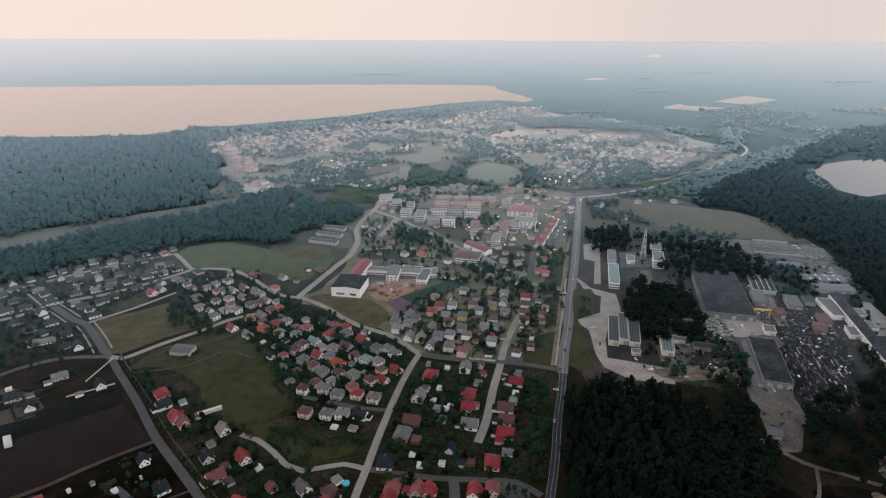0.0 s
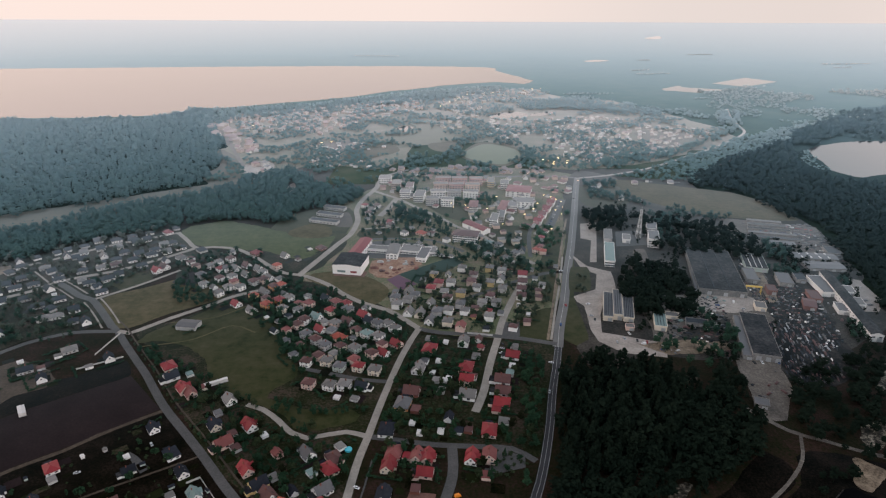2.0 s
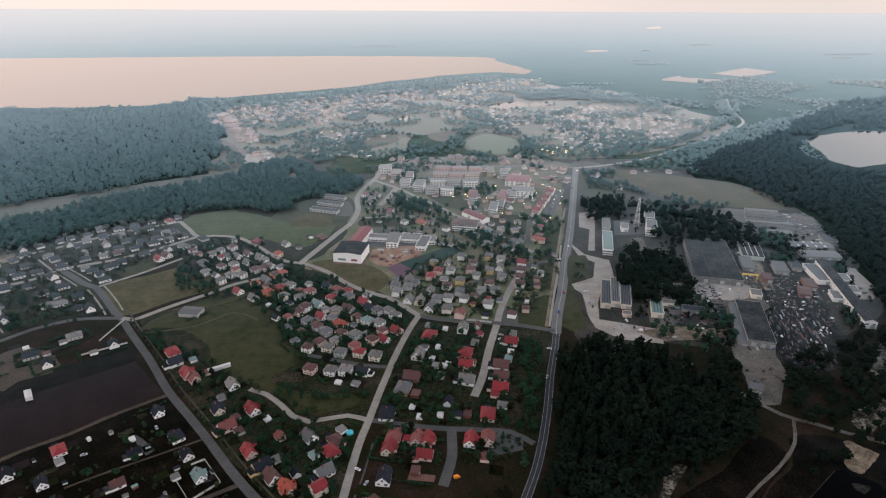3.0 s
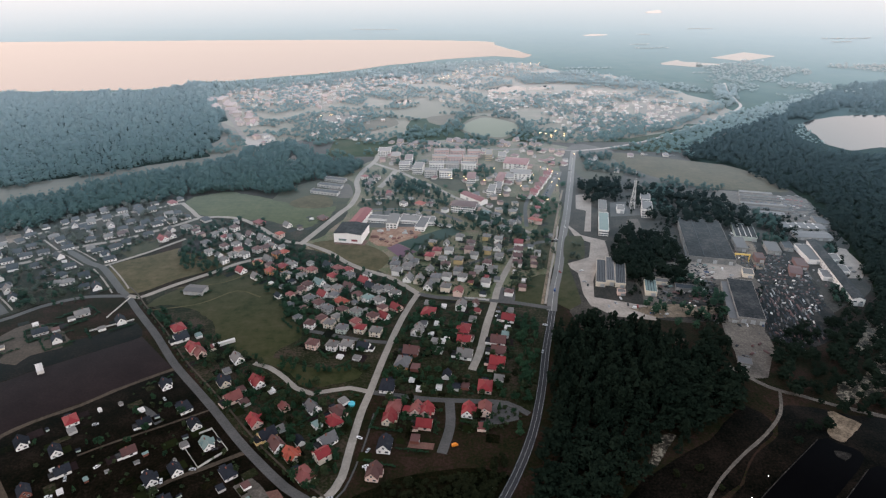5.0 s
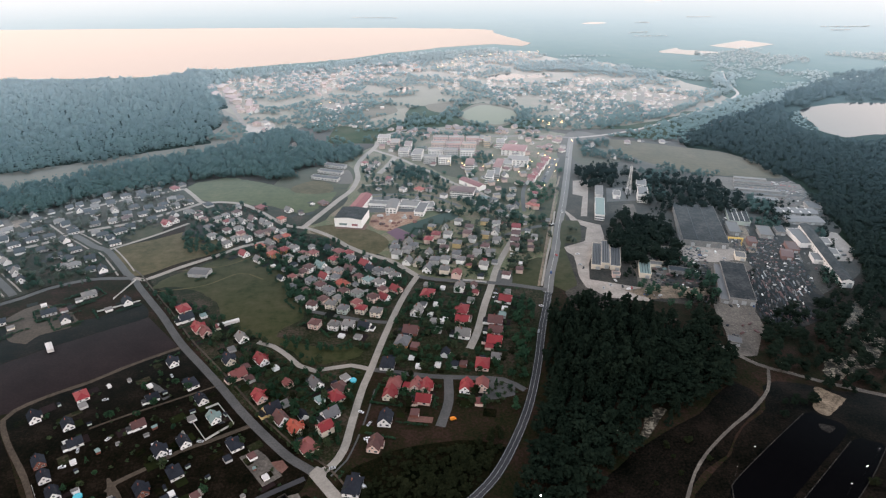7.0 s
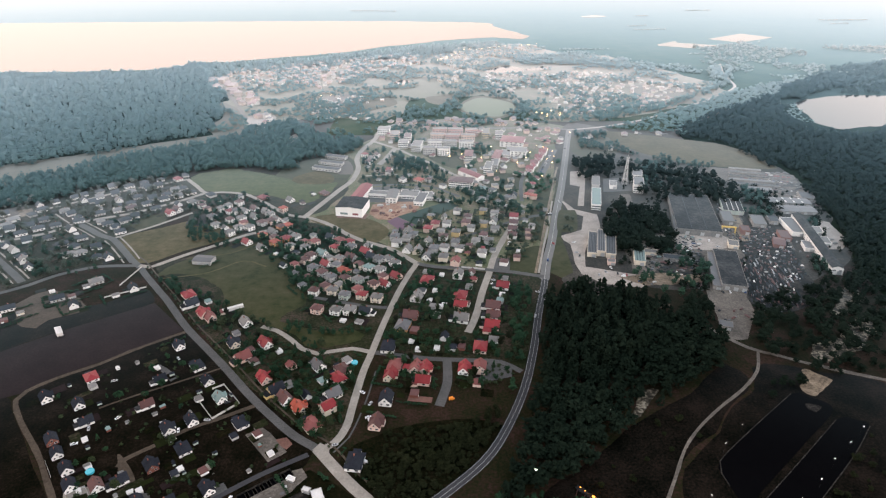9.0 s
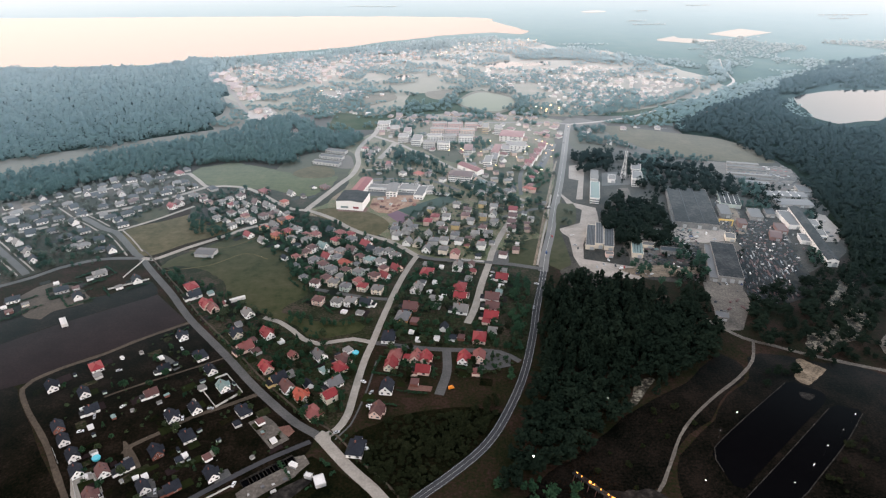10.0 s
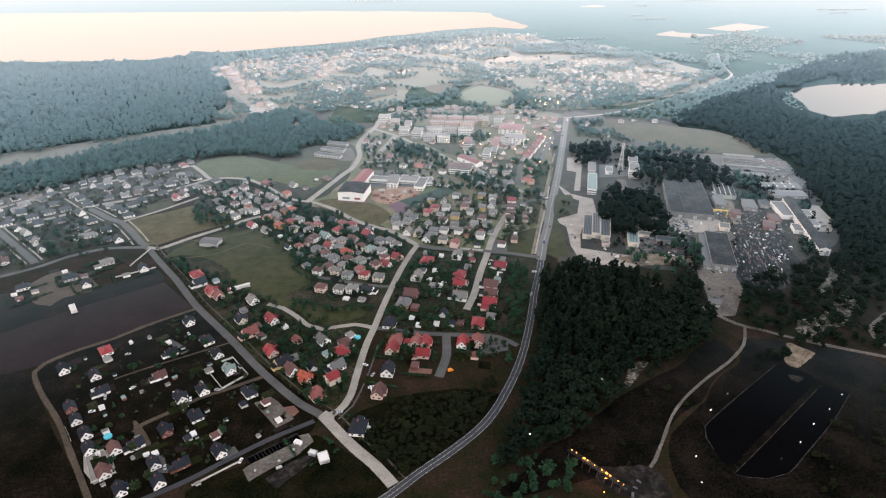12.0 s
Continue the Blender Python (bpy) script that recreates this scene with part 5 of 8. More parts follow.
houses([
    (125, 705, "rPw"), (119, 677, "sPp"), (121, 663, "oPp"), (83, 637, "wFw"), (238, 914, "gHw"), (249, 924, "lGw"),
    (268, 864, "lGw"), (294, 859, "lFe"), (311, 945, "mHw"), (334, 955, "lFw"), (370, 949, "gHw"), (170, 913, "sHp"),
    (175, 900, "rHp"), (96, 667, "kGe"), (130, 625, "gFe"), (74, 628, "lFe")], ROW_EAST, 1, "scattered houses near the main road")
for k in range(9):
    x0, y0, x1, y1 = 124, 750, 163, 850
    put_house(x0 + (x1 - x0) * k / 8, y0 + (y1 - y0) * k / 8, "rTw" if k % 3 else "sTw", 68 + 90 * (k % 2), 1, 1.05 + 0.15 * (k % 2), "row houses with red roofs")

# ---- far parts of the town ----



def inside(points, poly):
    x, y = points[:, 0], points[:, 1]
    ok = np.zeros(len(points), bool)
    for (x0, y0), (x1, y1) in zip(poly, poly[1:] + poly[:1]):
        cross = (y0 > y) != (y1 > y)
        with np.errstate(divide="ignore", invalid="ignore"):
            ok ^= cross & (x < (x1 - x0) * (y - y0) / (y1 - y0) + x0)
    return ok


def scatter(poly, spacing, seed, keep=1.0, clear=True, road_gap=3.0, house_gap=0.0, patchy=0.0, ragged=0.0, bare=0.02, holes=()):
    """Places on a shaken grid within an outline, off the roads and houses."""
    rs = np.random.RandomState(seed)
    p = np.array(poly, float)
    lo, hi = p.min(0), p.max(0)
    gx, gy = np.meshgrid(np.arange(lo[0], hi[0], spacing), np.arange(lo[1], hi[1], spacing))
    q = np.stack([gx.ravel(), gy.ravel()], 1)
    q += rs.uniform(-0.45, 0.45, q.shape) * spacing
    moved = q + np.array([(noise.noise((x * 0.016, y * 0.016, 2.5)) + 0.6 * noise.noise((x * 0.05, y * 0.05, 8.5)), noise.noise((x * 0.016, y * 0.016, 6.5)) + 0.6 * noise.noise((x * 0.05, y * 0.05, 4.5))) for x, y in q]) * ragged if ragged else q
    q = q[inside(moved, poly) & (rs.rand(len(q)) < keep)]
    for hole in holes:
        q = q[~inside(q, hole)]
    if patchy:
        q = q[[noise.noise((x * patchy, y * patchy, seed * 3.7)) > bare for x, y in q]] if len(q) else q
    for water in KEEP_OUT:
        if len(q):
            q = q[~inside(q, water)]
    if clear:
        for line, half in ROADS:
            if len(q) and len(line):
                near = (line.min(0) - 20 < q).all(1) & (line.max(0) + 20 > q).all(1)
                if near.any():
                    d = np.sqrt(((q[near][:, None] - line[None]) ** 2).sum(-1)).min(1)
                    idx = np.where(near)[0][d < half + road_gap]
                    q = np.delete(q, idx, 0)
        if HOUSES and len(q):
            hs = np.array(HOUSES)
            keep_q = np.ones(len(q), bool)
            for i in range(0, len(q), 4000):
                d = np.sqrt(((q[i:i + 4000, None] - hs[None, :, :2]) ** 2).sum(-1)) - hs[None, :, 2] * 0.75 - house_gap
                keep_q[i:i + 4000] = d.min(1) > 0
            q = q[keep_q]
    return q


FAR_CODES = ["lPw", "sPw", "mGp", "lGw", "rPp", "sPp", "wFp", "lPc", "wFw", "mHp", "sHw", "gPw", "rGw", "lFw"]


def far_town(poly, spacing, seed, keep, label, size=1.0):
    """Far houses past the ones that can be counted: real walls and roofs, joined."""
    mats, slots, mass = [], {}, Shape()
    for key, m in [("R" + k, v) for k, v in ROOFS.items()] + [("W" + k, v) for k, v in WALLS.items()]:
        slots[key] = len(mats)
        mats.append(m)
    for i, (x, y) in enumerate(scatter(poly, spacing, seed, keep)):
        code = FAR_CODES[(i * 7 + seed) % len(FAR_CODES)]
        a, b, e, r = TYPES[code[1]]
        walls, top = Shape(), Shape()
        if code[1] == "G":
            walls.gable_walls(a, b, e, r)
            top.gable_slab(a, b, e, r)
        elif code[1] == "F":
            walls.box(-a, -b, -0.4, a, b, e)
            top.box(-a - 0.2, -b - 0.2, e, a + 0.2, b + 0.2, e + 0.25)
        else:
            walls.box(-a, -b, -0.4, a, b, e)
            top.hip_slab(a, b, e, r)
        k = size * (0.7 + 0.14 * (i % 4))
        m = pose(x, y, 0, 0, 0, 20 * math.floor(noise.noise((x * 0.004, y * 0.004, 5)) * 6) + 90 * (i % 2)) @ Matrix.Diagonal((k, k, k, 1))
        for sh, key in ((walls, "W" + code[2]), (top, "R" + code[0])):
            mass.add([tuple(m @ Vector(v)) for v in sh.v], sh.f, slots[key])
        HOUSES.append((x, y, 9 * k))
    tagged(new("far_houses", mass.mesh("far_houses", *mats)), label, "houses", kind="stuff")


far_town([(-516, 1432), (-464, 1461), (-317, 1561), (-180, 1655), (-59, 1694), (-47, 1560), (-121, 1469), (-205, 1374), (-262, 1256), (-327, 1334), (-373, 1264), (-422, 1308)], 17, 11, 0.8, "far pale houses of the lakeside town", 0.9)
far_town([(-529, 1363), (-478, 1364), (-412, 1253), (-343, 1141), (-348, 1104), (-402, 1140)], 17, 12, 0.8, "far pale sheds along the lake road", 1.3)
far_town([(-345, 1032), (-325, 1065), (-298, 1046), (-297, 975), (-317, 960)], 19, 18, 0.6, "far pale sheds on a sandy yard", 1.1)
far_town([(-255, 1214), (-138, 1216), (-110, 1167), (-175, 1142), (-185, 1056), (-145, 1077), (-88, 1018), (-139, 1017), (-223, 1035), (-249, 1118)], 17, 13, 0.6, "far houses behind a dark wood", 0.9)
far_town([(-11, 1651), (89, 1855), (210, 1880), (308, 1841), (193, 1701), (112, 1655), (87, 1460), (29, 1330), (-9, 1359), (32, 1494)], 17, 14, 0.75, "far houses on a lamp-lit street", 0.9)
far_town([(100, 1447), (208, 1436), (297, 1479), (395, 1482), (444, 1401), (595, 1343), (586, 1285), (481, 1229), (468, 1155), (329, 1094), (258, 1063), (230, 1084), (213, 1277), (146, 1222), (102, 1274)], 17, 15, 0.75, "far pale houses beyond the crossroads", 0.9)
far_town([(-84, 970), (-16, 1000), (74, 987), (206, 975), (189, 870), (128, 716), (100, 750), (58, 715), (21, 798), (-32, 852), (-79, 897)], 20, 17, 0.42, "garages and small houses among the flats", 0.8)
far_town([(-88, 1018), (-17, 1038), (76, 1032), (181, 1042), (174, 996), (84, 987), (-16, 1000), (-75, 981)], 17, 16, 0.75, "pale houses north of the flats", 0.9)

# ---- the houses between those: along the estate's streets and in the close blocks ----
RSI = np.random.RandomState(404)


def clear_of(x, y, house_gap, road_gap):
    if any((x - hx) ** 2 + (y - hy) ** 2 < house_gap ** 2 for hx, hy, _ in HOUSES):
        return False
    return all(np.sqrt(((line - (x, y)) ** 2).sum(-1)).min() > half + road_gap for line, half in ROADS if len(line))


def along(line, offsets, spacing, codes, group, keep=0.9, size=0.95, skip=()):
    """Houses on both sides of a street, gables to it."""
    pts = smooth_line(line, spacing)
    for i in range(len(pts) - 1):
        d = (pts[i + 1] - pts[i]).normalized()
        for off in offsets:
            p = pts[i] + Vector((d.y, -d.x)) * (off + RSI.uniform(-2, 2)) + d * RSI.uniform(-2, 2)
            spot = np.array([(p.x, p.y)])
            if RSI.rand() > keep or any(inside(spot, hole)[0] for hole in skip) or not clear_of(p.x, p.y, 11.5, 6.5):
                continue
            code = codes[RSI.randint(len(codes))]
            put_house(p.x, p.y, code, math.degrees(math.atan2(d.y, d.x)) + 90 * RSI.randint(2) + RSI.uniform(-4, 4), 0, size * RSI.uniform(0.85, 1.1), group)


def between(poly, spacing, seed, codes, yaw, group, keep=0.9, size=0.92, gap=12.0):
    """Houses in the gaps of a close block."""
    for x, y in scatter(poly, spacing, seed, keep):
        if clear_of(x, y, gap, 5.5):
            code = codes[RSI.randint(len(codes))]
            put_house(x, y, code, yaw + 90 * RSI.randint(2) + RSI.uniform(-6, 6), 0, size * RSI.uniform(0.82, 1.1), group)


EMPTY_PLOTS = [[(-301, 486), (-266, 514), (-222, 554), (-257, 596), (-275, 599), (-312, 571), (-346, 541)], [(-503, 617), (-490, 624), (-478, 607), (-487, 597)], [(-359, 581), (-344, 602), (-322, 612), (-314, 589), (-336, 564)]]
DARK_CODES = ["kHw", "kHe", "kGw", "kGw", "lGw", "kXw", "lHw", "kHw", "kGe"]
along([(-299, 675), (-326, 645), (-362, 612), (-408, 586), (-434, 555), (-481, 527), (-530, 500)], (-15, 15, 29), 15, DARK_CODES, "dark-roofed houses of the new estate", skip=EMPTY_PLOTS)
along([(-340, 724), (-365, 708), (-401, 686), (-447, 644), (-485, 611), (-514, 580), (-560, 545)], (-14, 14), 15, DARK_CODES, "dark-roofed houses of the new estate", skip=EMPTY_PLOTS)
along([(-417, 584), (-398, 571), (-371, 550), (-355, 542), (-339, 525), (-322, 505)], (-18, 18, 33), 16, DARK_CODES, "dark-roofed houses of the new estate", 0.75, skip=EMPTY_PLOTS)
along([(-520, 545), (-492, 531), (-453, 497), (-410, 460)], (-19, 19, 34), 17, DARK_CODES, "dark-roofed houses of the new estate", 0.7, skip=EMPTY_PLOTS)
PALE_CODES = ["lPw", "lPw", "mPw", "lGw", "gPe", "lPc", "mPp", "kGw", "lPy", "sPp"]
between([(-53, 535), (-10, 615), (118, 635), (111, 560), (74, 481), (-8, 487)], 13, 301, PALE_CODES, ROW_EAST, "houses behind the playing field", 0.75)
between([(-62, 400), (-121, 425), (-178, 506), (-205, 545), (-115, 565), (-24, 481), (-48, 412)], 11.5, 302, PALE_CODES, MID, "close rows of older houses", 0.8, 0.9, 11.0)
between([(-300, 655), (-247, 662), (-160, 590), (-181, 525), (-225, 540), (-275, 600)], 13, 303, PALE_CODES, MID, "pale houses on the hill street", 0.8, gap=12.5)
between([(0, 345), (-22, 455), (10, 478), (66, 460), (58, 368), (46, 345)], 13.5, 304, ["lGw", "mGw", "kGw", "rGw", "lFe", "mPe"], ROW_EAST, "row of houses along the pale street", 0.5, 0.85)
between([(-104, 713), (-118, 840), (-80, 850), (0, 745), (97, 715), (113, 653), (88, 630), (4, 650)], 15, 305, ["lPw", "mPe", "lGw", "gFe", "sPp"], MID, "houses by the town gardens", 0.6, 0.85, 13.0)
between([(-60, 245), (-65, 320), (-100, 338), (-150, 370), (-200, 400), (-165, 335), (-120, 285)], 14, 306, ["kGw", "mGe", "sGp", "lFe", "kFe"], NW, "houses between the two streets", 0.55, 0.8, 12.5)

TOWN_CODES = ["lPw", "sPp", "lPp", "mPp", "lGw", "rPw", "lFw", "lPc"]
between([(-120, 870), (-85, 975), (25, 1030), (223, 980), (190, 860), (130, 850), (70, 950), (-20, 955), (-70, 880)], 16, 307, TOWN_CODES, 5, "town houses round the flats", 0.75, 1.05, 16.0)
between([(40, 690), (20, 760), (70, 860), (130, 850), (118, 700), (80, 680)], 15, 308, TOWN_CODES, 15, "town houses round the flats", 0.6, 0.95, 15.0)

# ---- large buildings ----


def hall(x, y, length, depth, yaw, height, roof_mat, wall_mat, label, form="flat", name="hall", bands=0, doors=2, windows=0, category="hall", rise=2.0, band_mat=None, band_half=0.9):
    """A large building: walls, roof, gates, a row of windows along its front, roof lights."""
    root = new(name)
    root.matrix_basis = pose(x, y, 0, 0, 0, yaw)
    a, b = length / 2, depth / 2
    if form == "gable":
        part("wall", Shape().gable_walls(a, b, height, rise).mesh("wall", wall_mat), root)
        part("roof", Shape().gable_slab(a, b, height, rise, over=0.4).mesh("roof", roof_mat), root)
    elif form == "gable_deep":
        part("wall", Shape().gable_walls(b, a, height, rise, turn=True).mesh("wall", wall_mat), root)
        part("roof", Shape().gable_slab(b, a, height, rise, over=0.4, turn=True).mesh("roof", roof_mat), root)
    elif form == "hip":
        part("wall", Shape().box(-a, -b, -0.4, a, b, height).mesh("wall", wall_mat), root)
        part("roof", Shape().hip_slab(a, b, height, rise).mesh("roof", roof_mat), root)
    else:
        part("wall", Shape().box(-a, -b, -0.4, a, b, height).mesh("wall", wall_mat), root)
        s = Shape().box(-a - 0.2, -b - 0.2, height, a + 0.2, b + 0.2, height + 0.3)
        part("roof", s.mesh("roof", roof_mat), root)
        p = Shape()
        for x0, y0, x1, y1 in ((-a - 0.3, -b - 0.3, a + 0.3, -b), (-a - 0.3, b, a + 0.3, b + 0.3), (-a - 0.3, -b, -a, b), (a, -b, a + 0.3, b)):
            p.box(x0, y0, height + 0.05, x1, y1, height + 0.65)
        part("parapet", p.mesh("parapet", wall_mat), root)
    for k in range(bands):
        u = -a + length * (k + 1) / (bands + 1)
        part("roof_light", Shape().box(-band_half, -b * 0.9, 0, band_half, b * 0.9, 0.4).mesh("roof_light", band_mat or frame_white), root, pose(u, 0, height + (0.32 if form == "flat" else 0.6)))
    gate_me = Shape().box(-2, -0.1, 0, 2, 0.1, min(4.2, height * 0.7)).mesh("gate", steel)
    for k in range(doors):
        part("gate", gate_me, root, pose(-a + length * (k + 0.7) / doors, -b, 0.05))
    storeys = max(1, int(height / 3))
    if windows:
        for k in range(storeys):
            for j in range(windows):
                if k == 0 and doors:
                    continue
                part("window", WIN_BAY, root, on_wall(0, -a + length * (j + 0.5) / windows, 1.7 + 3 * k, a, b))
            side_n = max(1, int(depth / 7))
            for j in range(side_n):
                part("window", WIN, root, on_wall(3 if x > 0 else 1, -b + depth * (j + 0.5) / side_n, 1.7 + 3 * k, a, b))
    n = max(1, int(length / 14))
    for j in range(n):
        for i in range(max(1, int(depth / 14))):
            HOUSES.append((x + math.cos(radians(yaw)) * (-a + length * (j + 0.5) / n) - math.sin(radians(yaw)) * (-b + 7 + 14 * i),
                           y + math.sin(radians(yaw)) * (-a + length * (j + 0.5) / n) + math.cos(radians(yaw)) * (-b + 7 + 14 * i), 12))
    return tagged(root, label, category)


# school
hall(-102.3, 619.8, 32.3, 33.3, -9.5, 11, sheet_dark, WALLS["w"], "white sports hall with dark sloped roof", "gable_deep", "sports_hall", doors=0, rise=1.5, category="school")
hall(-96.8, 663.6, 14.5, 47.1, -11.1, 9, ROOFS["r"], WALLS["w"], "low school wing with red metal roof", "gable_deep", "school_wing", doors=0, windows=3, rise=2, category="school")
hall(-75.0, 668.3, 25.4, 11.8, -8.4, 5, ROOFS["l"], WALLS["w"], "long low white school wing", "flat", "school_wing", doors=0, windows=8, category="school")
hall(-57.2, 659.4, 13.1, 30.0, -4.9, 7, ROOFS["l"], WALLS["w"], "white school block with grey roof", "gable_deep", "school_block", doors=0, windows=3, category="school", rise=1)
hall(-36.5, 669.2, 23.1, 19.8, -9.3, 4, ROOFS["l"], WALLS["w"], "low white school corridor", "flat", "school_wing", doors=0, windows=7, category="school")
hall(-21.3, 652.7, 11.5, 31.9, -11.8, 5, ROOFS["g"], WALLS["w"], "flat grey-roofed school block", "flat", "school_block", doors=0, windows=3, category="school")
hall(-12.6, 663.4, 13.1, 18.2, 7.6, 4.4, ROOFS["l"], WALLS["w"], "pale flat school block", "flat", "school_block", doors=0, windows=4, category="school")
for k, (sx, sw) in enumerate(((-6.0, 9.0), (8.0, 7.0))):
    sign = new("wall_sign", Shape().box(-sw / 2, -0.15, 0, sw / 2, 0, 2.4).mesh("wall_sign", ROOFS["t"] if k == 0 else ROOFS["r"]))
    cx, cy, length, depth, yaw = -102.3, 619.8, 32.3, 33.3, -9.5
    sign.matrix_basis = pose(cx, cy, 0, 0, 0, yaw) @ pose(sx, -depth / 2 - 0.06, 2.6)
    tagged(sign, "long coloured panel on the sports hall wall", "sign")

# town blocks
FLATS = [
    (2.0, 940.0, 24.0, 11.0, 0.9, "d"), (28.0, 938.5, 24.0, 11.0, 0.9, "d"), (54.0, 937.0, 20.0, 11.0, 0.9, "d"),
    (-2.0, 908.0, 22.0, 11.0, 0.9, "p"), (22.0, 906.0, 22.0, 11.0, 0.9, "d"), (47.0, 905.0, 22.0, 11.0, 0.9, "p"),
    (-6.0, 872.0, 22.0, 11.0, 0.8, "w"), (18.0, 871.0, 20.0, 11.0, 0.8, "e"), (43.0, 870.0, 22.0, 11.0, -4.2, "w"),
    (-14.0, 838.0, 18.0, 11.0, -6.4, "e"), (8.0, 835.0, 18.0, 11.0, -6.7, "w")]
for x, y, length, depth, yaw, wall in FLATS:
    hall(x, y, length, max(depth, 11), yaw, 11, ROOFS["l"], WALLS[wall], f"four-storey slab of flats in faded {WALL_WORD[wall]} render", "flat", "apartment_block", doors=0, windows=5, category="flats")
BLOCKS = [
    (-71.5, 920.0, 13.9, 23.3, -1.2, "p", "l"), (-49.7, 905.6, 11.0, 26.0, -1.7, "w", "m"), (-33.1, 862.9, 14.4, 30.3, -6.9, "w", "l"),
    (44.9, 817.7, 11.9, 27.8, -6.1, "w", "s"), (86.9, 812.9, 11.0, 39.8, -14.6, "w", "s"), (100.7, 819.7, 11.8, 25.1, -5.6, "w", "l"),
    (70.6, 763.9, 10.2, 30.5, -11.7, "w", "l"), (81.2, 776.1, 7.2, 25.9, -10.0, "e", "g"), (118.0, 834.9, 30.0, 22.8, -9.9, "w", "l"),
    (117.5, 888.1, 36.2, 32.7, -13.7, "w", "r"), (98.9, 923.2, 12.0, 23.6, -7.3, "w", "l"), (77.9, 932.8, 10.2, 30.8, -5.6, "y", "l"),
    (-91.2, 945.7, 19.3, 20.7, -1.2, "w", "l"), (-55.0, 874.4, 15.1, 18.4, -3.0, "w", "l")]
for x, y, length, depth, yaw, wall, roof in BLOCKS:
    hall(x, y, length, max(depth, 9), yaw, 9, ROOFS[roof], WALLS[wall], f"{WALL_WORD[wall]} three-storey block with {ROOF_WORD[roof]} roof", "hip" if roof in "rs" else "flat", "apartment_block", doors=0, windows=5, category="flats", rise=3)
hall(30.7, 705.4, 30.7, 19.9, -11.6, 9, ROOFS["m"], WALLS["w"], "white three-storey house with red-brown hipped roof", "hip", "apartment_block", doors=0, windows=10, category="flats", rise=3.5)
hall(44.9, 740.0, 39.6, 13.1, -49.4, 6, ROOFS["r"], WALLS["w"], "long market hall with red roof", "gable", "market_hall", doors=2, category="shop")
for k in range(3):
    x, y, length, depth, yaw = -157.9, 763.9, 40.0, 11.2, -17.2
    hall(x + 3 * k, y + 26 * k, length * (1 - 0.1 * k), 10, yaw, 3.6, ROOFS["k"], WALLS["e"], "unfinished grey flats with open frames", "flat", "apartment_block", doors=0, windows=8, category="flats")
hall(-236.7, 489.3, 19.1, 13.2, -7.3, 4, ROOFS["g"], WALLS["e"], "low grey shed with shallow roof on the meadow", "gable", "shed", doors=2, category="shed", rise=1)

# factory district
hall(303.2, 608.9, 47.9, 109.0, -12.5, 6.5, sheet_dark, WALLS["f"], "huge factory hall with dark patched roof", "flat", "factory_hall", bands=2, band_mat=ROOFS["k"], band_half=0.35, doors=3, category="factory")
hall(279.8, 610.2, 3.9, 105.5, -14.5, 4, ROOFS["g"], WALLS["f"], "narrow pale lean-to of the factory hall", "flat", "factory_annex", doors=0, category="factory")
hall(289.4, 471.8, 22.7, 75.5, -15.4, 6, sheet_dark, WALLS["f"], "grey factory hall with dark flat roof", "flat", "factory_hall", doors=3, category="factory")
hall(274.8, 472.7, 7.4, 72.5, -16.8, 4, ROOFS["g"], WALLS["f"], "low side hall with pale front", "flat", "factory_annex", doors=1, category="factory")
hall(408.4, 534.3, 11.0, 136.0, -11.7, 7.5, sheet_dark, WALLS["w"], "long narrow factory hall with white walls", "gable_deep", "factory_hall", doors=1, windows=2, category="factory")
hall(404.6, 574.7, 14.4, 40.1, -5.6, 5, ROOFS["g"], WALLS["w"], "white annex beside the long hall", "flat", "factory_annex", doors=1, category="factory")
hall(397.0, 525.8, 9.8, 18.2, -14.7, 4, ROOFS["g"], WALLS["w"], "small white annex beside the hall", "flat", "factory_annex", doors=1, category="factory")
hall(421.8, 539.2, 9.6, 15.8, -13.5, 3.5, ROOFS["l"], WALLS["w"], "low white shed behind the hall", "flat", "shed", doors=1, category="shed")
hall(166.0, 528.5, 9.4, 52.0, -13.6, 5, ROOFS["g"], WALLS["c"], "pale supermarket hall with ribbed roof", "flat", "supermarket", bands=5, band_mat=ROOFS["k"], band_half=0.25, doors=1, category="shop")
hall(175.8, 531.4, 8.3, 53.9, -12.9, 6, ROOFS["g"], WALLS["c"], "taller middle hall of the supermarket", "flat", "supermarket", bands=3, band_mat=ROOFS["k"], band_half=0.25, doors=1, category="shop")
hall(185.1, 526.1, 9.9, 50.2, -13.7, 4.5, ROOFS["g"], WALLS["c"], "pale supermarket hall with ribbed roof", "flat", "supermarket", bands=5, band_mat=ROOFS["k"], band_half=0.25, doors=1, category="shop")
hall(207.9, 498.6, 10.8, 27.4, -13.4, 5, ROOFS["t"], WALLS["c"], "small pale block with grey-green roof", "flat", "office_block", bands=3, band_mat=ROOFS["k"], band_half=0.2, doors=1, category="office")
hall(176.7, 489.0, 7.5, 6.7, -9.5, 3.5, ROOFS["l"], WALLS["p"], "low pale kiosk by the car park", "flat", "kiosk", doors=1, category="kiosk")
hall(262.8, 696.8, 12.3, 29.2, -14.4, 11, ROOFS["g"], WALLS["w"], "white office block with flat roof", "flat", "office_block", doors=0, windows=4, category="office")
hall(272.2, 735.1, 12.0, 24.4, -15.8, 9, ROOFS["g"], WALLS["w"], "pale rear office block", "flat", "office_block", doors=0, windows=4, category="office")
hall(198.1, 654.3, 11.0, 56.3, -12.6, 7, ROOFS["t"], WALLS["w"], "white block with pale flat roof", "flat", "office_block", doors=0, windows=4, category="office")
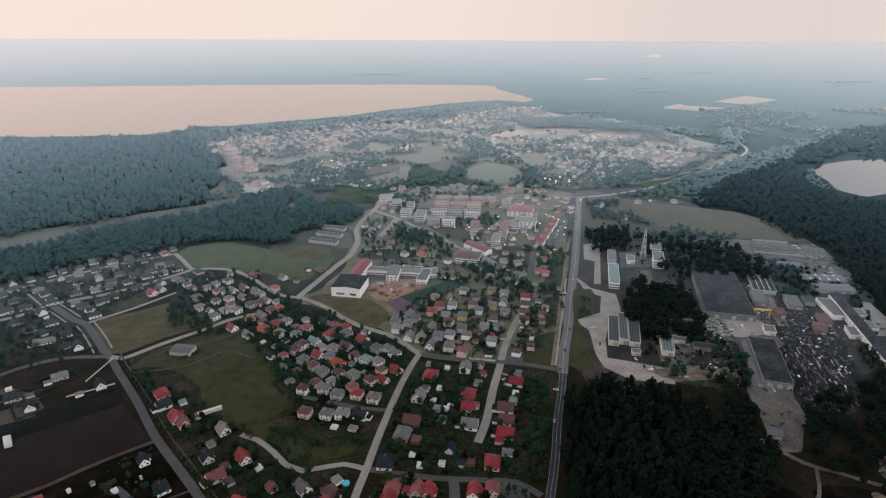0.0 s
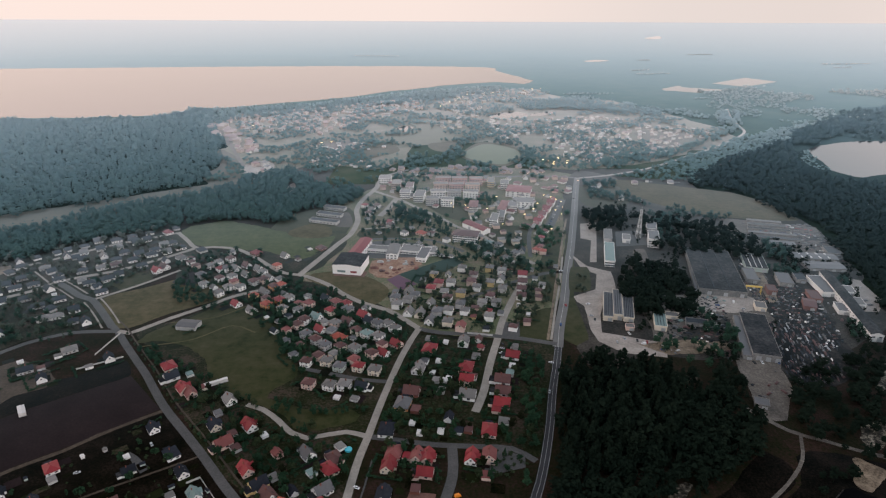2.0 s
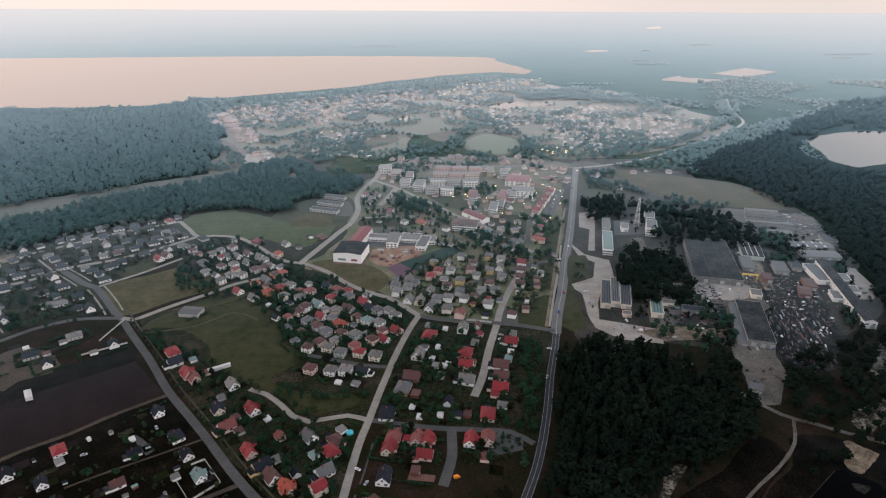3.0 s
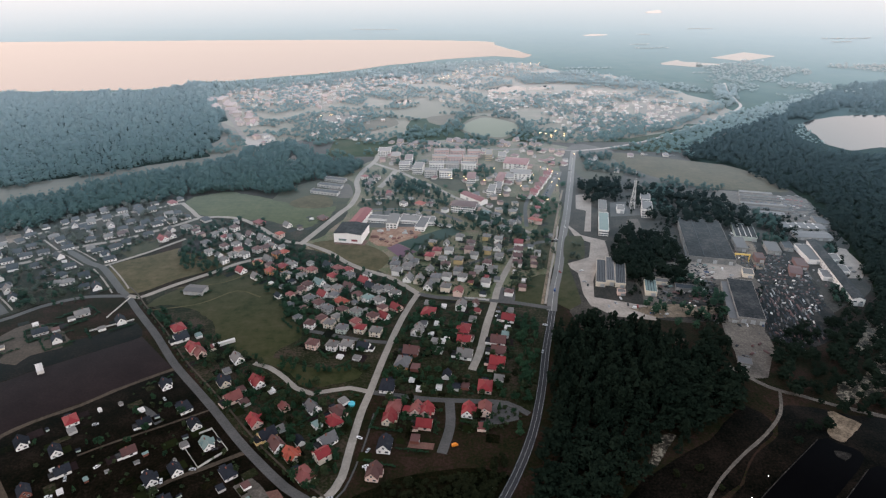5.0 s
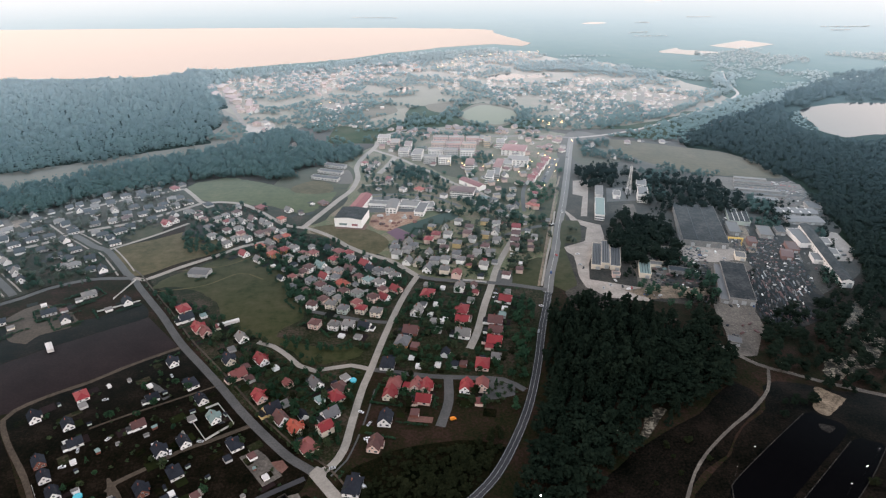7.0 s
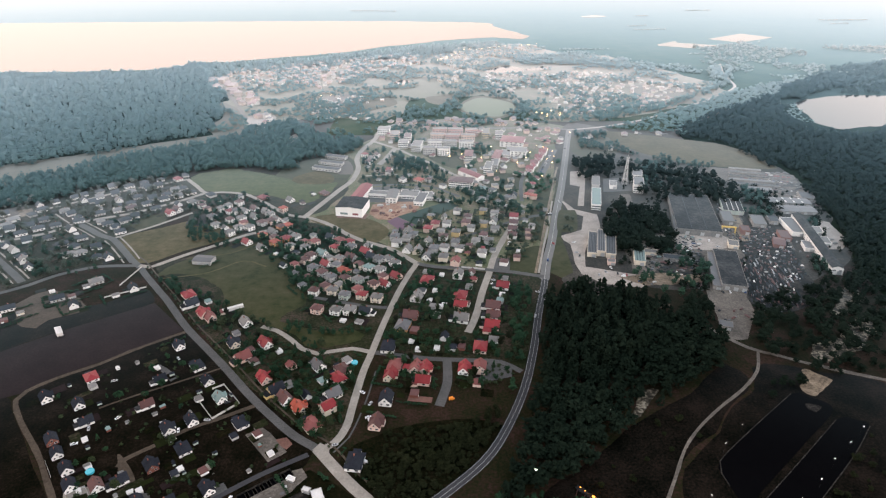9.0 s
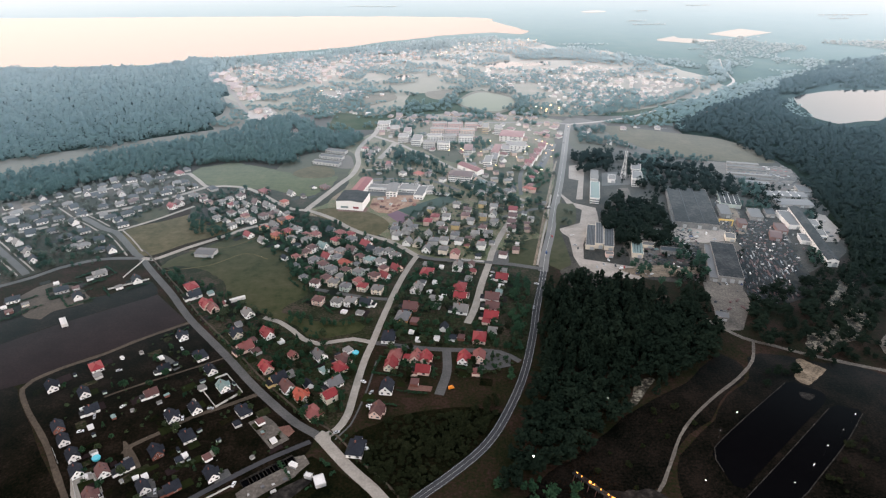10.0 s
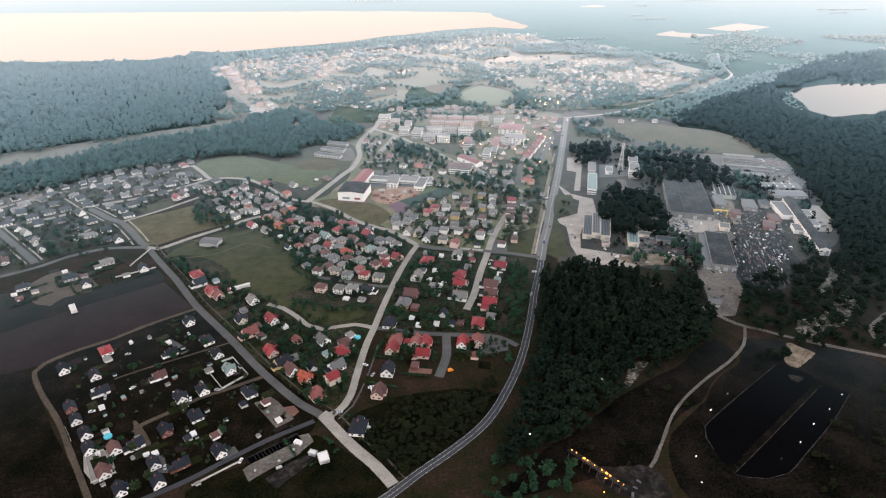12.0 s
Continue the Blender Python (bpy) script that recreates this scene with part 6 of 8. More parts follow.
hall(210.2, 711.6, 9.6, 34.1, -12.5, 6, ROOFS["l"], WALLS["e"], "grey workshop with flat roof", "flat", "workshop", doors=2, category="workshop")
hall(359.8, 634.1, 23.0, 40.5, -15.4, 4.5, sheet_dark, WALLS["t"], "green workshop with dark roof lights", "flat", "workshop", bands=3, band_half=0.3, doors=2, category="workshop")
hall(438.3, 652.0, 49.6, 17.9, -6.0, 3.5, ROOFS["g"], WALLS["f"], "long low pale depot", "gable", "depot", bands=4, doors=4, category="depot", rise=1)
hall(435.5, 625.7, 41.8, 18.7, -4.4, 3.5, ROOFS["g"], WALLS["f"], "long low grey depot", "gable", "depot", doors=4, category="depot", rise=1)
hall(318.1, 529.9, 10.0, 13.7, -17.7, 4, ROOFS["l"], WALLS["c"], "small pale shed in the factory yard", "flat", "shed", doors=1, category="shed")
hall(369.7, 534.6, 11.4, 19.0, -22.2, 4, ROOFS["m"], WALLS["b"], "small brick shed in the scrap yard", "gable", "shed", doors=1, category="shed")
hall(246.7, 375.2, 10.2, 9.0, -20.8, 3.5, ROOFS["g"], WALLS["f"], "low open shed at the gravel yard", "flat", "shed", doors=1, category="shed")
hall(-70.1, 195.2, 6.0, 7.6, 22.5, 2.2, ROOFS["w"], WALLS["e"], "shed with bright white roof by the yard", "flat", "shed", doors=1, category="shed")
hall(-77.5, 199.2, 4.4, 3.0, -18.6, 2.0, ROOFS["w"], WALLS["e"], "small shed with white roof", "flat", "shed", doors=1, category="shed")
hall(-88.6, 207.8, 4.5, 2.7, -25.8, 1.8, ROOFS["w"], WALLS["w"], "cream container shed in the yard", "flat", "shed", doors=1, category="shed")

for k in range(5):
    x, y = 402 + 3.5 * k, 712 + 15 * k
    hall(x + 20, y - 2, 62 - 5 * k, 6, -14, 2.6, (ROOFS["k"], ROOFS["g"], sheet_dark)[k % 3], WALLS["f"], "long row of low garages with dark roofs", "flat", "garage_row", doors=0, category="garages")
for x, y, length, depth, height, roof, wall, label in (
        (316, 590, 9, 40, 4.0, "m", "b", "narrow rusty shed beside the factory hall"), (340, 600, 12, 30, 4.5, "g", "f", "grey workshop between the halls"),
        (372, 590, 14, 26, 4.5, "g", "f", "pale workshop in the factory yard"), (384, 552, 11, 20, 4.0, "m", "b", "brick workshop in the scrap yard"),
        (346, 565, 9, 14, 5.0, "m", "b", "sooty brick boiler house"), (238, 543, 26, 9, 3.2, "g", "f", "low row of yard sheds"),
        (222, 512, 16, 8, 3.0, "l", "c", "low pale shed by the trees"), (243, 498, 20, 9, 3.4, "k", "f", "dark shed beside the storage ground"),
        (420, 690, 30, 12, 4.0, "g", "f", "grey depot with flat roof"),
        (470, 668, 16, 22, 4.0, "k", "f", "dark depot at the wood's edge"), (232, 705, 9, 18, 5.0, "l", "w", "pale office behind the car park"),
        (392, 596, 10, 20, 4.0, "k", "f", "dark shed beside the long hall"), (428, 566, 10, 16, 3.5, "l", "w", "pale shed on the storage yard")):
    hall(x, y, length, depth, -13, height, ROOFS[roof], WALLS[wall], label, "flat", "shed", doors=1, category="shed")

# lattice mast
MAST_X, MAST_Y, MAST_H = 249.9, 714.7, 38.0
mast = new("radio_mast")
mast.matrix_basis = pose(MAST_X, MAST_Y, 0)
foot, tip = 2.6, 0.7
for sx in (-1, 1):
    for sy in (-1, 1):
        part("leg", Shape().tube((sx * foot, sy * foot, -0.2), (sx * tip, sy * tip, MAST_H), 0.28, 0.18).mesh("leg", frame_white), mast)
for k in range(9):
    z0, z1 = MAST_H * k / 9, MAST_H * (k + 1) / 9
    w0, w1 = foot + (tip - foot) * k / 9, foot + (tip - foot) * (k + 1) / 9
    for (ax, ay), (bx, by) in (((-1, -1), (1, -1)), ((1, -1), (1, 1)), ((1, 1), (-1, 1)), ((-1, 1), (-1, -1))):
        tone = frame_white if k % 2 else ROOFS["l"]
        part("brace", Shape().tube((ax * w0, ay * w0, z0), (bx * w1, by * w1, z1), 0.14, 0.14, 4).mesh("brace", tone), mast)
        part("strut", Shape().tube((ax * w1, ay * w1, z1), (bx * w1, by * w1, z1), 0.16, 0.16, 4).mesh("strut", tone), mast)
part("antenna", Shape().tube((0, 0, MAST_H - 0.5), (0, 0, MAST_H + 4), 0.2, 0.12).box(-1.6, -0.3, MAST_H - 2, -1.0, 0.3, MAST_H).box(1.0, -0.3, MAST_H - 2, 1.6, 0.3, MAST_H).mesh("antenna", frame_white), mast)
tagged(mast, "tall pale steel lattice radio mast", "mast")

# yellow gantry crane
cx, cy, length, depth, yaw = 326.5, 562.9, 16.0, 8.4, -10.9
crane = new("gantry_crane")
crane.matrix_basis = pose(cx, cy, 0, 0, 0, yaw)
part("beam", Shape().box(-length / 2, -0.9, 7, length / 2, 0.9, 8.4).mesh("beam", yellow_paint), crane)
for u in (-0.45, 0.45):
    for v in (-1.8, 1.8):
        part("leg", Shape().tube((u * length, v, 0), (u * length, v * 0.4, 7.1), 0.35, 0.3).mesh("leg", yellow_paint), crane)
part("hoist", Shape().box(-1.2, -1.2, 6, 1.2, 1.2, 7).mesh("hoist", steel), crane)
tagged(crane, "yellow steel gantry crane over the yard", "crane")

# ---- trees ----


def tuft(rs, c, r):
    """The lit upper half of a small bunch of leaves, for trees far off."""
    base = np.array([(1.1, 0, -0.35), (-0.55, 0.95, -0.35), (-0.55, -0.95, -0.35), (0, 0, 0.5)], float)
    v = base * (r * rs.uniform(0.75, 1.25, (4, 1))) + rs.uniform(-0.2, 0.2, (4, 3)) * r
    return v + c, [(3, 0, 1), (3, 1, 2), (3, 2, 0)]


def clump(rs, c, r):
    """A small uneven bunch of leaves."""
    base = np.array([(1, 0, 0), (-1, 0, 0), (0, 1, 0), (0, -1, 0), (0, 0, 1), (0, 0, -1)], float)
    v = base * (r * rs.uniform(0.6, 1.3, (6, 1))) + rs.uniform(-0.25, 0.25, (6, 3)) * r
    f = [(4, 0, 2), (4, 2, 1), (4, 1, 3), (4, 3, 0), (5, 2, 0), (5, 1, 2), (5, 3, 1), (5, 0, 3)]
    return v + c, f


def crown_arrays(form, count, seed, fine=False, grow=1.0):
    """Corners and triangles of a crown 1 m high and about 1 m wide, made of bunches with gaps between them."""
    rs = np.random.RandomState(seed)
    vs, fs = [], []
    lobes = rs.uniform(-0.22, 0.22, (5, 3)) + np.array((0, 0, 0.62))
    for i in range(count):
        if form == "broad":
            d = rs.normal(size=3)
            d /= np.linalg.norm(d)
            c = lobes[i % 5] + d * np.array((0.3, 0.3, 0.26)) * rs.uniform(0.5, 1.05)
            c[2] = max(c[2], 0.24)
            r = rs.uniform(0.07, 0.14)
        elif form == "column":
            z = rs.uniform(0.1, 1.0)
            w = 0.17 * math.sin(math.pi * min(0.95, 0.12 + 0.85 * z)) ** 0.6
            ang = rs.uniform(0, 2 * math.pi)
            c = np.array((math.cos(ang) * w, math.sin(ang) * w, z)) * rs.uniform(0.8, 1.08)
            r = rs.uniform(0.045, 0.08)
        else:
            z = rs.uniform(0.1, 1.0) ** 1.2
            w = 0.27 * (1.02 - z)
            ang = rs.uniform(0, 2 * math.pi)
            c = np.array((math.cos(ang) * w, math.sin(ang) * w, z))
            r = rs.uniform(0.05, 0.09)
        v, f = (tuft if fine else clump)(rs, c, r * (1.25 * grow if fine else (70 / max(count, 30)) ** 0.33))
        fs += [tuple(k + len(v) * i for k in t) for t in f]
        vs.append(v)
    return np.concatenate(vs), np.array(fs)


def array_mesh(name, v, f, mat):
    me = bpy.data.meshes.new(name)
    me.vertices.add(len(v))
    me.vertices.foreach_set("co", np.asarray(v, np.float32).ravel())
    me.loops.add(3 * len(f))
    me.loops.foreach_set("vertex_index", np.asarray(f, np.int32).ravel())
    me.polygons.add(len(f))
    me.polygons.foreach_set("loop_start", np.arange(0, 3 * len(f), 3, dtype=np.int32))
    me.polygons.foreach_set("use_smooth", np.ones(len(f), bool))
    me.update(calc_edges=True)
    me.materials.append(mat)
    return me


CROWN_FAR = {form: [crown_arrays(form, n, 80 + k, True) for k in range(4)] for form, n in (("broad", 34), ("column", 30), ("cone", 28))}
CROWN_TINY = {form: [crown_arrays(form, n, 20 + k, True, 1.5) for k in range(4)] for form, n in (("broad", 15), ("column", 14), ("cone", 13))}
CROWN_LOW = {form: [crown_arrays(form, n, 40 + k, True) for k in range(4)] for form, n in (("broad", 60), ("column", 64), ("cone", 50))}


def wood(name, q, heights, mat, label, seed, form="broad", widths=0.85, category="wood", mixed=0.0, far=False, tiny=False):
    """Many trees or bushes as one mass: every crown its own bunches, with a stem below."""
    rs = np.random.RandomState(seed)
    if not len(q):
        return
    vs, fs, o = [], [], 0
    stem = np.array([(0.02, 0, 0), (-0.012, 0.018, 0), (-0.012, -0.018, 0), (0, 0, 0.6)])
    stem_f = np.array([(0, 1, 3), (1, 2, 3), (2, 0, 3)])
    forms = [form, "cone" if form == "broad" else "broad"]
    for x, y in q:
        v, f = (CROWN_TINY if tiny else CROWN_FAR if far else CROWN_LOW)[forms[int(rs.rand() < mixed)]][rs.randint(4)]
        h = rs.uniform(*heights)
        a = rs.uniform(0, 6.28)
        c, s = math.cos(a), math.sin(a)
        w = h * widths * rs.uniform(0.85, 1.2)
        for vv, ff in ((v, f), (stem, stem_f)):
            p = np.stack([(vv[:, 0] * c - vv[:, 1] * s) * w + x, (vv[:, 0] * s + vv[:, 1] * c) * w + y, vv[:, 2] * h - 0.1], 1)
            vs.append(p)
            fs.append(ff + o)
            o += len(vv)
    ob = new(name, array_mesh(name, np.concatenate(vs), np.concatenate(fs), mat))
    return tagged(ob, label, category, kind="stuff")


CROWN_HIGH = [array_mesh("crown", *crown_arrays("broad", 80, 60 + k), (leaf_mid, leaf_dark, leaf_dark, leaf_olive)[k]) for k in range(4)]
CROWN_HIGH += [array_mesh("crown", *crown_arrays("column", 70, 70), leaf_dark), array_mesh("crown", *crown_arrays("cone", 70, 71), leaf_dark)]
s = Shape().tube((0, 0, -0.02), (0, 0, 0.35), 0.028, 0.02).tube((0, 0, 0.33), (0.05, 0.02, 0.7), 0.02, 0.006, 5)
for k in range(4):
    a = k * 1.7
    s.tube((0, 0, 0.28 + 0.04 * k), (0.22 * math.cos(a), 0.22 * math.sin(a), 0.52 + 0.05 * k), 0.012, 0.004, 4)
TRUNK = s.mesh("trunk", bark)
TREE_WORD = ["green garden tree with open crown", "dark green garden tree with dense crown", "dark leafy tree beside houses", "olive green tree with loose crown", "slim dark columnar garden tree", "dark conifer with pointed crown"]
TREE_PROTO = {}


def tree(x, y, h, k, group):
    m = pose(x, y, 0, 0, 0, (x * 37 + y * 17) % 360) @ Matrix.Diagonal((h * 0.9, h * 0.9, h, 1))
    if k in TREE_PROTO:
        ob = copy_thing(TREE_PROTO[k], m)
        ob.matrix_basis = m
    else:
        ob = TREE_PROTO[k] = new("tree")
        part("trunk", TRUNK, ob)
        part("crown", CROWN_HIGH[k], ob)
        tagged(ob, TREE_WORD[k], "tree")
        ob.matrix_basis = m
    return tagged(ob, group=group)


GARDENS = {
    "estate": [(-286, 293), (-214, 355), (-87, 221), (-147, 170), (-194, 158)],
    "triangle": [(-238, 443), (-148, 382), (-61, 330), (-62, 261), (-79, 240), (-156, 322)],
    "lane": [(-46, 373), (-25, 468), (72, 457), (87, 445), (70, 323), (47, 294), (-35, 293)],
    "rows": [(-67, 382), (-121, 412), (-178, 506), (-214, 548), (-115, 572), (-20, 481), (-44, 412)],
    "hill": [(-313, 649), (-247, 669), (-155, 593), (-114, 564), (-181, 519), (-235, 533), (-287, 595)],
    "behind": [(-53, 535), (-10, 615), (118, 635), (111, 536), (74, 481), (-8, 487)],
}
GARDENS["town"] = [(-104, 713), (-122, 866), (-67, 852), (20, 737), (97, 715), (113, 653), (88, 625), (4, 643)]
GARDENS["new"] = [(-560, 610), (-379, 744), (-306, 669), (-359, 532), (-323, 479), (-394, 442), (-428, 410)]
RS = np.random.RandomState(5)
near_places = np.concatenate([scatter(GARDENS[k], sp, 20 + i, kp, house_gap=-1.5) for i, (k, sp, kp) in enumerate((("estate", 9, 0.16), ("triangle", 7, 0.75), ("lane", 7, 0.6), ("rows", 6.5, 0.6)))])
near_places = near_places[np.argsort(near_places[:, 1])]
for i, (x, y) in enumerate(near_places[:300]):
    k = int(RS.choice(6, p=(0.3, 0.25, 0.2, 0.1, 0.03, 0.12)))
    tree(x, y, RS.uniform(4.0, 8.5), k, "garden trees among the houses")
wood("garden_trees", near_places[300:], (4, 9), leaf_dark, "dark garden trees between close houses", 31, mixed=0.15, category="trees")
for i, key in enumerate(("hill", "behind", "town", "new")):
    wood("garden_trees", scatter(GARDENS[key], 7.5, 50 + i, (0.6, 0.6, 0.6, 0.42)[i], house_gap=-1.5), (4, 9), leaf_mid if i % 2 else leaf_dark, "green garden trees between houses", 32 + i, mixed=0.15, category="trees")
for i, key in enumerate(("estate", "triangle", "lane", "rows", "hill", "behind")):
    wood("garden_shrubs", scatter(GARDENS[key], 4.5, 80 + i, (0.12, 0.55, 0.5, 0.45, 0.35, 0.35)[i], house_gap=-2), (1.2, 3.2), leaf_dark if i % 2 else leaf_mid, "dark hedges and shrubs in the gardens", 90 + i, widths=1.3, category="shrubs", far=True)

RSH = np.random.RandomState(515)
hedge = []
for hx, hy, _ in HOUSES:
    if hy > 600 or hx > 120 or (hy < 335 and hx < -100):
        continue
    turn = radians(NW if hx < -75 and hy < 440 else ROW_EAST if hx > -52 else MID) + RSH.uniform(-0.05, 0.05)
    c, s = math.cos(turn), math.sin(turn)
    for u0, v0, u1, v1 in ((-10, -11, -10, 11), (-10, 11, 10, 11), (10, -11, 10, 11)):
        if RSH.rand() < 0.45:
            for t in np.arange(0, 1, 0.075):
                u, v = u0 + (u1 - u0) * t + RSH.uniform(-0.3, 0.3), v0 + (v1 - v0) * t + RSH.uniform(-0.3, 0.3)
                hedge.append((hx + c * u - s * v, hy + s * u + c * v))
hedge = np.array(hedge)
for line, half in ROADS:
    near = (line.min(0) - 12 < hedge).all(1) & (line.max(0) + 12 > hedge).all(1)
    if near.any():
        d = np.sqrt(((hedge[near][:, None] - line[None]) ** 2).sum(-1)).min(1)
        hedge = np.delete(hedge, np.where(near)[0][d < half + 4.5], 0)
spots_of_houses = np.array([h[:2] for h in HOUSES])
hedge = np.array([p for p in hedge if ((spots_of_houses - p) ** 2).sum(1).min() > 40])
wood("garden_hedges", hedge, (1.3, 2.4), leaf_dark, "dark clipped hedges between garden plots", 516, widths=1.25, category="hedges", tiny=True)

# woods
wood("forest", scatter([(-1107, 1348), (-1008, 1391), (-844, 1409), (-691, 1422), (-621, 1473), (-605, 1531), (-549, 1533), (-532, 1383), (-505, 1316), (-451, 1224), (-421, 1180), (-434, 1131), (-391, 1049), (-395, 999), (-390, 965), (-375, 928), (-447, 879), (-530, 812), (-611, 766), (-690, 715), (-900, 1000)], 7.5, 1, ragged=26), (9, 14), leaf_dark, "dense dark forest beside the lake", 101, widths=0.85, mixed=0.25, far=True)
wood("forest_belt", scatter([(-604, 679), (-573, 706), (-521, 746), (-473, 810), (-416, 846), (-375, 876), (-328, 916), (-318, 968), (-267, 1026), (-207, 957), (-172, 899), (-133, 920), (-116, 880), (-144, 827), (-182, 821), (-205, 797), (-208, 761), (-237, 750), (-276, 775), (-312, 755), (-348, 739), (-370, 730), (-414, 716), (-448, 656), (-487, 628), (-515, 615), (-548, 598)], 6.5, 2, ragged=16), (8, 14), leaf_dark, "dark belt of wood behind the new houses", 102, widths=0.85, mixed=0.1, far=True)
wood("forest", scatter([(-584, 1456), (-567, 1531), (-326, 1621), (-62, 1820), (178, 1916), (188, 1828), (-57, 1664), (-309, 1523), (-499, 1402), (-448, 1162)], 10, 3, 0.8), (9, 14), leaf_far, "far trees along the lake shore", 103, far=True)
wood("poplar_wood", scatter([(99, 413), (139, 422), (182, 414), (189, 383), (164, 329), (116, 299), (81, 298), (83, 346)], 6.5, 4), (13, 27), leaf_shaded, "dark wood of tall poplars by the main road", 104, form="column", widths=0.68, mixed=0.12)
wood("dark_wood", scatter([(192, 426), (209, 395), (226, 416), (244, 405), (234, 353), (228, 324), (163, 280), (122, 248), (83, 210), (56, 191), (35, 191), (60, 242), (79, 308), (119, 308), (168, 340)], 7.5, 5), (9, 17), leaf_shaded, "dark mixed wood beside the main road", 105, widths=0.85, mixed=0.2)
wood("roadside_bushes", scatter([(-32, 248), (4, 254), (44, 254), (57, 286), (62, 286), (43, 245), (22, 213), (-10, 182), (-18, 178), (-43, 200), (-47, 210)], 3.4, 6, 0.9), (1.2, 4.5), leaf_olive, "dark bushes beside the curving road", 106, widths=1.5, category="bushes")
wood("roadside_trees", scatter([(-6, 222), (4, 232), (30, 262), (44, 285), (52, 282), (38, 252), (14, 224), (2, 214)], 5.5, 66, 0.8), (4, 8), leaf_olive, "row of dark trees above the curving road", 166, widths=1.0, category="trees")
wood("roadside_bushes", scatter([(70, 440), (94, 435), (75, 347), (62, 286), (51, 286), (61, 347)], 7, 7, 0.8), (4, 9), leaf_dark, "dark orchard trees beside the road", 107, widths=1.0, category="trees")
wood("dark_wood", scatter([(191, 588), (221, 642), (265, 609), (262, 556), (250, 517), (208, 502), (188, 506), (182, 550)], 8, 8), (9, 16), leaf_shaded, "dark trees between the factory yards", 108)
wood("dark_wood", scatter([(303, 787), (373, 753), (395, 689), (366, 638), (292, 651), (251, 687), (271, 776), (244, 822), (198, 807), (188, 750), (205, 720), (253, 756)], 9, 9, 0.85), (8, 15), leaf_shaded, "dark trees behind the factory", 109)
wood("forest", scatter([(431, 1005), (488, 1048), (607, 1162), (713, 1273), (934, 1480), (980, 1380), (800, 1270), (690, 1180), (640, 1080), (650, 960), (720, 950), (830, 1000), (925, 1010), (738, 693), (521, 417), (415, 400), (419, 445), (425, 474), (454, 554), (478, 648), (498, 740), (487, 781), (474, 863), (442, 901), (401, 920)], 9, 10, ragged=22), (8, 12.5), leaf_shaded, "wide dark forest round the small lake", 110, widths=0.95, far=True)
wood("forest", scatter([(880, 1400), (1020, 1540), (1204, 1650), (1379, 1640), (1174, 1247), (934, 1255), (830, 1255)], 11, 11, 0.8, ragged=40), (7, 11), leaf_shaded, "far dark forest beyond the small lake", 111, widths=1.1, far=True)
wood("dark_wood", scatter([(233, 316), (256, 309), (297, 309), (260, 280), (239, 280)], 8, 12, 0.8), (5, 10), leaf_shaded, "dark bushes by the gravel track", 112, widths=1.0)
wood("dark_wood", scatter([(295, 416), (344, 438), (407, 462), (421, 396), (364, 309), (315, 309), (285, 320), (260, 336), (260, 358)], 8.5, 13, 0.75), (5, 12), leaf_shaded, "dark scrub wood behind the factory", 113, widths=1.0)
wood("dark_scrub", scatter([(250, 226), (355, 287), (266, 154), (176, 154), (212, 174)], 9, 14, 0.5), (2, 6), leaf_olive, "dark scrub beyond the basins", 114, widths=1.2, category="scrub")
wood("dark_scrub", scatter([(170, 273), (205, 287), (176, 243), (152, 216), (124, 182), (92, 196), (99, 210), (127, 237)], 9, 15, 0.35), (2, 6), leaf_olive, "olive bushes in rough grass", 115, widths=1.2, category="scrub")
wood("dark_scrub", scatter([(39, 196), (82, 201), (91, 174), (61, 154), (10, 153)], 8, 16, 0.7), (4, 9), leaf_dark, "dark bushes at the plant", 116, category="scrub")
OPEN = [
    [(-110, 1260), (-60, 1280), (0, 1230), (-20, 1170), (-57, 1180)], [(30, 1165), (76, 1212), (142, 1187), (148, 1118), (110, 1045), (50, 1085)],
    [(-153, 1146), (-112, 1193), (-73, 1178), (-84, 1118), (-140, 1097)], [(414, 1309), (513, 1330), (548, 1224), (486, 1159), (425, 1158)],
    [(-349, 1032), (-325, 1071), (-295, 1046), (-294, 973), (-317, 955)], [(-27, 847), (-5, 867), (46, 807), (33, 773), (4, 790)],
    [(-529, 1363), (-478, 1364), (-412, 1253), (-343, 1141), (-348, 1104), (-402, 1140)], [(-20, 930), (60, 930), (60, 880), (-20, 880)]]
TOWN_GREEN = [
    ([(-520, 1440), (-300, 1600), (-20, 1760), (-20, 1330), (-110, 1210), (-230, 1230), (-330, 1110), (-420, 1240)], 9.5, 0.85, -0.12),
    ([(-375, 930), (-390, 1050), (-330, 1110), (-230, 1230), (-110, 1210), (-90, 1110), (-70, 1030), (-120, 1000), (-250, 990), (-318, 968)], 8.5, 0.85, -0.14),
    ([(-20, 1330), (-20, 1760), (215, 1900), (400, 1760), (560, 1576), (700, 1530), (700, 1440), (570, 1240), (450, 1120), (236, 1004), (180, 1030), (150, 1240), (60, 1250)], 9.5, 0.85, -0.12),
    ([(-110, 1210), (60, 1250), (150, 1240), (213, 1000), (75, 1000), (-70, 1010), (-90, 1110)], 9.0, 0.8, -0.05),
    ([(-284, 943), (-250, 990), (-98, 1010), (-105, 881), (-183, 809), (-258, 835)], 9.0, 0.7, 0.02),
    ([(-85, 981), (75, 1000), (213, 985), (163, 716), (113, 653), (66, 715), (-69, 882)], 9.0, 0.75, 0.12)]
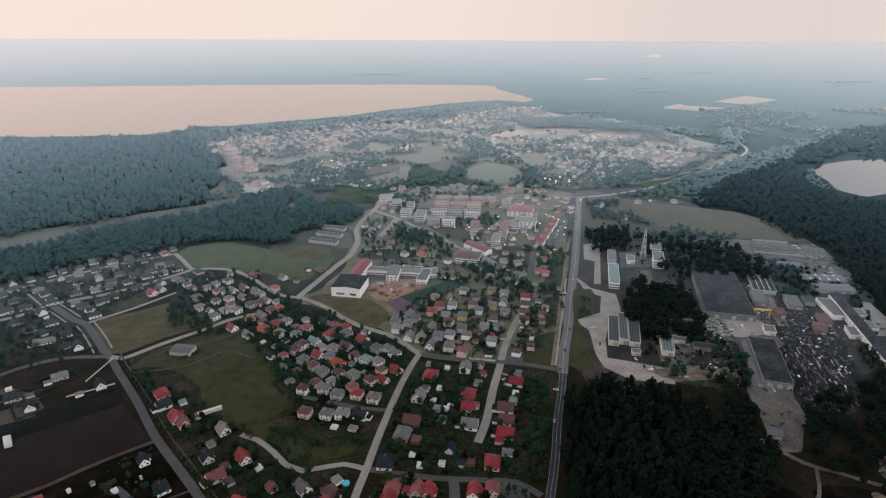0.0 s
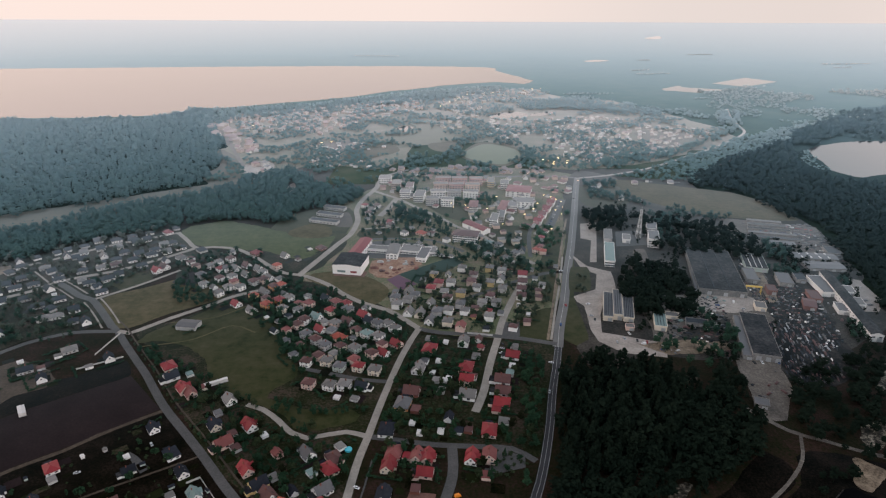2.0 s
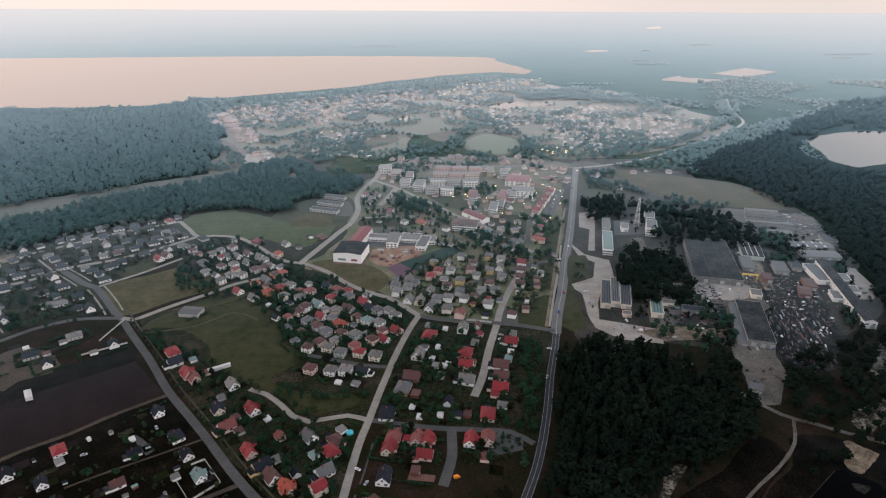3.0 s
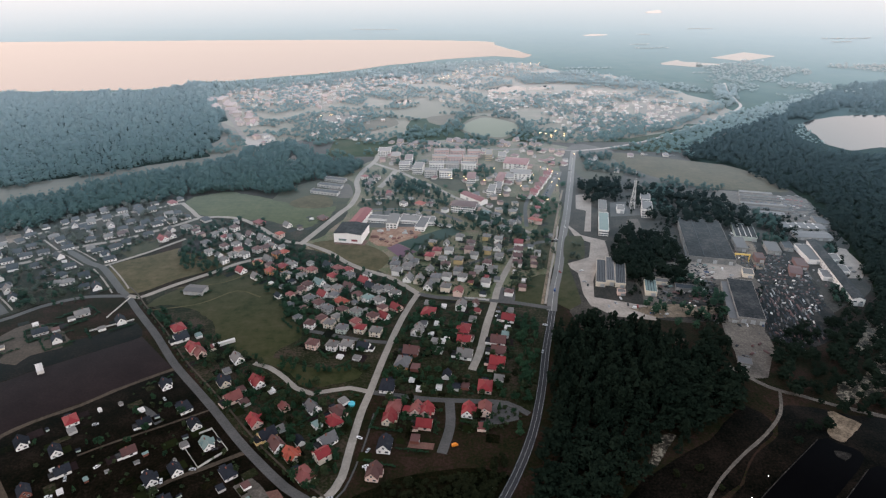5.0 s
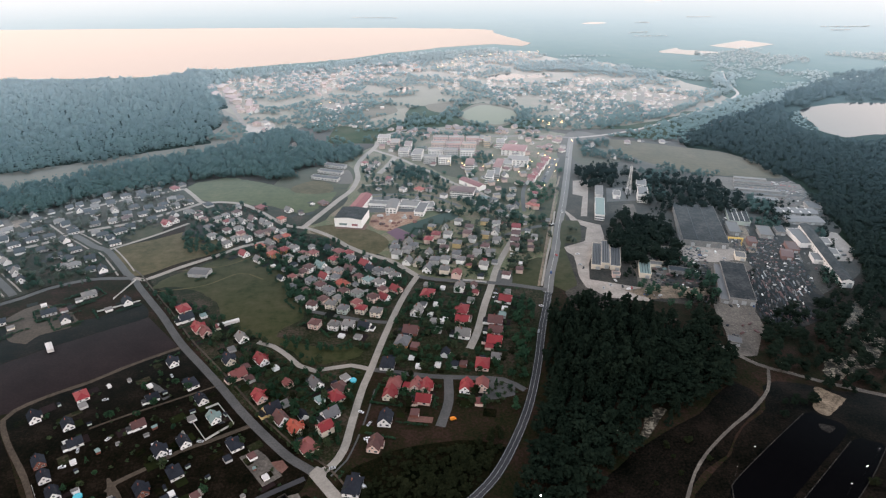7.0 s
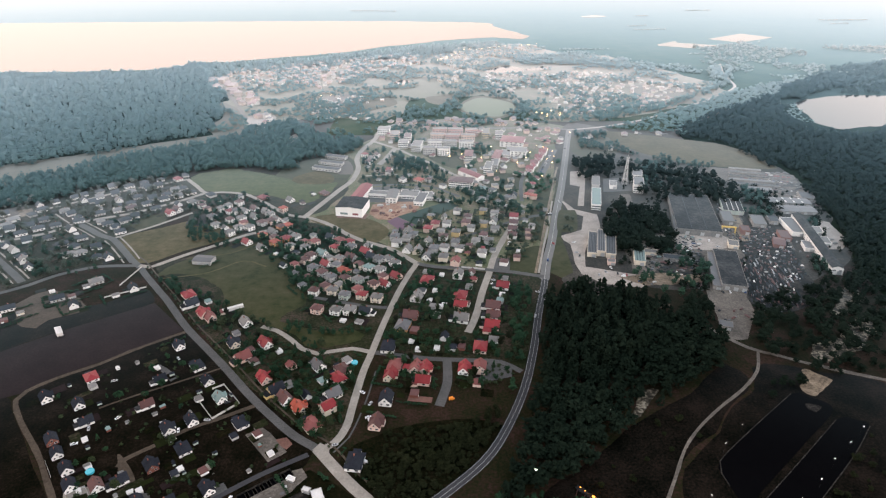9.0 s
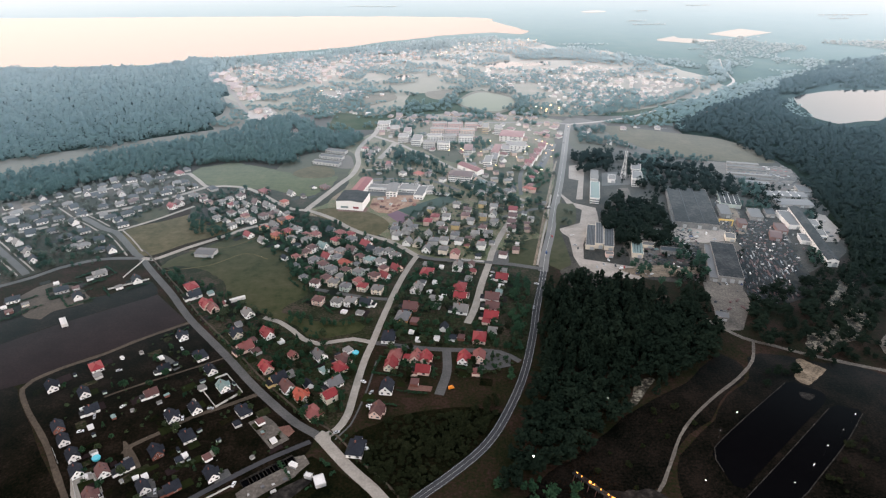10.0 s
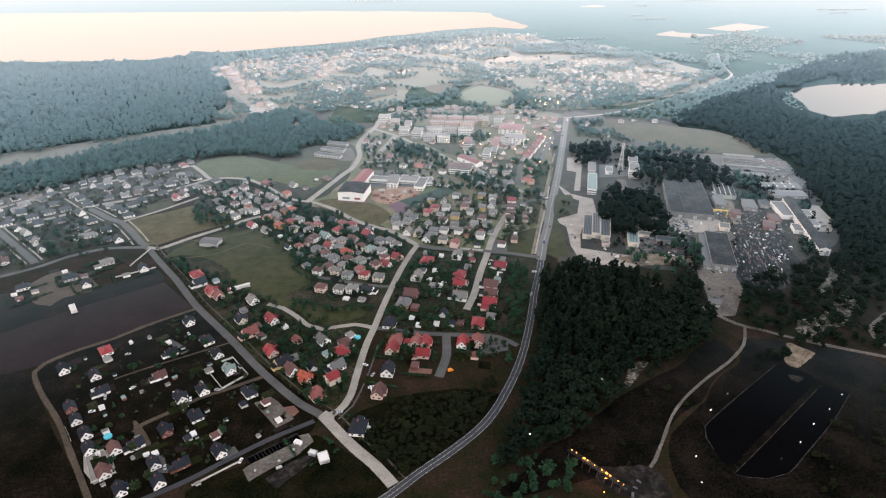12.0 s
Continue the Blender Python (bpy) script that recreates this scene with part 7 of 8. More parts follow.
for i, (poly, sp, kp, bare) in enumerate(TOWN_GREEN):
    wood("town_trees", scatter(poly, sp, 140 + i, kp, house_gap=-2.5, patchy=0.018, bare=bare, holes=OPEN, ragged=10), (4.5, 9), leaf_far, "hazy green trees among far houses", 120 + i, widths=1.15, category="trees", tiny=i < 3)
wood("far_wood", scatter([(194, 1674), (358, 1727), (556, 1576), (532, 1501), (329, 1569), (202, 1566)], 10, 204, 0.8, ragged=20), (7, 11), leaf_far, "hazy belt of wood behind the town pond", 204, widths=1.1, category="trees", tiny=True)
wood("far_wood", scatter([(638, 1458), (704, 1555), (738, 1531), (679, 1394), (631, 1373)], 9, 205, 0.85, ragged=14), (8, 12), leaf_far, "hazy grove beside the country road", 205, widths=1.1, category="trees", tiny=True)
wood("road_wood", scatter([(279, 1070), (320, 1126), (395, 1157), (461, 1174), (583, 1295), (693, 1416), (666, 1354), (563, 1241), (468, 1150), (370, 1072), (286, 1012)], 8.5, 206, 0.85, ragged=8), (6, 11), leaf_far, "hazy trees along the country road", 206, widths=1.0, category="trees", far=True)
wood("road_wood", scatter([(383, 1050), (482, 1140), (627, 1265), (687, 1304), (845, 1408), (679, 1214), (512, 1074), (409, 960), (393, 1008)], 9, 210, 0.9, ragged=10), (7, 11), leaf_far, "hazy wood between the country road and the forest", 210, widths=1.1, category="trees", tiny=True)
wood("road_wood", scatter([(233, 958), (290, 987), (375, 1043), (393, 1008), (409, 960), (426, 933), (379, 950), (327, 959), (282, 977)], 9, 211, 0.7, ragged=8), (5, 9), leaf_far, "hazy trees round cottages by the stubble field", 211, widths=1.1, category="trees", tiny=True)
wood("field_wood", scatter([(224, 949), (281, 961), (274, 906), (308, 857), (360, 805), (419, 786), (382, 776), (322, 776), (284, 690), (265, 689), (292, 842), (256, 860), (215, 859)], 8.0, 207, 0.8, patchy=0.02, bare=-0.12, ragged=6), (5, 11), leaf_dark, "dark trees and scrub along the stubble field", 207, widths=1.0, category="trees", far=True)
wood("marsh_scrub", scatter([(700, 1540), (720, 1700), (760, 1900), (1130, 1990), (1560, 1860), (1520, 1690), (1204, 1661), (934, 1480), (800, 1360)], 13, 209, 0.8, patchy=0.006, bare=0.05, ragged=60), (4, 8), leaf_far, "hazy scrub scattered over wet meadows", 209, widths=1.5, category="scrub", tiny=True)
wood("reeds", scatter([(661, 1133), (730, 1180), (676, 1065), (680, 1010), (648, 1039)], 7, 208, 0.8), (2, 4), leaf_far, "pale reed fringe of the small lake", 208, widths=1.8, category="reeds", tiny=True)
wood("meadow_trees", scatter([(-269, 449), (-249, 455), (-231, 427), (-238, 411), (-253, 422)], 7, 151, 0.9), (5, 9), leaf_dark, "dark trees at the corner of the meadow", 151, category="trees")
wood("meadow_trees", scatter([(-288, 590), (-244, 558), (-213, 528), (-228, 514), (-263, 528), (-286, 565)], 7, 152, 0.8), (5, 9), leaf_dark, "dark grove beside the hill houses", 152, category="trees")
wood("meadow_trees", scatter([(-162, 494), (-131, 468), (-94, 433), (-116, 433), (-120, 412), (-135, 445)], 6, 153, 0.8, house_gap=-2), (3, 7), leaf_dark, "dark hedge along the meadow", 153, category="trees")
wood("meadow_trees", scatter([(-130, 382), (-116, 377), (-85, 368), (-56, 373), (-54, 382), (-40, 364), (-60, 364), (-103, 359), (-124, 368)], 5, 154, 0.8, house_gap=-2), (3, 6), leaf_dark, "dark hedge below pale houses", 154, category="trees")
wood("meadow_trees", scatter([(-464, 519), (-382, 519), (-367, 467), (-421, 492), (-385, 449), (-366, 455), (-330, 473), (-348, 486), (-386, 492)], 7, 155, 0.8, house_gap=-2), (4, 8), leaf_dark, "dark trees between new houses", 155, category="trees")
wood("roadside_trees", scatter([(147, 700), (169, 757), (146, 639), (129, 585), (114, 538), (112, 569), (128, 611)], 8, 156, 0.7), (5, 10), leaf_mid, "green trees beside the wide road", 156, category="trees")
wood("town_trees", scatter([(-65, 824), (-4, 785), (-0, 748), (-29, 760), (-63, 784)], 7, 157, 0.9), (6, 11), leaf_dark, "dark grove in the town gardens", 157, category="trees")
wood("town_trees", scatter([(71, 688), (110, 638), (135, 639), (126, 599), (73, 611), (33, 657), (30, 688)], 8, 158, 0.75, house_gap=-1), (6, 10), leaf_dark, "dark trees around town houses", 158, category="trees")
wood("meadow_trees", scatter([(-227, 654), (-218, 675), (-204, 645), (-213, 626)], 7, 159, 0.9, house_gap=-2), (5, 8), leaf_dark, "dark trees round a red-roofed house", 159, category="trees")
wood("dark_wood", scatter([(485, 717), (520, 645), (420, 454), (393, 448), (437, 512), (467, 607), (467, 682)], 8, 161, 0.9), (8, 13), leaf_shaded, "dark wood edge beside the factory", 161, far=True)
wood("yard_trees", scatter([(223, 515), (238, 537), (260, 529), (271, 521), (268, 503), (239, 502)], 6.5, 220, 0.9, house_gap=-1), (5, 9), leaf_shaded, "dark hedge trees along the factory forecourt", 220, category="trees", far=True)
wood("yard_trees", scatter([(391, 655), (420, 708), (428, 698), (428, 637), (413, 609), (388, 612)], 6.5, 221, 0.9, house_gap=-1), (5, 9), leaf_shaded, "dark trees between low depots", 221, category="trees", far=True)
wood("yard_trees", scatter([(434, 593), (452, 620), (445, 587), (430, 545), (425, 547)], 6.5, 222, 0.9, house_gap=-1), (5, 9), leaf_shaded, "dark trees behind the long hall", 222, category="trees", far=True)
wood("yard_trees", scatter([(380, 491), (396, 514), (402, 498), (385, 456), (371, 445), (373, 470)], 6.5, 223, 0.9, house_gap=-1), (5, 9), leaf_shaded, "dark trees before the long hall", 223, category="trees", far=True)
wood("yard_trees", scatter([(231, 444), (251, 478), (263, 455), (247, 404), (223, 399)], 6.5, 225, 0.9, house_gap=-1), (5, 9), leaf_shaded, "dark trees on the old yard", 225, category="trees", far=True)
wood("yard_trees", scatter([(367, 424), (415, 479), (473, 545), (474, 517), (423, 445)], 6.5, 226, 0.9, house_gap=-1), (5, 9), leaf_shaded, "dark wood edge behind the factory", 226, category="trees", far=True)
wood("yard_trees", scatter([(401, 702), (428, 686), (404, 638), (383, 645)], 7, 162, 0.9), (6, 11), leaf_dark, "dark trees between depots", 162, category="trees")
wood("yard_trees", scatter([(431, 602), (445, 602), (429, 563), (420, 571)], 7, 163, 0.9, house_gap=-3), (5, 9), leaf_dark, "dark trees beside the long hall", 163, category="trees")
wood("yard_trees", scatter([(388, 504), (405, 509), (391, 472), (374, 472)], 7, 164, 0.9, house_gap=-3), (5, 9), leaf_dark, "dark trees beside the long hall", 164, category="trees")
wood("yard_trees", scatter([(368, 622), (404, 632), (402, 605), (366, 601)], 7, 165, 0.8), (5, 9), leaf_dark, "dark trees between workshops", 165, category="trees")
wood("yard_trees", scatter([(279, 504), (289, 504), (260, 436), (250, 436)], 7, 166, 0.9, house_gap=-3), (6, 11), leaf_dark, "dark trees beside the grey hall", 166, category="trees")
for i, poly in enumerate(([(202, 841), (294, 843), (276, 776), (284, 717), (305, 675), (286, 627), (213, 678), (225, 739), (194, 775)], [(191, 522), (257, 537), (282, 512), (272, 476), (216, 482), (183, 482)], [(410, 719), (491, 694), (487, 620), (440, 524), (381, 471), (397, 538), (383, 656)], [(330, 545), (352, 538), (334, 496), (310, 483)])):
    wood("yard_shrubs", scatter(poly, 6.5, 190 + i, 0.5, house_gap=1, patchy=0.03), (2.5, 7), leaf_shaded, "dark shrubs and young trees between yards", 190 + i, widths=1.1, category="shrubs", far=True)
# hedgerows far off, on the flat meadows
rs_far = np.random.RandomState(9)
rows = []
for k in range(14):
    y0 = 1700 + 1300 * (k / 14) ** 1.3
    x0 = rs_far.uniform(-0.2, 0.75) * y0
    ang = rs_far.uniform(-0.25, 0.25)
    n = int(rs_far.uniform(10, 40))
    u = np.arange(n) * 6.0
    rows.append(np.stack([x0 + u * math.cos(ang) + rs_far.uniform(-4, 4, n), y0 + u * math.sin(ang) + rs_far.uniform(-9, 9, n)], 1))
far_q = np.concatenate(rows)
far_q = far_q[~inside(far_q, [(-1598, 1348), (-1032, 1432), (-621, 1565), (-288, 1719), (287, 2035), (173, 2436), (-1631, 2332), (-2556, 2227)])]
for water in KEEP_OUT:
    far_q = far_q[~inside(far_q, water)]
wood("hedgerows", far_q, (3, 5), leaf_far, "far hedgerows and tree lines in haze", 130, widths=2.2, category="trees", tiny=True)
wood("street_trees", np.array([(p.x + 4.6, p.y + 3.4) for p in smooth_line(NW_LINE, 9)[4:-3]]), (2.5, 4.5), leaf_mid, "young street trees in the grass verge", 132, widths=0.7, category="trees")
wood("island_trees", scatter([(146, 602), (161, 606), (154, 560), (141, 556)], 9, 18, 0.7, clear=False), (5, 9), leaf_mid, "trees on the green traffic island", 133, category="trees")
wood("yard_trees", scatter([(190, 503), (262, 517), (271, 484), (256, 436), (221, 414), (195, 435)], 11, 19, 0.5), (5, 11), leaf_dark, "dark trees between the yards", 134, category="trees")

# ---- cars ----
CAR_PAINT = [material(f"car_{n}", [c, tuple(min(1, v * 1.15) for v in c)], rough=0.25, grain=0.5, patch=0.2) for n, c in (("white", (0.72, 0.72, 0.72)), ("silver", (0.4, 0.41, 0.42)), ("black", (0.02, 0.02, 0.022)), ("red", (0.35, 0.03, 0.03)), ("blue", (0.04, 0.08, 0.2)))]
CAR_WORD = ["white", "silver", "black", "red", "blue"]
CAR_PROTO = {}
WHEEL = Shape().tube((0, -0.1, 0), (0, 0.1, 0), 0.32, 0.32, 10).mesh("wheel", black_rubber)
CABIN = Shape().add([(-1.3, -0.72, 0.85), (0.95, -0.72, 0.85), (0.95, 0.72, 0.85), (-1.3, 0.72, 0.85), (-0.95, -0.6, 1.38), (0.35, -0.6, 1.38), (0.35, 0.6, 1.38), (-0.95, 0.6, 1.38)], [(3, 2, 1, 0), (0, 1, 5, 4), (1, 2, 6, 5), (2, 3, 7, 6), (3, 0, 4, 7), (4, 5, 6, 7)]).mesh("cabin", glass)


def car(x, y, yaw, k, van=False):
    m = pose(x, y, 0.12, 0, 0, yaw)
    key = (k, van)
    if key in CAR_PROTO:
        ob = copy_thing(CAR_PROTO[key], m)
        ob.matrix_basis = m
        return ob
    ob = CAR_PROTO[key] = new("van" if van else "car")
    hi = 0.4 if not van else 1.3
    s = Shape().add([(-2.15, -0.85, 0.25), (2.15, -0.85, 0.25), (2.15, 0.85, 0.25), (-2.15, 0.85, 0.25), (-2.1, -0.82, 0.9), (2.05, -0.8, 0.82), (2.05, 0.8, 0.82), (-2.1, 0.82, 0.9)], [(3, 2, 1, 0), (0, 1, 5, 4), (1, 2, 6, 5), (2, 3, 7, 6), (3, 0, 4, 7), (4, 5, 6, 7)])
    part("body", s.mesh("body", CAR_PAINT[k]), ob)
    part("cabin", CABIN, ob)
    part("roof_panel", (Shape().box(-0.93, -0.58, 1.38, 0.33, 0.58, 1.44) if not van else Shape().box(-2.1, -0.84, 0.88, 1.0, 0.84, 2.2)).mesh("roof_panel", CAR_PAINT[k]), ob)
    for u in (-1.35, 1.35):
        for v in (-0.8, 0.8):
            part("wheel", WHEEL, ob, pose(u, v, 0.32))
    tagged(ob, f"{CAR_WORD[k]} parked {'van' if van else 'car'} on the paving", "van" if van else "car", "parked vehicles")
    ob.matrix_basis = m
    return ob


CARS = [
    (-47, 263), (-46, 260), (-47, 277), (-181, 246), (-177, 244), (-173, 250),
    (-173, 241), (54, 454), (53, 447), (55, 461), (-56, 222), (-45, 222),
    (-66, 237), (31, 299), (34, 299), (-54, 289)]
for i, (x, y) in enumerate(CARS):
    car(x, y, (20, 110, 65, 150)[i % 4], (0, 0, 1, 0, 2)[i % 5], i % 5 == 1)
LOTS = [
    (148, 537), (167, 471), (178, 468), (182, 462), (186, 465), (196, 453),
    (174, 480), (159, 465), (234, 633), (239, 643), (229, 624), (228, 637),
    (222, 624), (146, 513), (148, 506), (134, 614), (125, 534), (113, 495),
    (94, 432), (86, 391), (197, 867), (151, 651), (254, 528), (278, 535),
    (297, 542), (301, 528), (268, 433), (275, 433), (285, 436), (289, 433)]
for i, (x, y) in enumerate(LOTS):
    car(x, y, (15, 100, 80, 165, 75)[i % 5], (0, 1, 2, 0, 3, 4)[i % 6], i % 7 == 3)
RSC = np.random.RandomState(77)
for (x0, y0), (x1, y1), n in ((*[
    (140, 747), (175, 855)], 14), (*[
    (422, 767), (490, 740)], 13), (*[
    (418, 739), (485, 721)], 12)):
    for k in range(n):
        t = (k + RSC.uniform(-0.2, 0.2)) / n
        car(x0 + (x1 - x0) * t, y0 + (y1 - y0) * t, RSC.choice((0, 90)) + 20, int(RSC.randint(5)))

# trailers, sheds, stacks
box_me = Shape().box(-6, -1.3, 0.9, 6, 1.3, 3.8).mesh("trailer_body", ROOFS["w"])
first = None
for x, y in [
    (-315, 362), (-313, 363)]:
    m = pose(x, y, 0, 0, 0, -53)
    if first is None:
        first = new("trailer")
        part("trailer_body", box_me, first)
        for u in (-4.5, -3.5, 4):
            for v in (-1.1, 1.1):
                part("wheel", WHEEL, first, pose(u, v, 0.4) @ Matrix.Diagonal((1.5, 1.5, 1.5, 1)))
        tagged(first, "white box trailer standing on a field", "trailer", "trailers")
        first.matrix_basis = m
    else:
        copy_thing(first, m)
bus = new("white_trailer", Shape().box(-9, -1.3, 0.3, 9, 1.3, 3.0).box(-9.1, -1.4, 3.0, 9.1, 1.4, 3.15).mesh("white_trailer", ROOFS["w"]))
bus.matrix_basis = pose(*[
    (-181, 400)][0], 0, 0, 0, 32)
tagged(bus, "long white box on the meadow's edge", "trailer")
RSK = np.random.RandomState(21)
STACK_ME = [Shape().box(-2, -1.2, 0, 2, 1.2, 1.6).box(-1.4, -1, 1.6, 1.2, 1, 2.3).mesh("stored_block", m) for m in (ROOFS["g"], ROOFS["m"], WALLS["e"], ROOFS["k"], WALLS["b"], ROOFS["t"])]
STACK_WORD = ["grey wooden pallet block", "rusty scrap block", "pale grey steel container", "black scrap block", "reddish brick block", "greenish panel block"]
STACK_NAME = ["pallet_block", "scrap_block", "yard_container", "scrap_block", "brick_block", "panel_block"]


def stacks(poly, spacing, seed, keep, picks, size=1.0):
    for x, y in scatter(poly, spacing, seed, keep):
        k = picks[RSK.randint(len(picks))]
        ob = new(STACK_NAME[k], STACK_ME[k])
        z = RSK.uniform(0.5, 1.1) * size * 0.8
        ob.matrix_basis = pose(x, y, 0.0, 0, 0, RSK.uniform(0, 180)) @ Matrix.Diagonal((z * RSK.uniform(0.5, 1.6), z, z * RSK.uniform(0.4, 1), 1))
        tagged(ob, STACK_WORD[k] + " on a dusty yard", STACK_NAME[k].replace("_", " "), "things stored in the yards")


stacks([(336, 530), (376, 496), (357, 459), (312, 447)], 9, 1, 0.5, (1, 3, 3, 0, 3, 2), 0.9)
stacks([(356, 568), (388, 545), (369, 483), (337, 503)], 8, 21, 0.6, (1, 0, 4, 2), 1.0)
stacks([(261, 549), (312, 549), (303, 523), (264, 520)], 10, 22, 0.4, (0, 2, 5, 2), 1.0)
stacks([(249, 414), (285, 424), (276, 384), (254, 361), (249, 384)], 8, 23, 0.4, (1, 0, 3), 1.0)
stacks([(200, 515), (286, 530), (269, 483), (194, 470)], 11, 2, 0.5, (0, 1, 2, 5), 1.3)
stacks([(241, 470), (265, 464), (249, 435), (228, 440)], 9, 3, 0.5, (0, 1), 1.3)
stacks([(256, 403), (271, 403), (257, 374), (247, 379)], 8, 4, 0.6, (1, 4), 1.2)
stacks([(361, 656), (376, 656), (343, 545), (330, 545)], 10, 5, 0.5, (1, 0, 5), 1.4)
stacks([(-87, 623), (-61, 646), (-25, 637), (-24, 619), (-57, 597)], 8, 6, 0.65, (4, 4, 1, 2), 1.5)
stacks([(-115, 183), (-85, 212), (-78, 209), (-103, 180)], 6, 7, 0.5, (0, 3, 2), 0.9)
stacks([(448, 585), (445, 538), (423, 527), (437, 577)], 10, 8, 0.4, (0, 2), 1.2)
stacks([(275, 294), (311, 305), (285, 281)], 9, 9, 0.4, (0, 2, 5), 1.2)
stacks([(109, 183), (137, 188), (134, 169), (110, 166)], 7, 10, 0.5, (0, 1, 3), 1.1)
stacks([(385, 777), (500, 742), (496, 720), (415, 712)], 13, 12, 0.35, (0, 2, 3), 1.2)
stacks([(262, 552), (300, 556), (296, 535), (262, 530)], 7, 41, 0.5, (0, 2, 3, 5), 1.0)
stacks([(330, 600), (352, 600), (344, 548), (326, 548)], 7, 42, 0.55, (1, 3, 0, 4), 1.2)
stacks([(368, 572), (398, 560), (388, 500), (366, 500)], 7, 43, 0.55, (1, 3, 0, 2), 1.1)
stacks([(395, 700), (470, 690), (450, 640), (396, 655)], 10, 44, 0.45, (0, 3, 2), 1.1)
stacks([(180, 462), (255, 462), (250, 448), (196, 447)], 7, 45, 0.5, (0, 2, 1), 0.9)

def clutter(name, poly, spacing, seed, yaw, label, long=3.0, tall=1.2):
    """Low heaps, beams and crates past counting, strewn over a yard in rough rows."""
    rs = np.random.RandomState(seed)
    verts, faces, slots = [], [], []
    for x, y in scatter(poly, spacing, seed, 0.75, house_gap=0.5):
        a, b, h = rs.uniform(0.4, 1) * long / 2, rs.uniform(0.25, 0.9), rs.uniform(0.2, 1) * tall
        turn = radians(yaw + rs.normal(0, 9))
        c, s, n = math.cos(turn), math.sin(turn), len(verts)
        for z, k in ((0.0, 1.0), (h, rs.uniform(0.45, 0.95))):
            for u, v in ((-a, -b), (a, -b), (a, b), (-a, b)):
                u, v = u * k + rs.uniform(-0.1, 0.1), v * k
                verts.append((x + u * c - v * s, y + u * s + v * c, z))
        faces += [(n + 4, n + 5, n + 6, n + 7)] + [(n + i, n + (i + 1) % 4, n + 4 + (i + 1) % 4, n + 4 + i) for i in range(4)]
        slots += [rs.choice(6, p=(0.42, 0.23, 0.14, 0.11, 0.07, 0.03))] * 5
    me = bpy.data.meshes.new(name)
    me.from_pydata(verts, [], faces)
    for m in (coal, ROOFS["k"], ROOFS["m"], ROOFS["g"], ROOFS["l"], WALLS["w"]):
        me.materials.append(m)
    me.polygons.foreach_set("material_index", slots)
    return tagged(new(name, me), label, "yard clutter", kind="stuff")


clutter("scrap_heap", [(315, 503), (337, 510), (343, 479), (343, 445), (335, 414), (306, 397), (286, 404), (294, 444)], 3.0, 301, -103, "black scrap and steel strewn in rows", 7.0, 1.4)
clutter("scrap_heap", [(348, 573), (381, 597), (384, 537), (366, 467), (343, 450), (333, 488), (323, 516)], 3.2, 302, -13, "rusty scrap and parts between brick workshops", 3.5, 1.8)
clutter("yard_clutter", [(225, 536), (286, 558), (280, 516), (258, 466), (227, 466), (208, 478)], 3.4, 303, -13, "crates, pallets and planks on the storage ground", 4.0, 1.3)
clutter("yard_clutter", [(419, 759), (498, 765), (482, 689), (475, 641), (446, 669), (425, 719)], 4.2, 304, -8, "pallets and materials stored in low rows", 9.0, 1.0)
clutter("yard_clutter", [(344, 649), (355, 649), (340, 573), (328, 530), (319, 536)], 3.6, 305, 75, "planks and steel leaning along the narrow yard", 5.0, 1.5)
# long steel stock on the scrap yard
bar_me = [Shape().box(-6, -0.5, 0, 6, 0.5, 0.9).box(-5, -0.35, 0.9, 4.5, 0.4, 1.3).mesh("steel_stock", m) for m in (ROOFS["k"], ROOFS["l"], ROOFS["m"], steel)]
for x, y in scatter([(329, 502), (370, 496), (354, 449), (316, 438), (313, 464)], 6.5, 31, 0.6):
    k = RSK.randint(4)
    ob = new("steel_stock", bar_me[(0, 0, 1, 2)[k] if RSK.rand() < 0.8 else 3])
    ob.matrix_basis = pose(x, y, 0.0, 0, 0, -100 + RSK.uniform(-4, 4)) @ Matrix.Diagonal((RSK.uniform(0.4, 1.2), RSK.uniform(0.6, 1.6), RSK.uniform(0.4, 1.2), 1))
    tagged(ob, "long stack of steel stock on blackened ground", "steel stock", "steel stock in the scrap yard")
# open bays of the building yard
for k in range(7):
    x0, y0, x1, y1 = -114, 195, -92, 212
    bay = new("storage_bay", Shape().box(-3.4, 2.6, 0, 3.4, 2.8, 1.6).box(-3.4, -2.6, 0, -3.2, 2.6, 1.4).box(3.2, -2.6, 0, 3.4, 2.6, 1.4).box(-3.1, -2.6, 0, 3.1, 2.6, 0.2, 1).mesh("storage_bay", trodden, coal))
    bay.matrix_basis = pose(x0 + (x1 - x0) * k / 6, y0 + (y1 - y0) * k / 6, 0, 0, 0, 38)
    tagged(bay, "open concrete storage bay with dark inside", "storage bay", "storage bays")
pool = new("swimming_pool", Shape().tube((0, 0, 0), (0, 0, 1.2), 2.6, 2.6, 20).mesh("swimming_pool", pool_mat))
pool.matrix_basis = pose(-214, 214, 0)
tagged(pool, "round turquoise garden pool", "pool")
pool = copy_thing(pool, pose(-64, 324, 0))


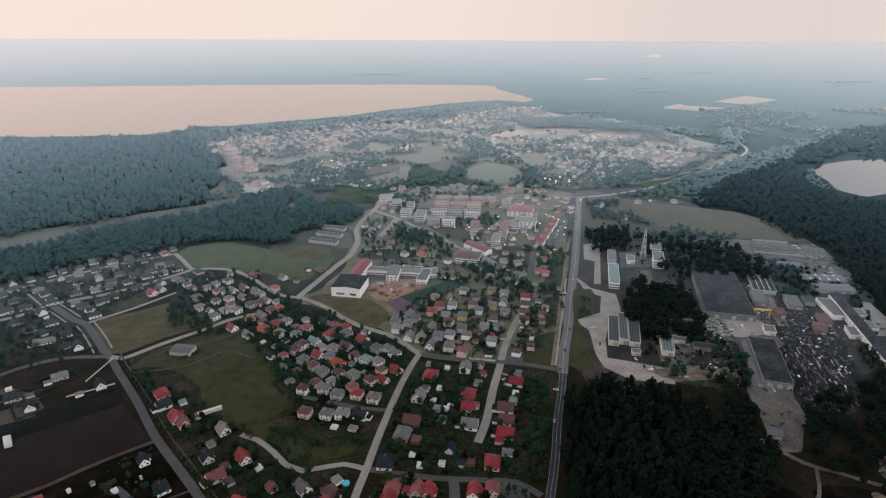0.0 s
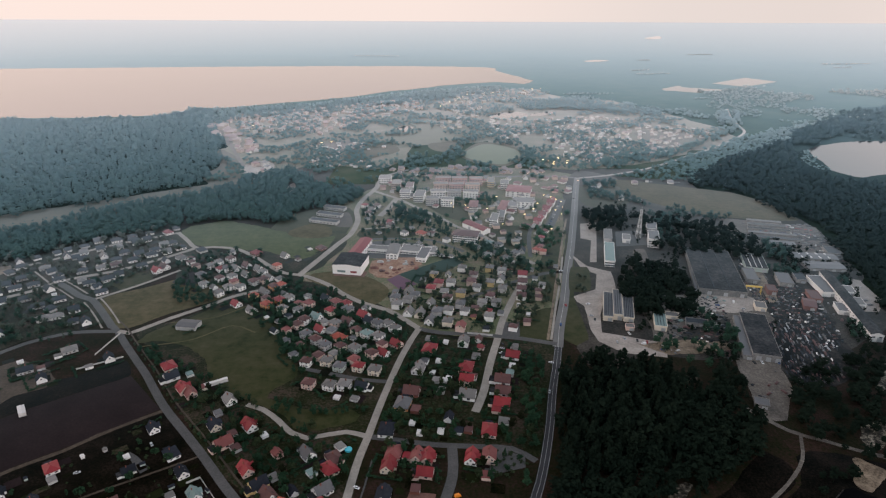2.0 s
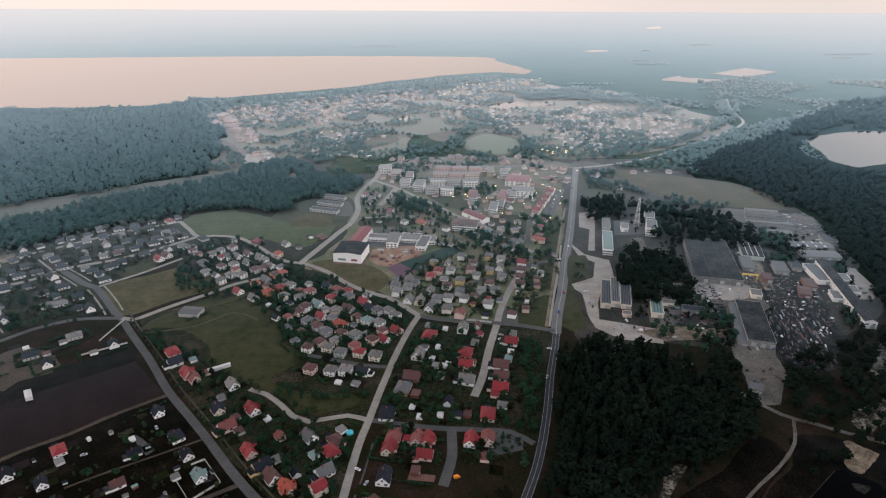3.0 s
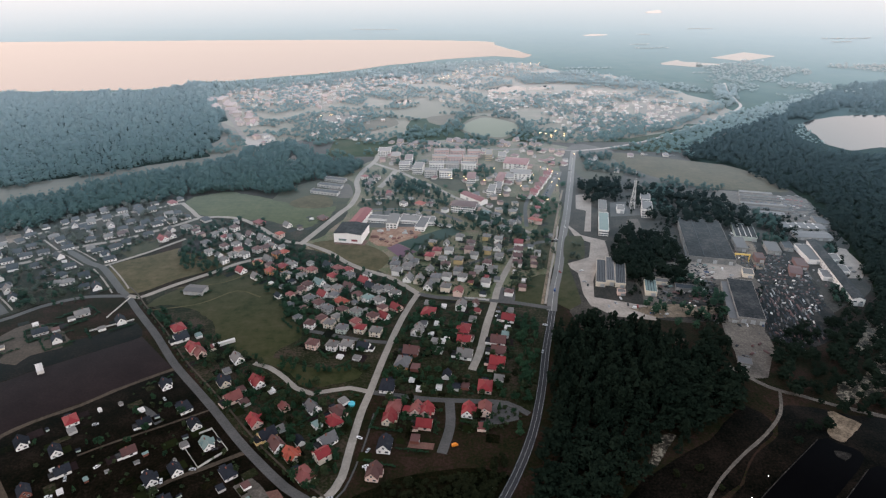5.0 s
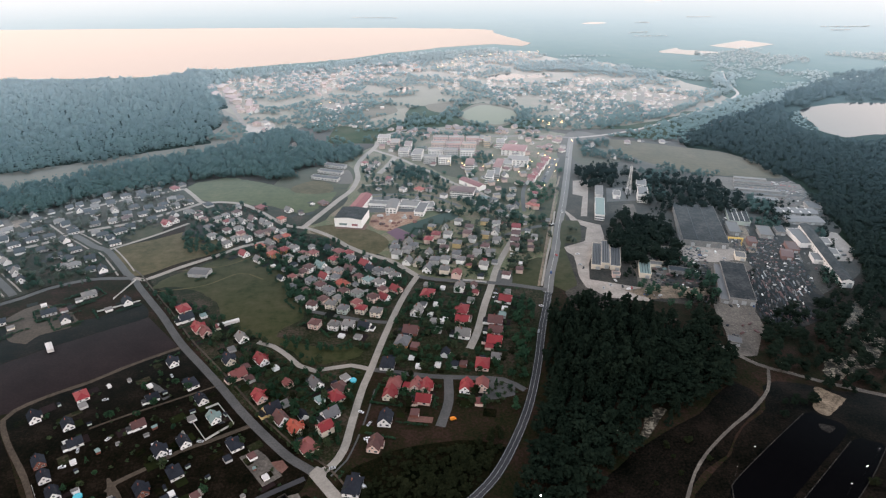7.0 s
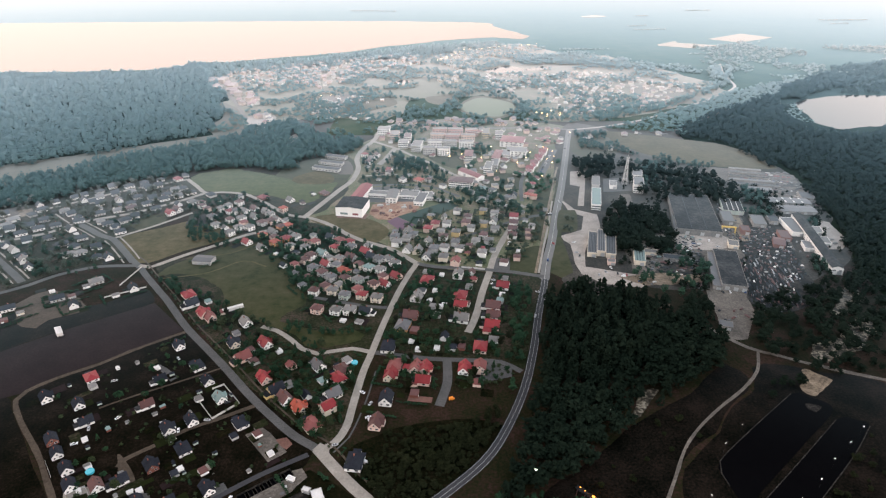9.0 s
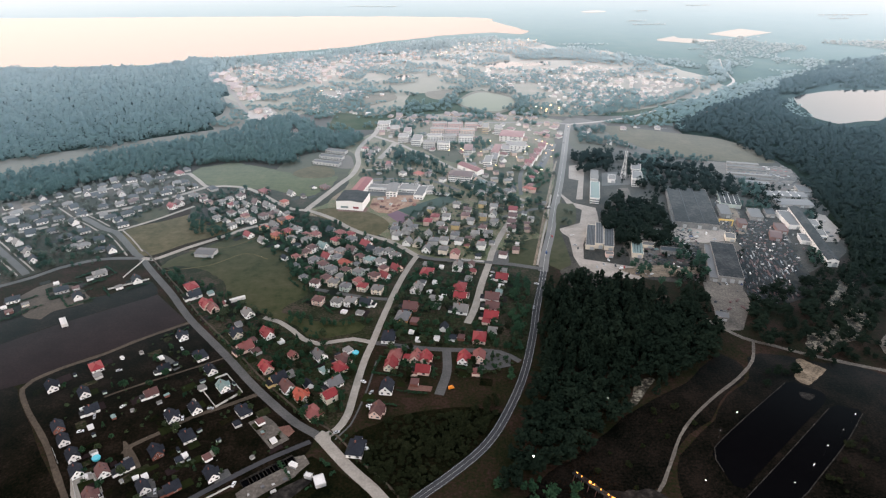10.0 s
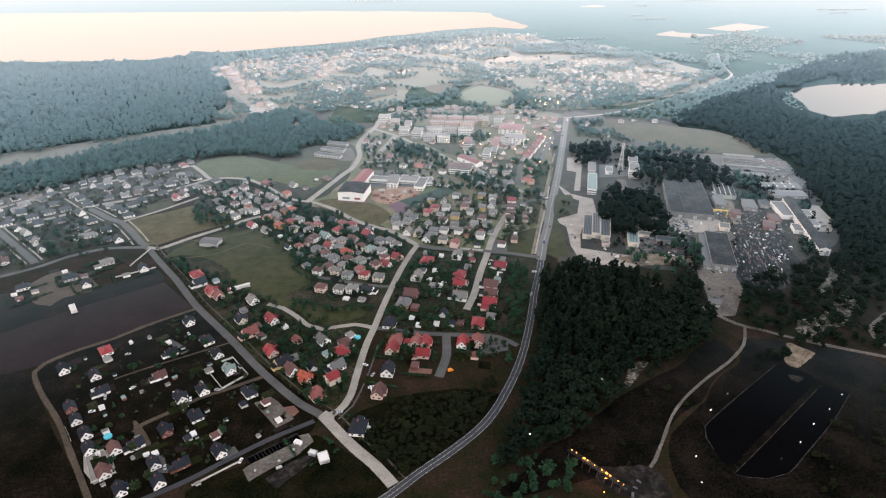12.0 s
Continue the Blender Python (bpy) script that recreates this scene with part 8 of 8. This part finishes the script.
def fence(a, b, h=1.5):
    a, b = Vector(a), Vector(b)
    d = b - a
    root = new("fence")
    root.matrix_basis = pose(a.x, a.y, 0, 0, 0, math.degrees(math.atan2(d.y, d.x)))
    n = max(1, int(d.length / 6))
    panel = Shape().box(0.1, -0.05, 0.1, d.length / n - 0.1, 0.05, h).mesh("panel", fence_mat)
    post = Shape().box(-0.12, -0.12, 0, 0.12, 0.12, h + 0.2).mesh("post", fence_mat)
    for k in range(n):
        part("panel", panel, root, pose(d.length * k / n, 0, 0))
        part("post", post, root, pose(d.length * k / n, 0, 0))
    part("post", post, root, pose(d.length, 0, 0))
    return tagged(root, "pale panel fence round a garden", "fence", "garden fences")


YARD = [
    (-164, 292), (-157, 297), (-140, 277), (-154, 261), (-172, 282)]
for a, b in zip(YARD, YARD[1:]):
    fence(a, b, 1.8)
YARD = [
    (-221, 198), (-211, 202), (-195, 184), (-206, 176)]
for a, b in zip(YARD, YARD[1:] + YARD[:1]):
    fence(a, b, 1.6)
fence(*[
    (-246, 222), (-236, 210)])
fence(*[
    (-300, 441), (-295, 477)])
fence(*[
    (-304, 419), (-274, 438)])
fence(*[
    (24, 479), (47, 475)], 2.0)
fence(*[
    (-145, 174), (-123, 192)])

# ---- lamps ----
HEAD = {n: Shape().box(-0.5, -0.25, 0, 0.5, 0.25, 0.25).mesh("lamp_head", m) for n, m in (("warm", lamp_warm), ("white", lamp_white), ("orange", lamp_orange))}
POLE = Shape().tube((0, 0, -0.2), (0, 0, 8.1), 0.09, 0.06).tube((0, 0, 8.0), (0.9, 0, 8.2), 0.05, 0.05, 5).mesh("pole", sheet_dark)
LAMP_PROTO = {}


def street_lamp(x, y, tone, size=1.0):
    m = pose(x, y, 0, 0, 0, (x * 13 + y * 7) % 360) @ Matrix.Diagonal((size, size, 1, 1))
    if (tone,) in LAMP_PROTO:
        ob = copy_thing(LAMP_PROTO[(tone,)], m)
        ob.matrix_basis = m
        return ob
    ob = LAMP_PROTO[(tone,)] = new("street_lamp")
    part("pole", POLE, ob)
    part("lamp_head", HEAD[tone], ob, pose(1.0, 0, 8.2), "glowing lamp head")
    tagged(ob, f"dark steel street lamp glowing {tone}", "street lamp", "street lamps")
    ob.matrix_basis = m
    return ob


for x, y in [
    (15, 820), (15, 803), (32, 814), (47, 823), (62, 801), (35, 806),
    (82, 852), (80, 739), (111, 776), (126, 799), (135, 824), (161, 850),
    (166, 838), (173, 830), (169, 808), (156, 794), (161, 779), (139, 723),
    (150, 859), (215, 933)]:
    street_lamp(x, y, "warm", 1.7)
for x, y in [
    (-3, 1580), (7, 1597), (19, 1622), (30, 1649), (43, 1685), (56, 1713),
    (71, 1742), (88, 1762), (104, 1753), (121, 1763), (143, 1784), (169, 1795),
    (195, 1816), (238, 1828), (265, 1840), (292, 1851), (-414, 1330), (-233, 1179),
    (-220, 1184), (177, 1060), (187, 1051), (199, 1043), (191, 1031), (210, 1069),
    (216, 1040), (223, 1052)]:
    street_lamp(x, y, "warm", 2.6)
for x, y in [
    (121, 263), (60, 207)]:
    street_lamp(x, y, "white", 1.5)
for x, y in [
    (284, 247), (267, 232), (249, 218), (232, 202), (213, 188), (204, 248),
    (186, 231), (161, 190), (157, 170)]:
    street_lamp(x, y, "white", 0.3)

# plant with orange lamps, crossed by a conveyor
plant = new("conveyor")
(x0, y0), (x1, y1) = [
    (84, 199), (113, 168)]
d = Vector((x1 - x0, y1 - y0, 0))
plant.matrix_basis = pose(x0, y0, 0, 0, 0, math.degrees(math.atan2(d.y, d.x)))
L = d.length
part("belt_frame", Shape().box(0, -1.2, 4.6, L, 1.2, 5.0).box(0, -1.3, 5.0, L, -1.1, 6.0).box(0, 1.1, 5.0, L, 1.3, 6.0).mesh("belt_frame", sheet_dark), plant)
for k in range(8):
    u = L * (k + 0.3) / 8
    part("trestle", Shape().tube((u, -2, 0), (u, -0.9, 4.7), 0.2, 0.2, 5).tube((u, 2, 0), (u, 0.9, 4.7), 0.2, 0.2, 5).mesh("trestle", ROOFS["m"]), plant)
for u, size in ((0.06, 0.4), (0.14, 0.3), (0.28, 0.8), (0.34, 0.4), (0.46, 0.3), (0.58, 0.5), (0.66, 0.9), (0.72, 0.5), (0.85, 0.4), (0.94, 0.3)):
    part("lamp", HEAD["orange"], plant, pose(L * u, 0, 6.2) @ Matrix.Diagonal((1.6 * size, 2 * size, 2, 1)), "glowing orange lamp")
tagged(plant, "dark conveyor with glowing orange lamps", "conveyor")
for x, y in [
    (100, 173), (98, 164)]:
    street_lamp(x, y, "orange", 1.0)
for u in (0.3, 0.66):
    pl = bpy.data.lights.new("work_lamp", "POINT")
    pl.energy, pl.color, pl.shadow_soft_size = 3500, (1.0, 0.42, 0.1), 0.6
    lamp_ob = new("work_lamp", pl)
    lamp_ob.location = (x0 + d.x * u, y0 + d.y * u, 7.5)

ox, oy = [
    (11, 282)][0]
CAR_PAINT.append(material("orange_paint", [(0.75, 0.22, 0.02), (0.85, 0.3, 0.04)], rough=0.4, grain=1, patch=0.2))
CAR_WORD.append("bright orange")
car(ox, oy, 20, len(CAR_PAINT) - 1, van=True)

# small sheds, covers and cars among the new houses
RSG = np.random.RandomState(61)
SHED_BODY = [Shape().box(-1.4, -1.1, -0.1, 1.4, 1.1, 2.0).mesh("shed_body", WALLS[w]) for w in "wetb"]
SHED_ROOF = [Shape().add([(-1.6, -1.3, 1.95), (1.6, -1.3, 1.95), (1.6, 1.3, 1.95), (-1.6, 1.3, 1.95), (-1.6, 0, 2.7), (1.6, 0, 2.7)], [(3, 2, 1, 0), (0, 1, 5, 4), (2, 3, 4, 5), (1, 2, 5), (3, 0, 4)]).mesh("shed_roof", ROOFS[r]) for r in "wlkt"]
SHED_WORD = ["small white garden shed with white roof", "small grey garden shed with grey roof", "small pale green shed with dark roof", "small brick shed with greenish roof"]
SHEDS = {}
spots = scatter([(-286, 293), (-214, 355), (-87, 221), (-147, 170), (-194, 158)], 13, 62, 0.42, house_gap=-3.5)
for i, (x, y) in enumerate(spots[:44]):
    if i % 4 == 3:
        car(x, y, RSG.uniform(0, 180), (0, 0, 1, 2)[RSG.randint(4)])
        continue
    k = int(RSG.choice(4, p=(0.2, 0.35, 0.33, 0.12)))
    m = pose(x, y, 0, 0, 0, NW + RSG.choice((0, 90)) + RSG.uniform(-8, 8)) @ Matrix.Diagonal((RSG.uniform(0.7, 1.3), RSG.uniform(0.7, 1.2), RSG.uniform(0.6, 1.0), 1))
    if k in SHEDS:
        ob = copy_thing(SHEDS[k], m)
    else:
        ob = SHEDS[k] = new("garden_shed")
        part("shed_body", SHED_BODY[k], ob)
        part("shed_roof", SHED_ROOF[k], ob)
        tagged(ob, SHED_WORD[k], "shed", "garden sheds")
    ob.matrix_basis = m
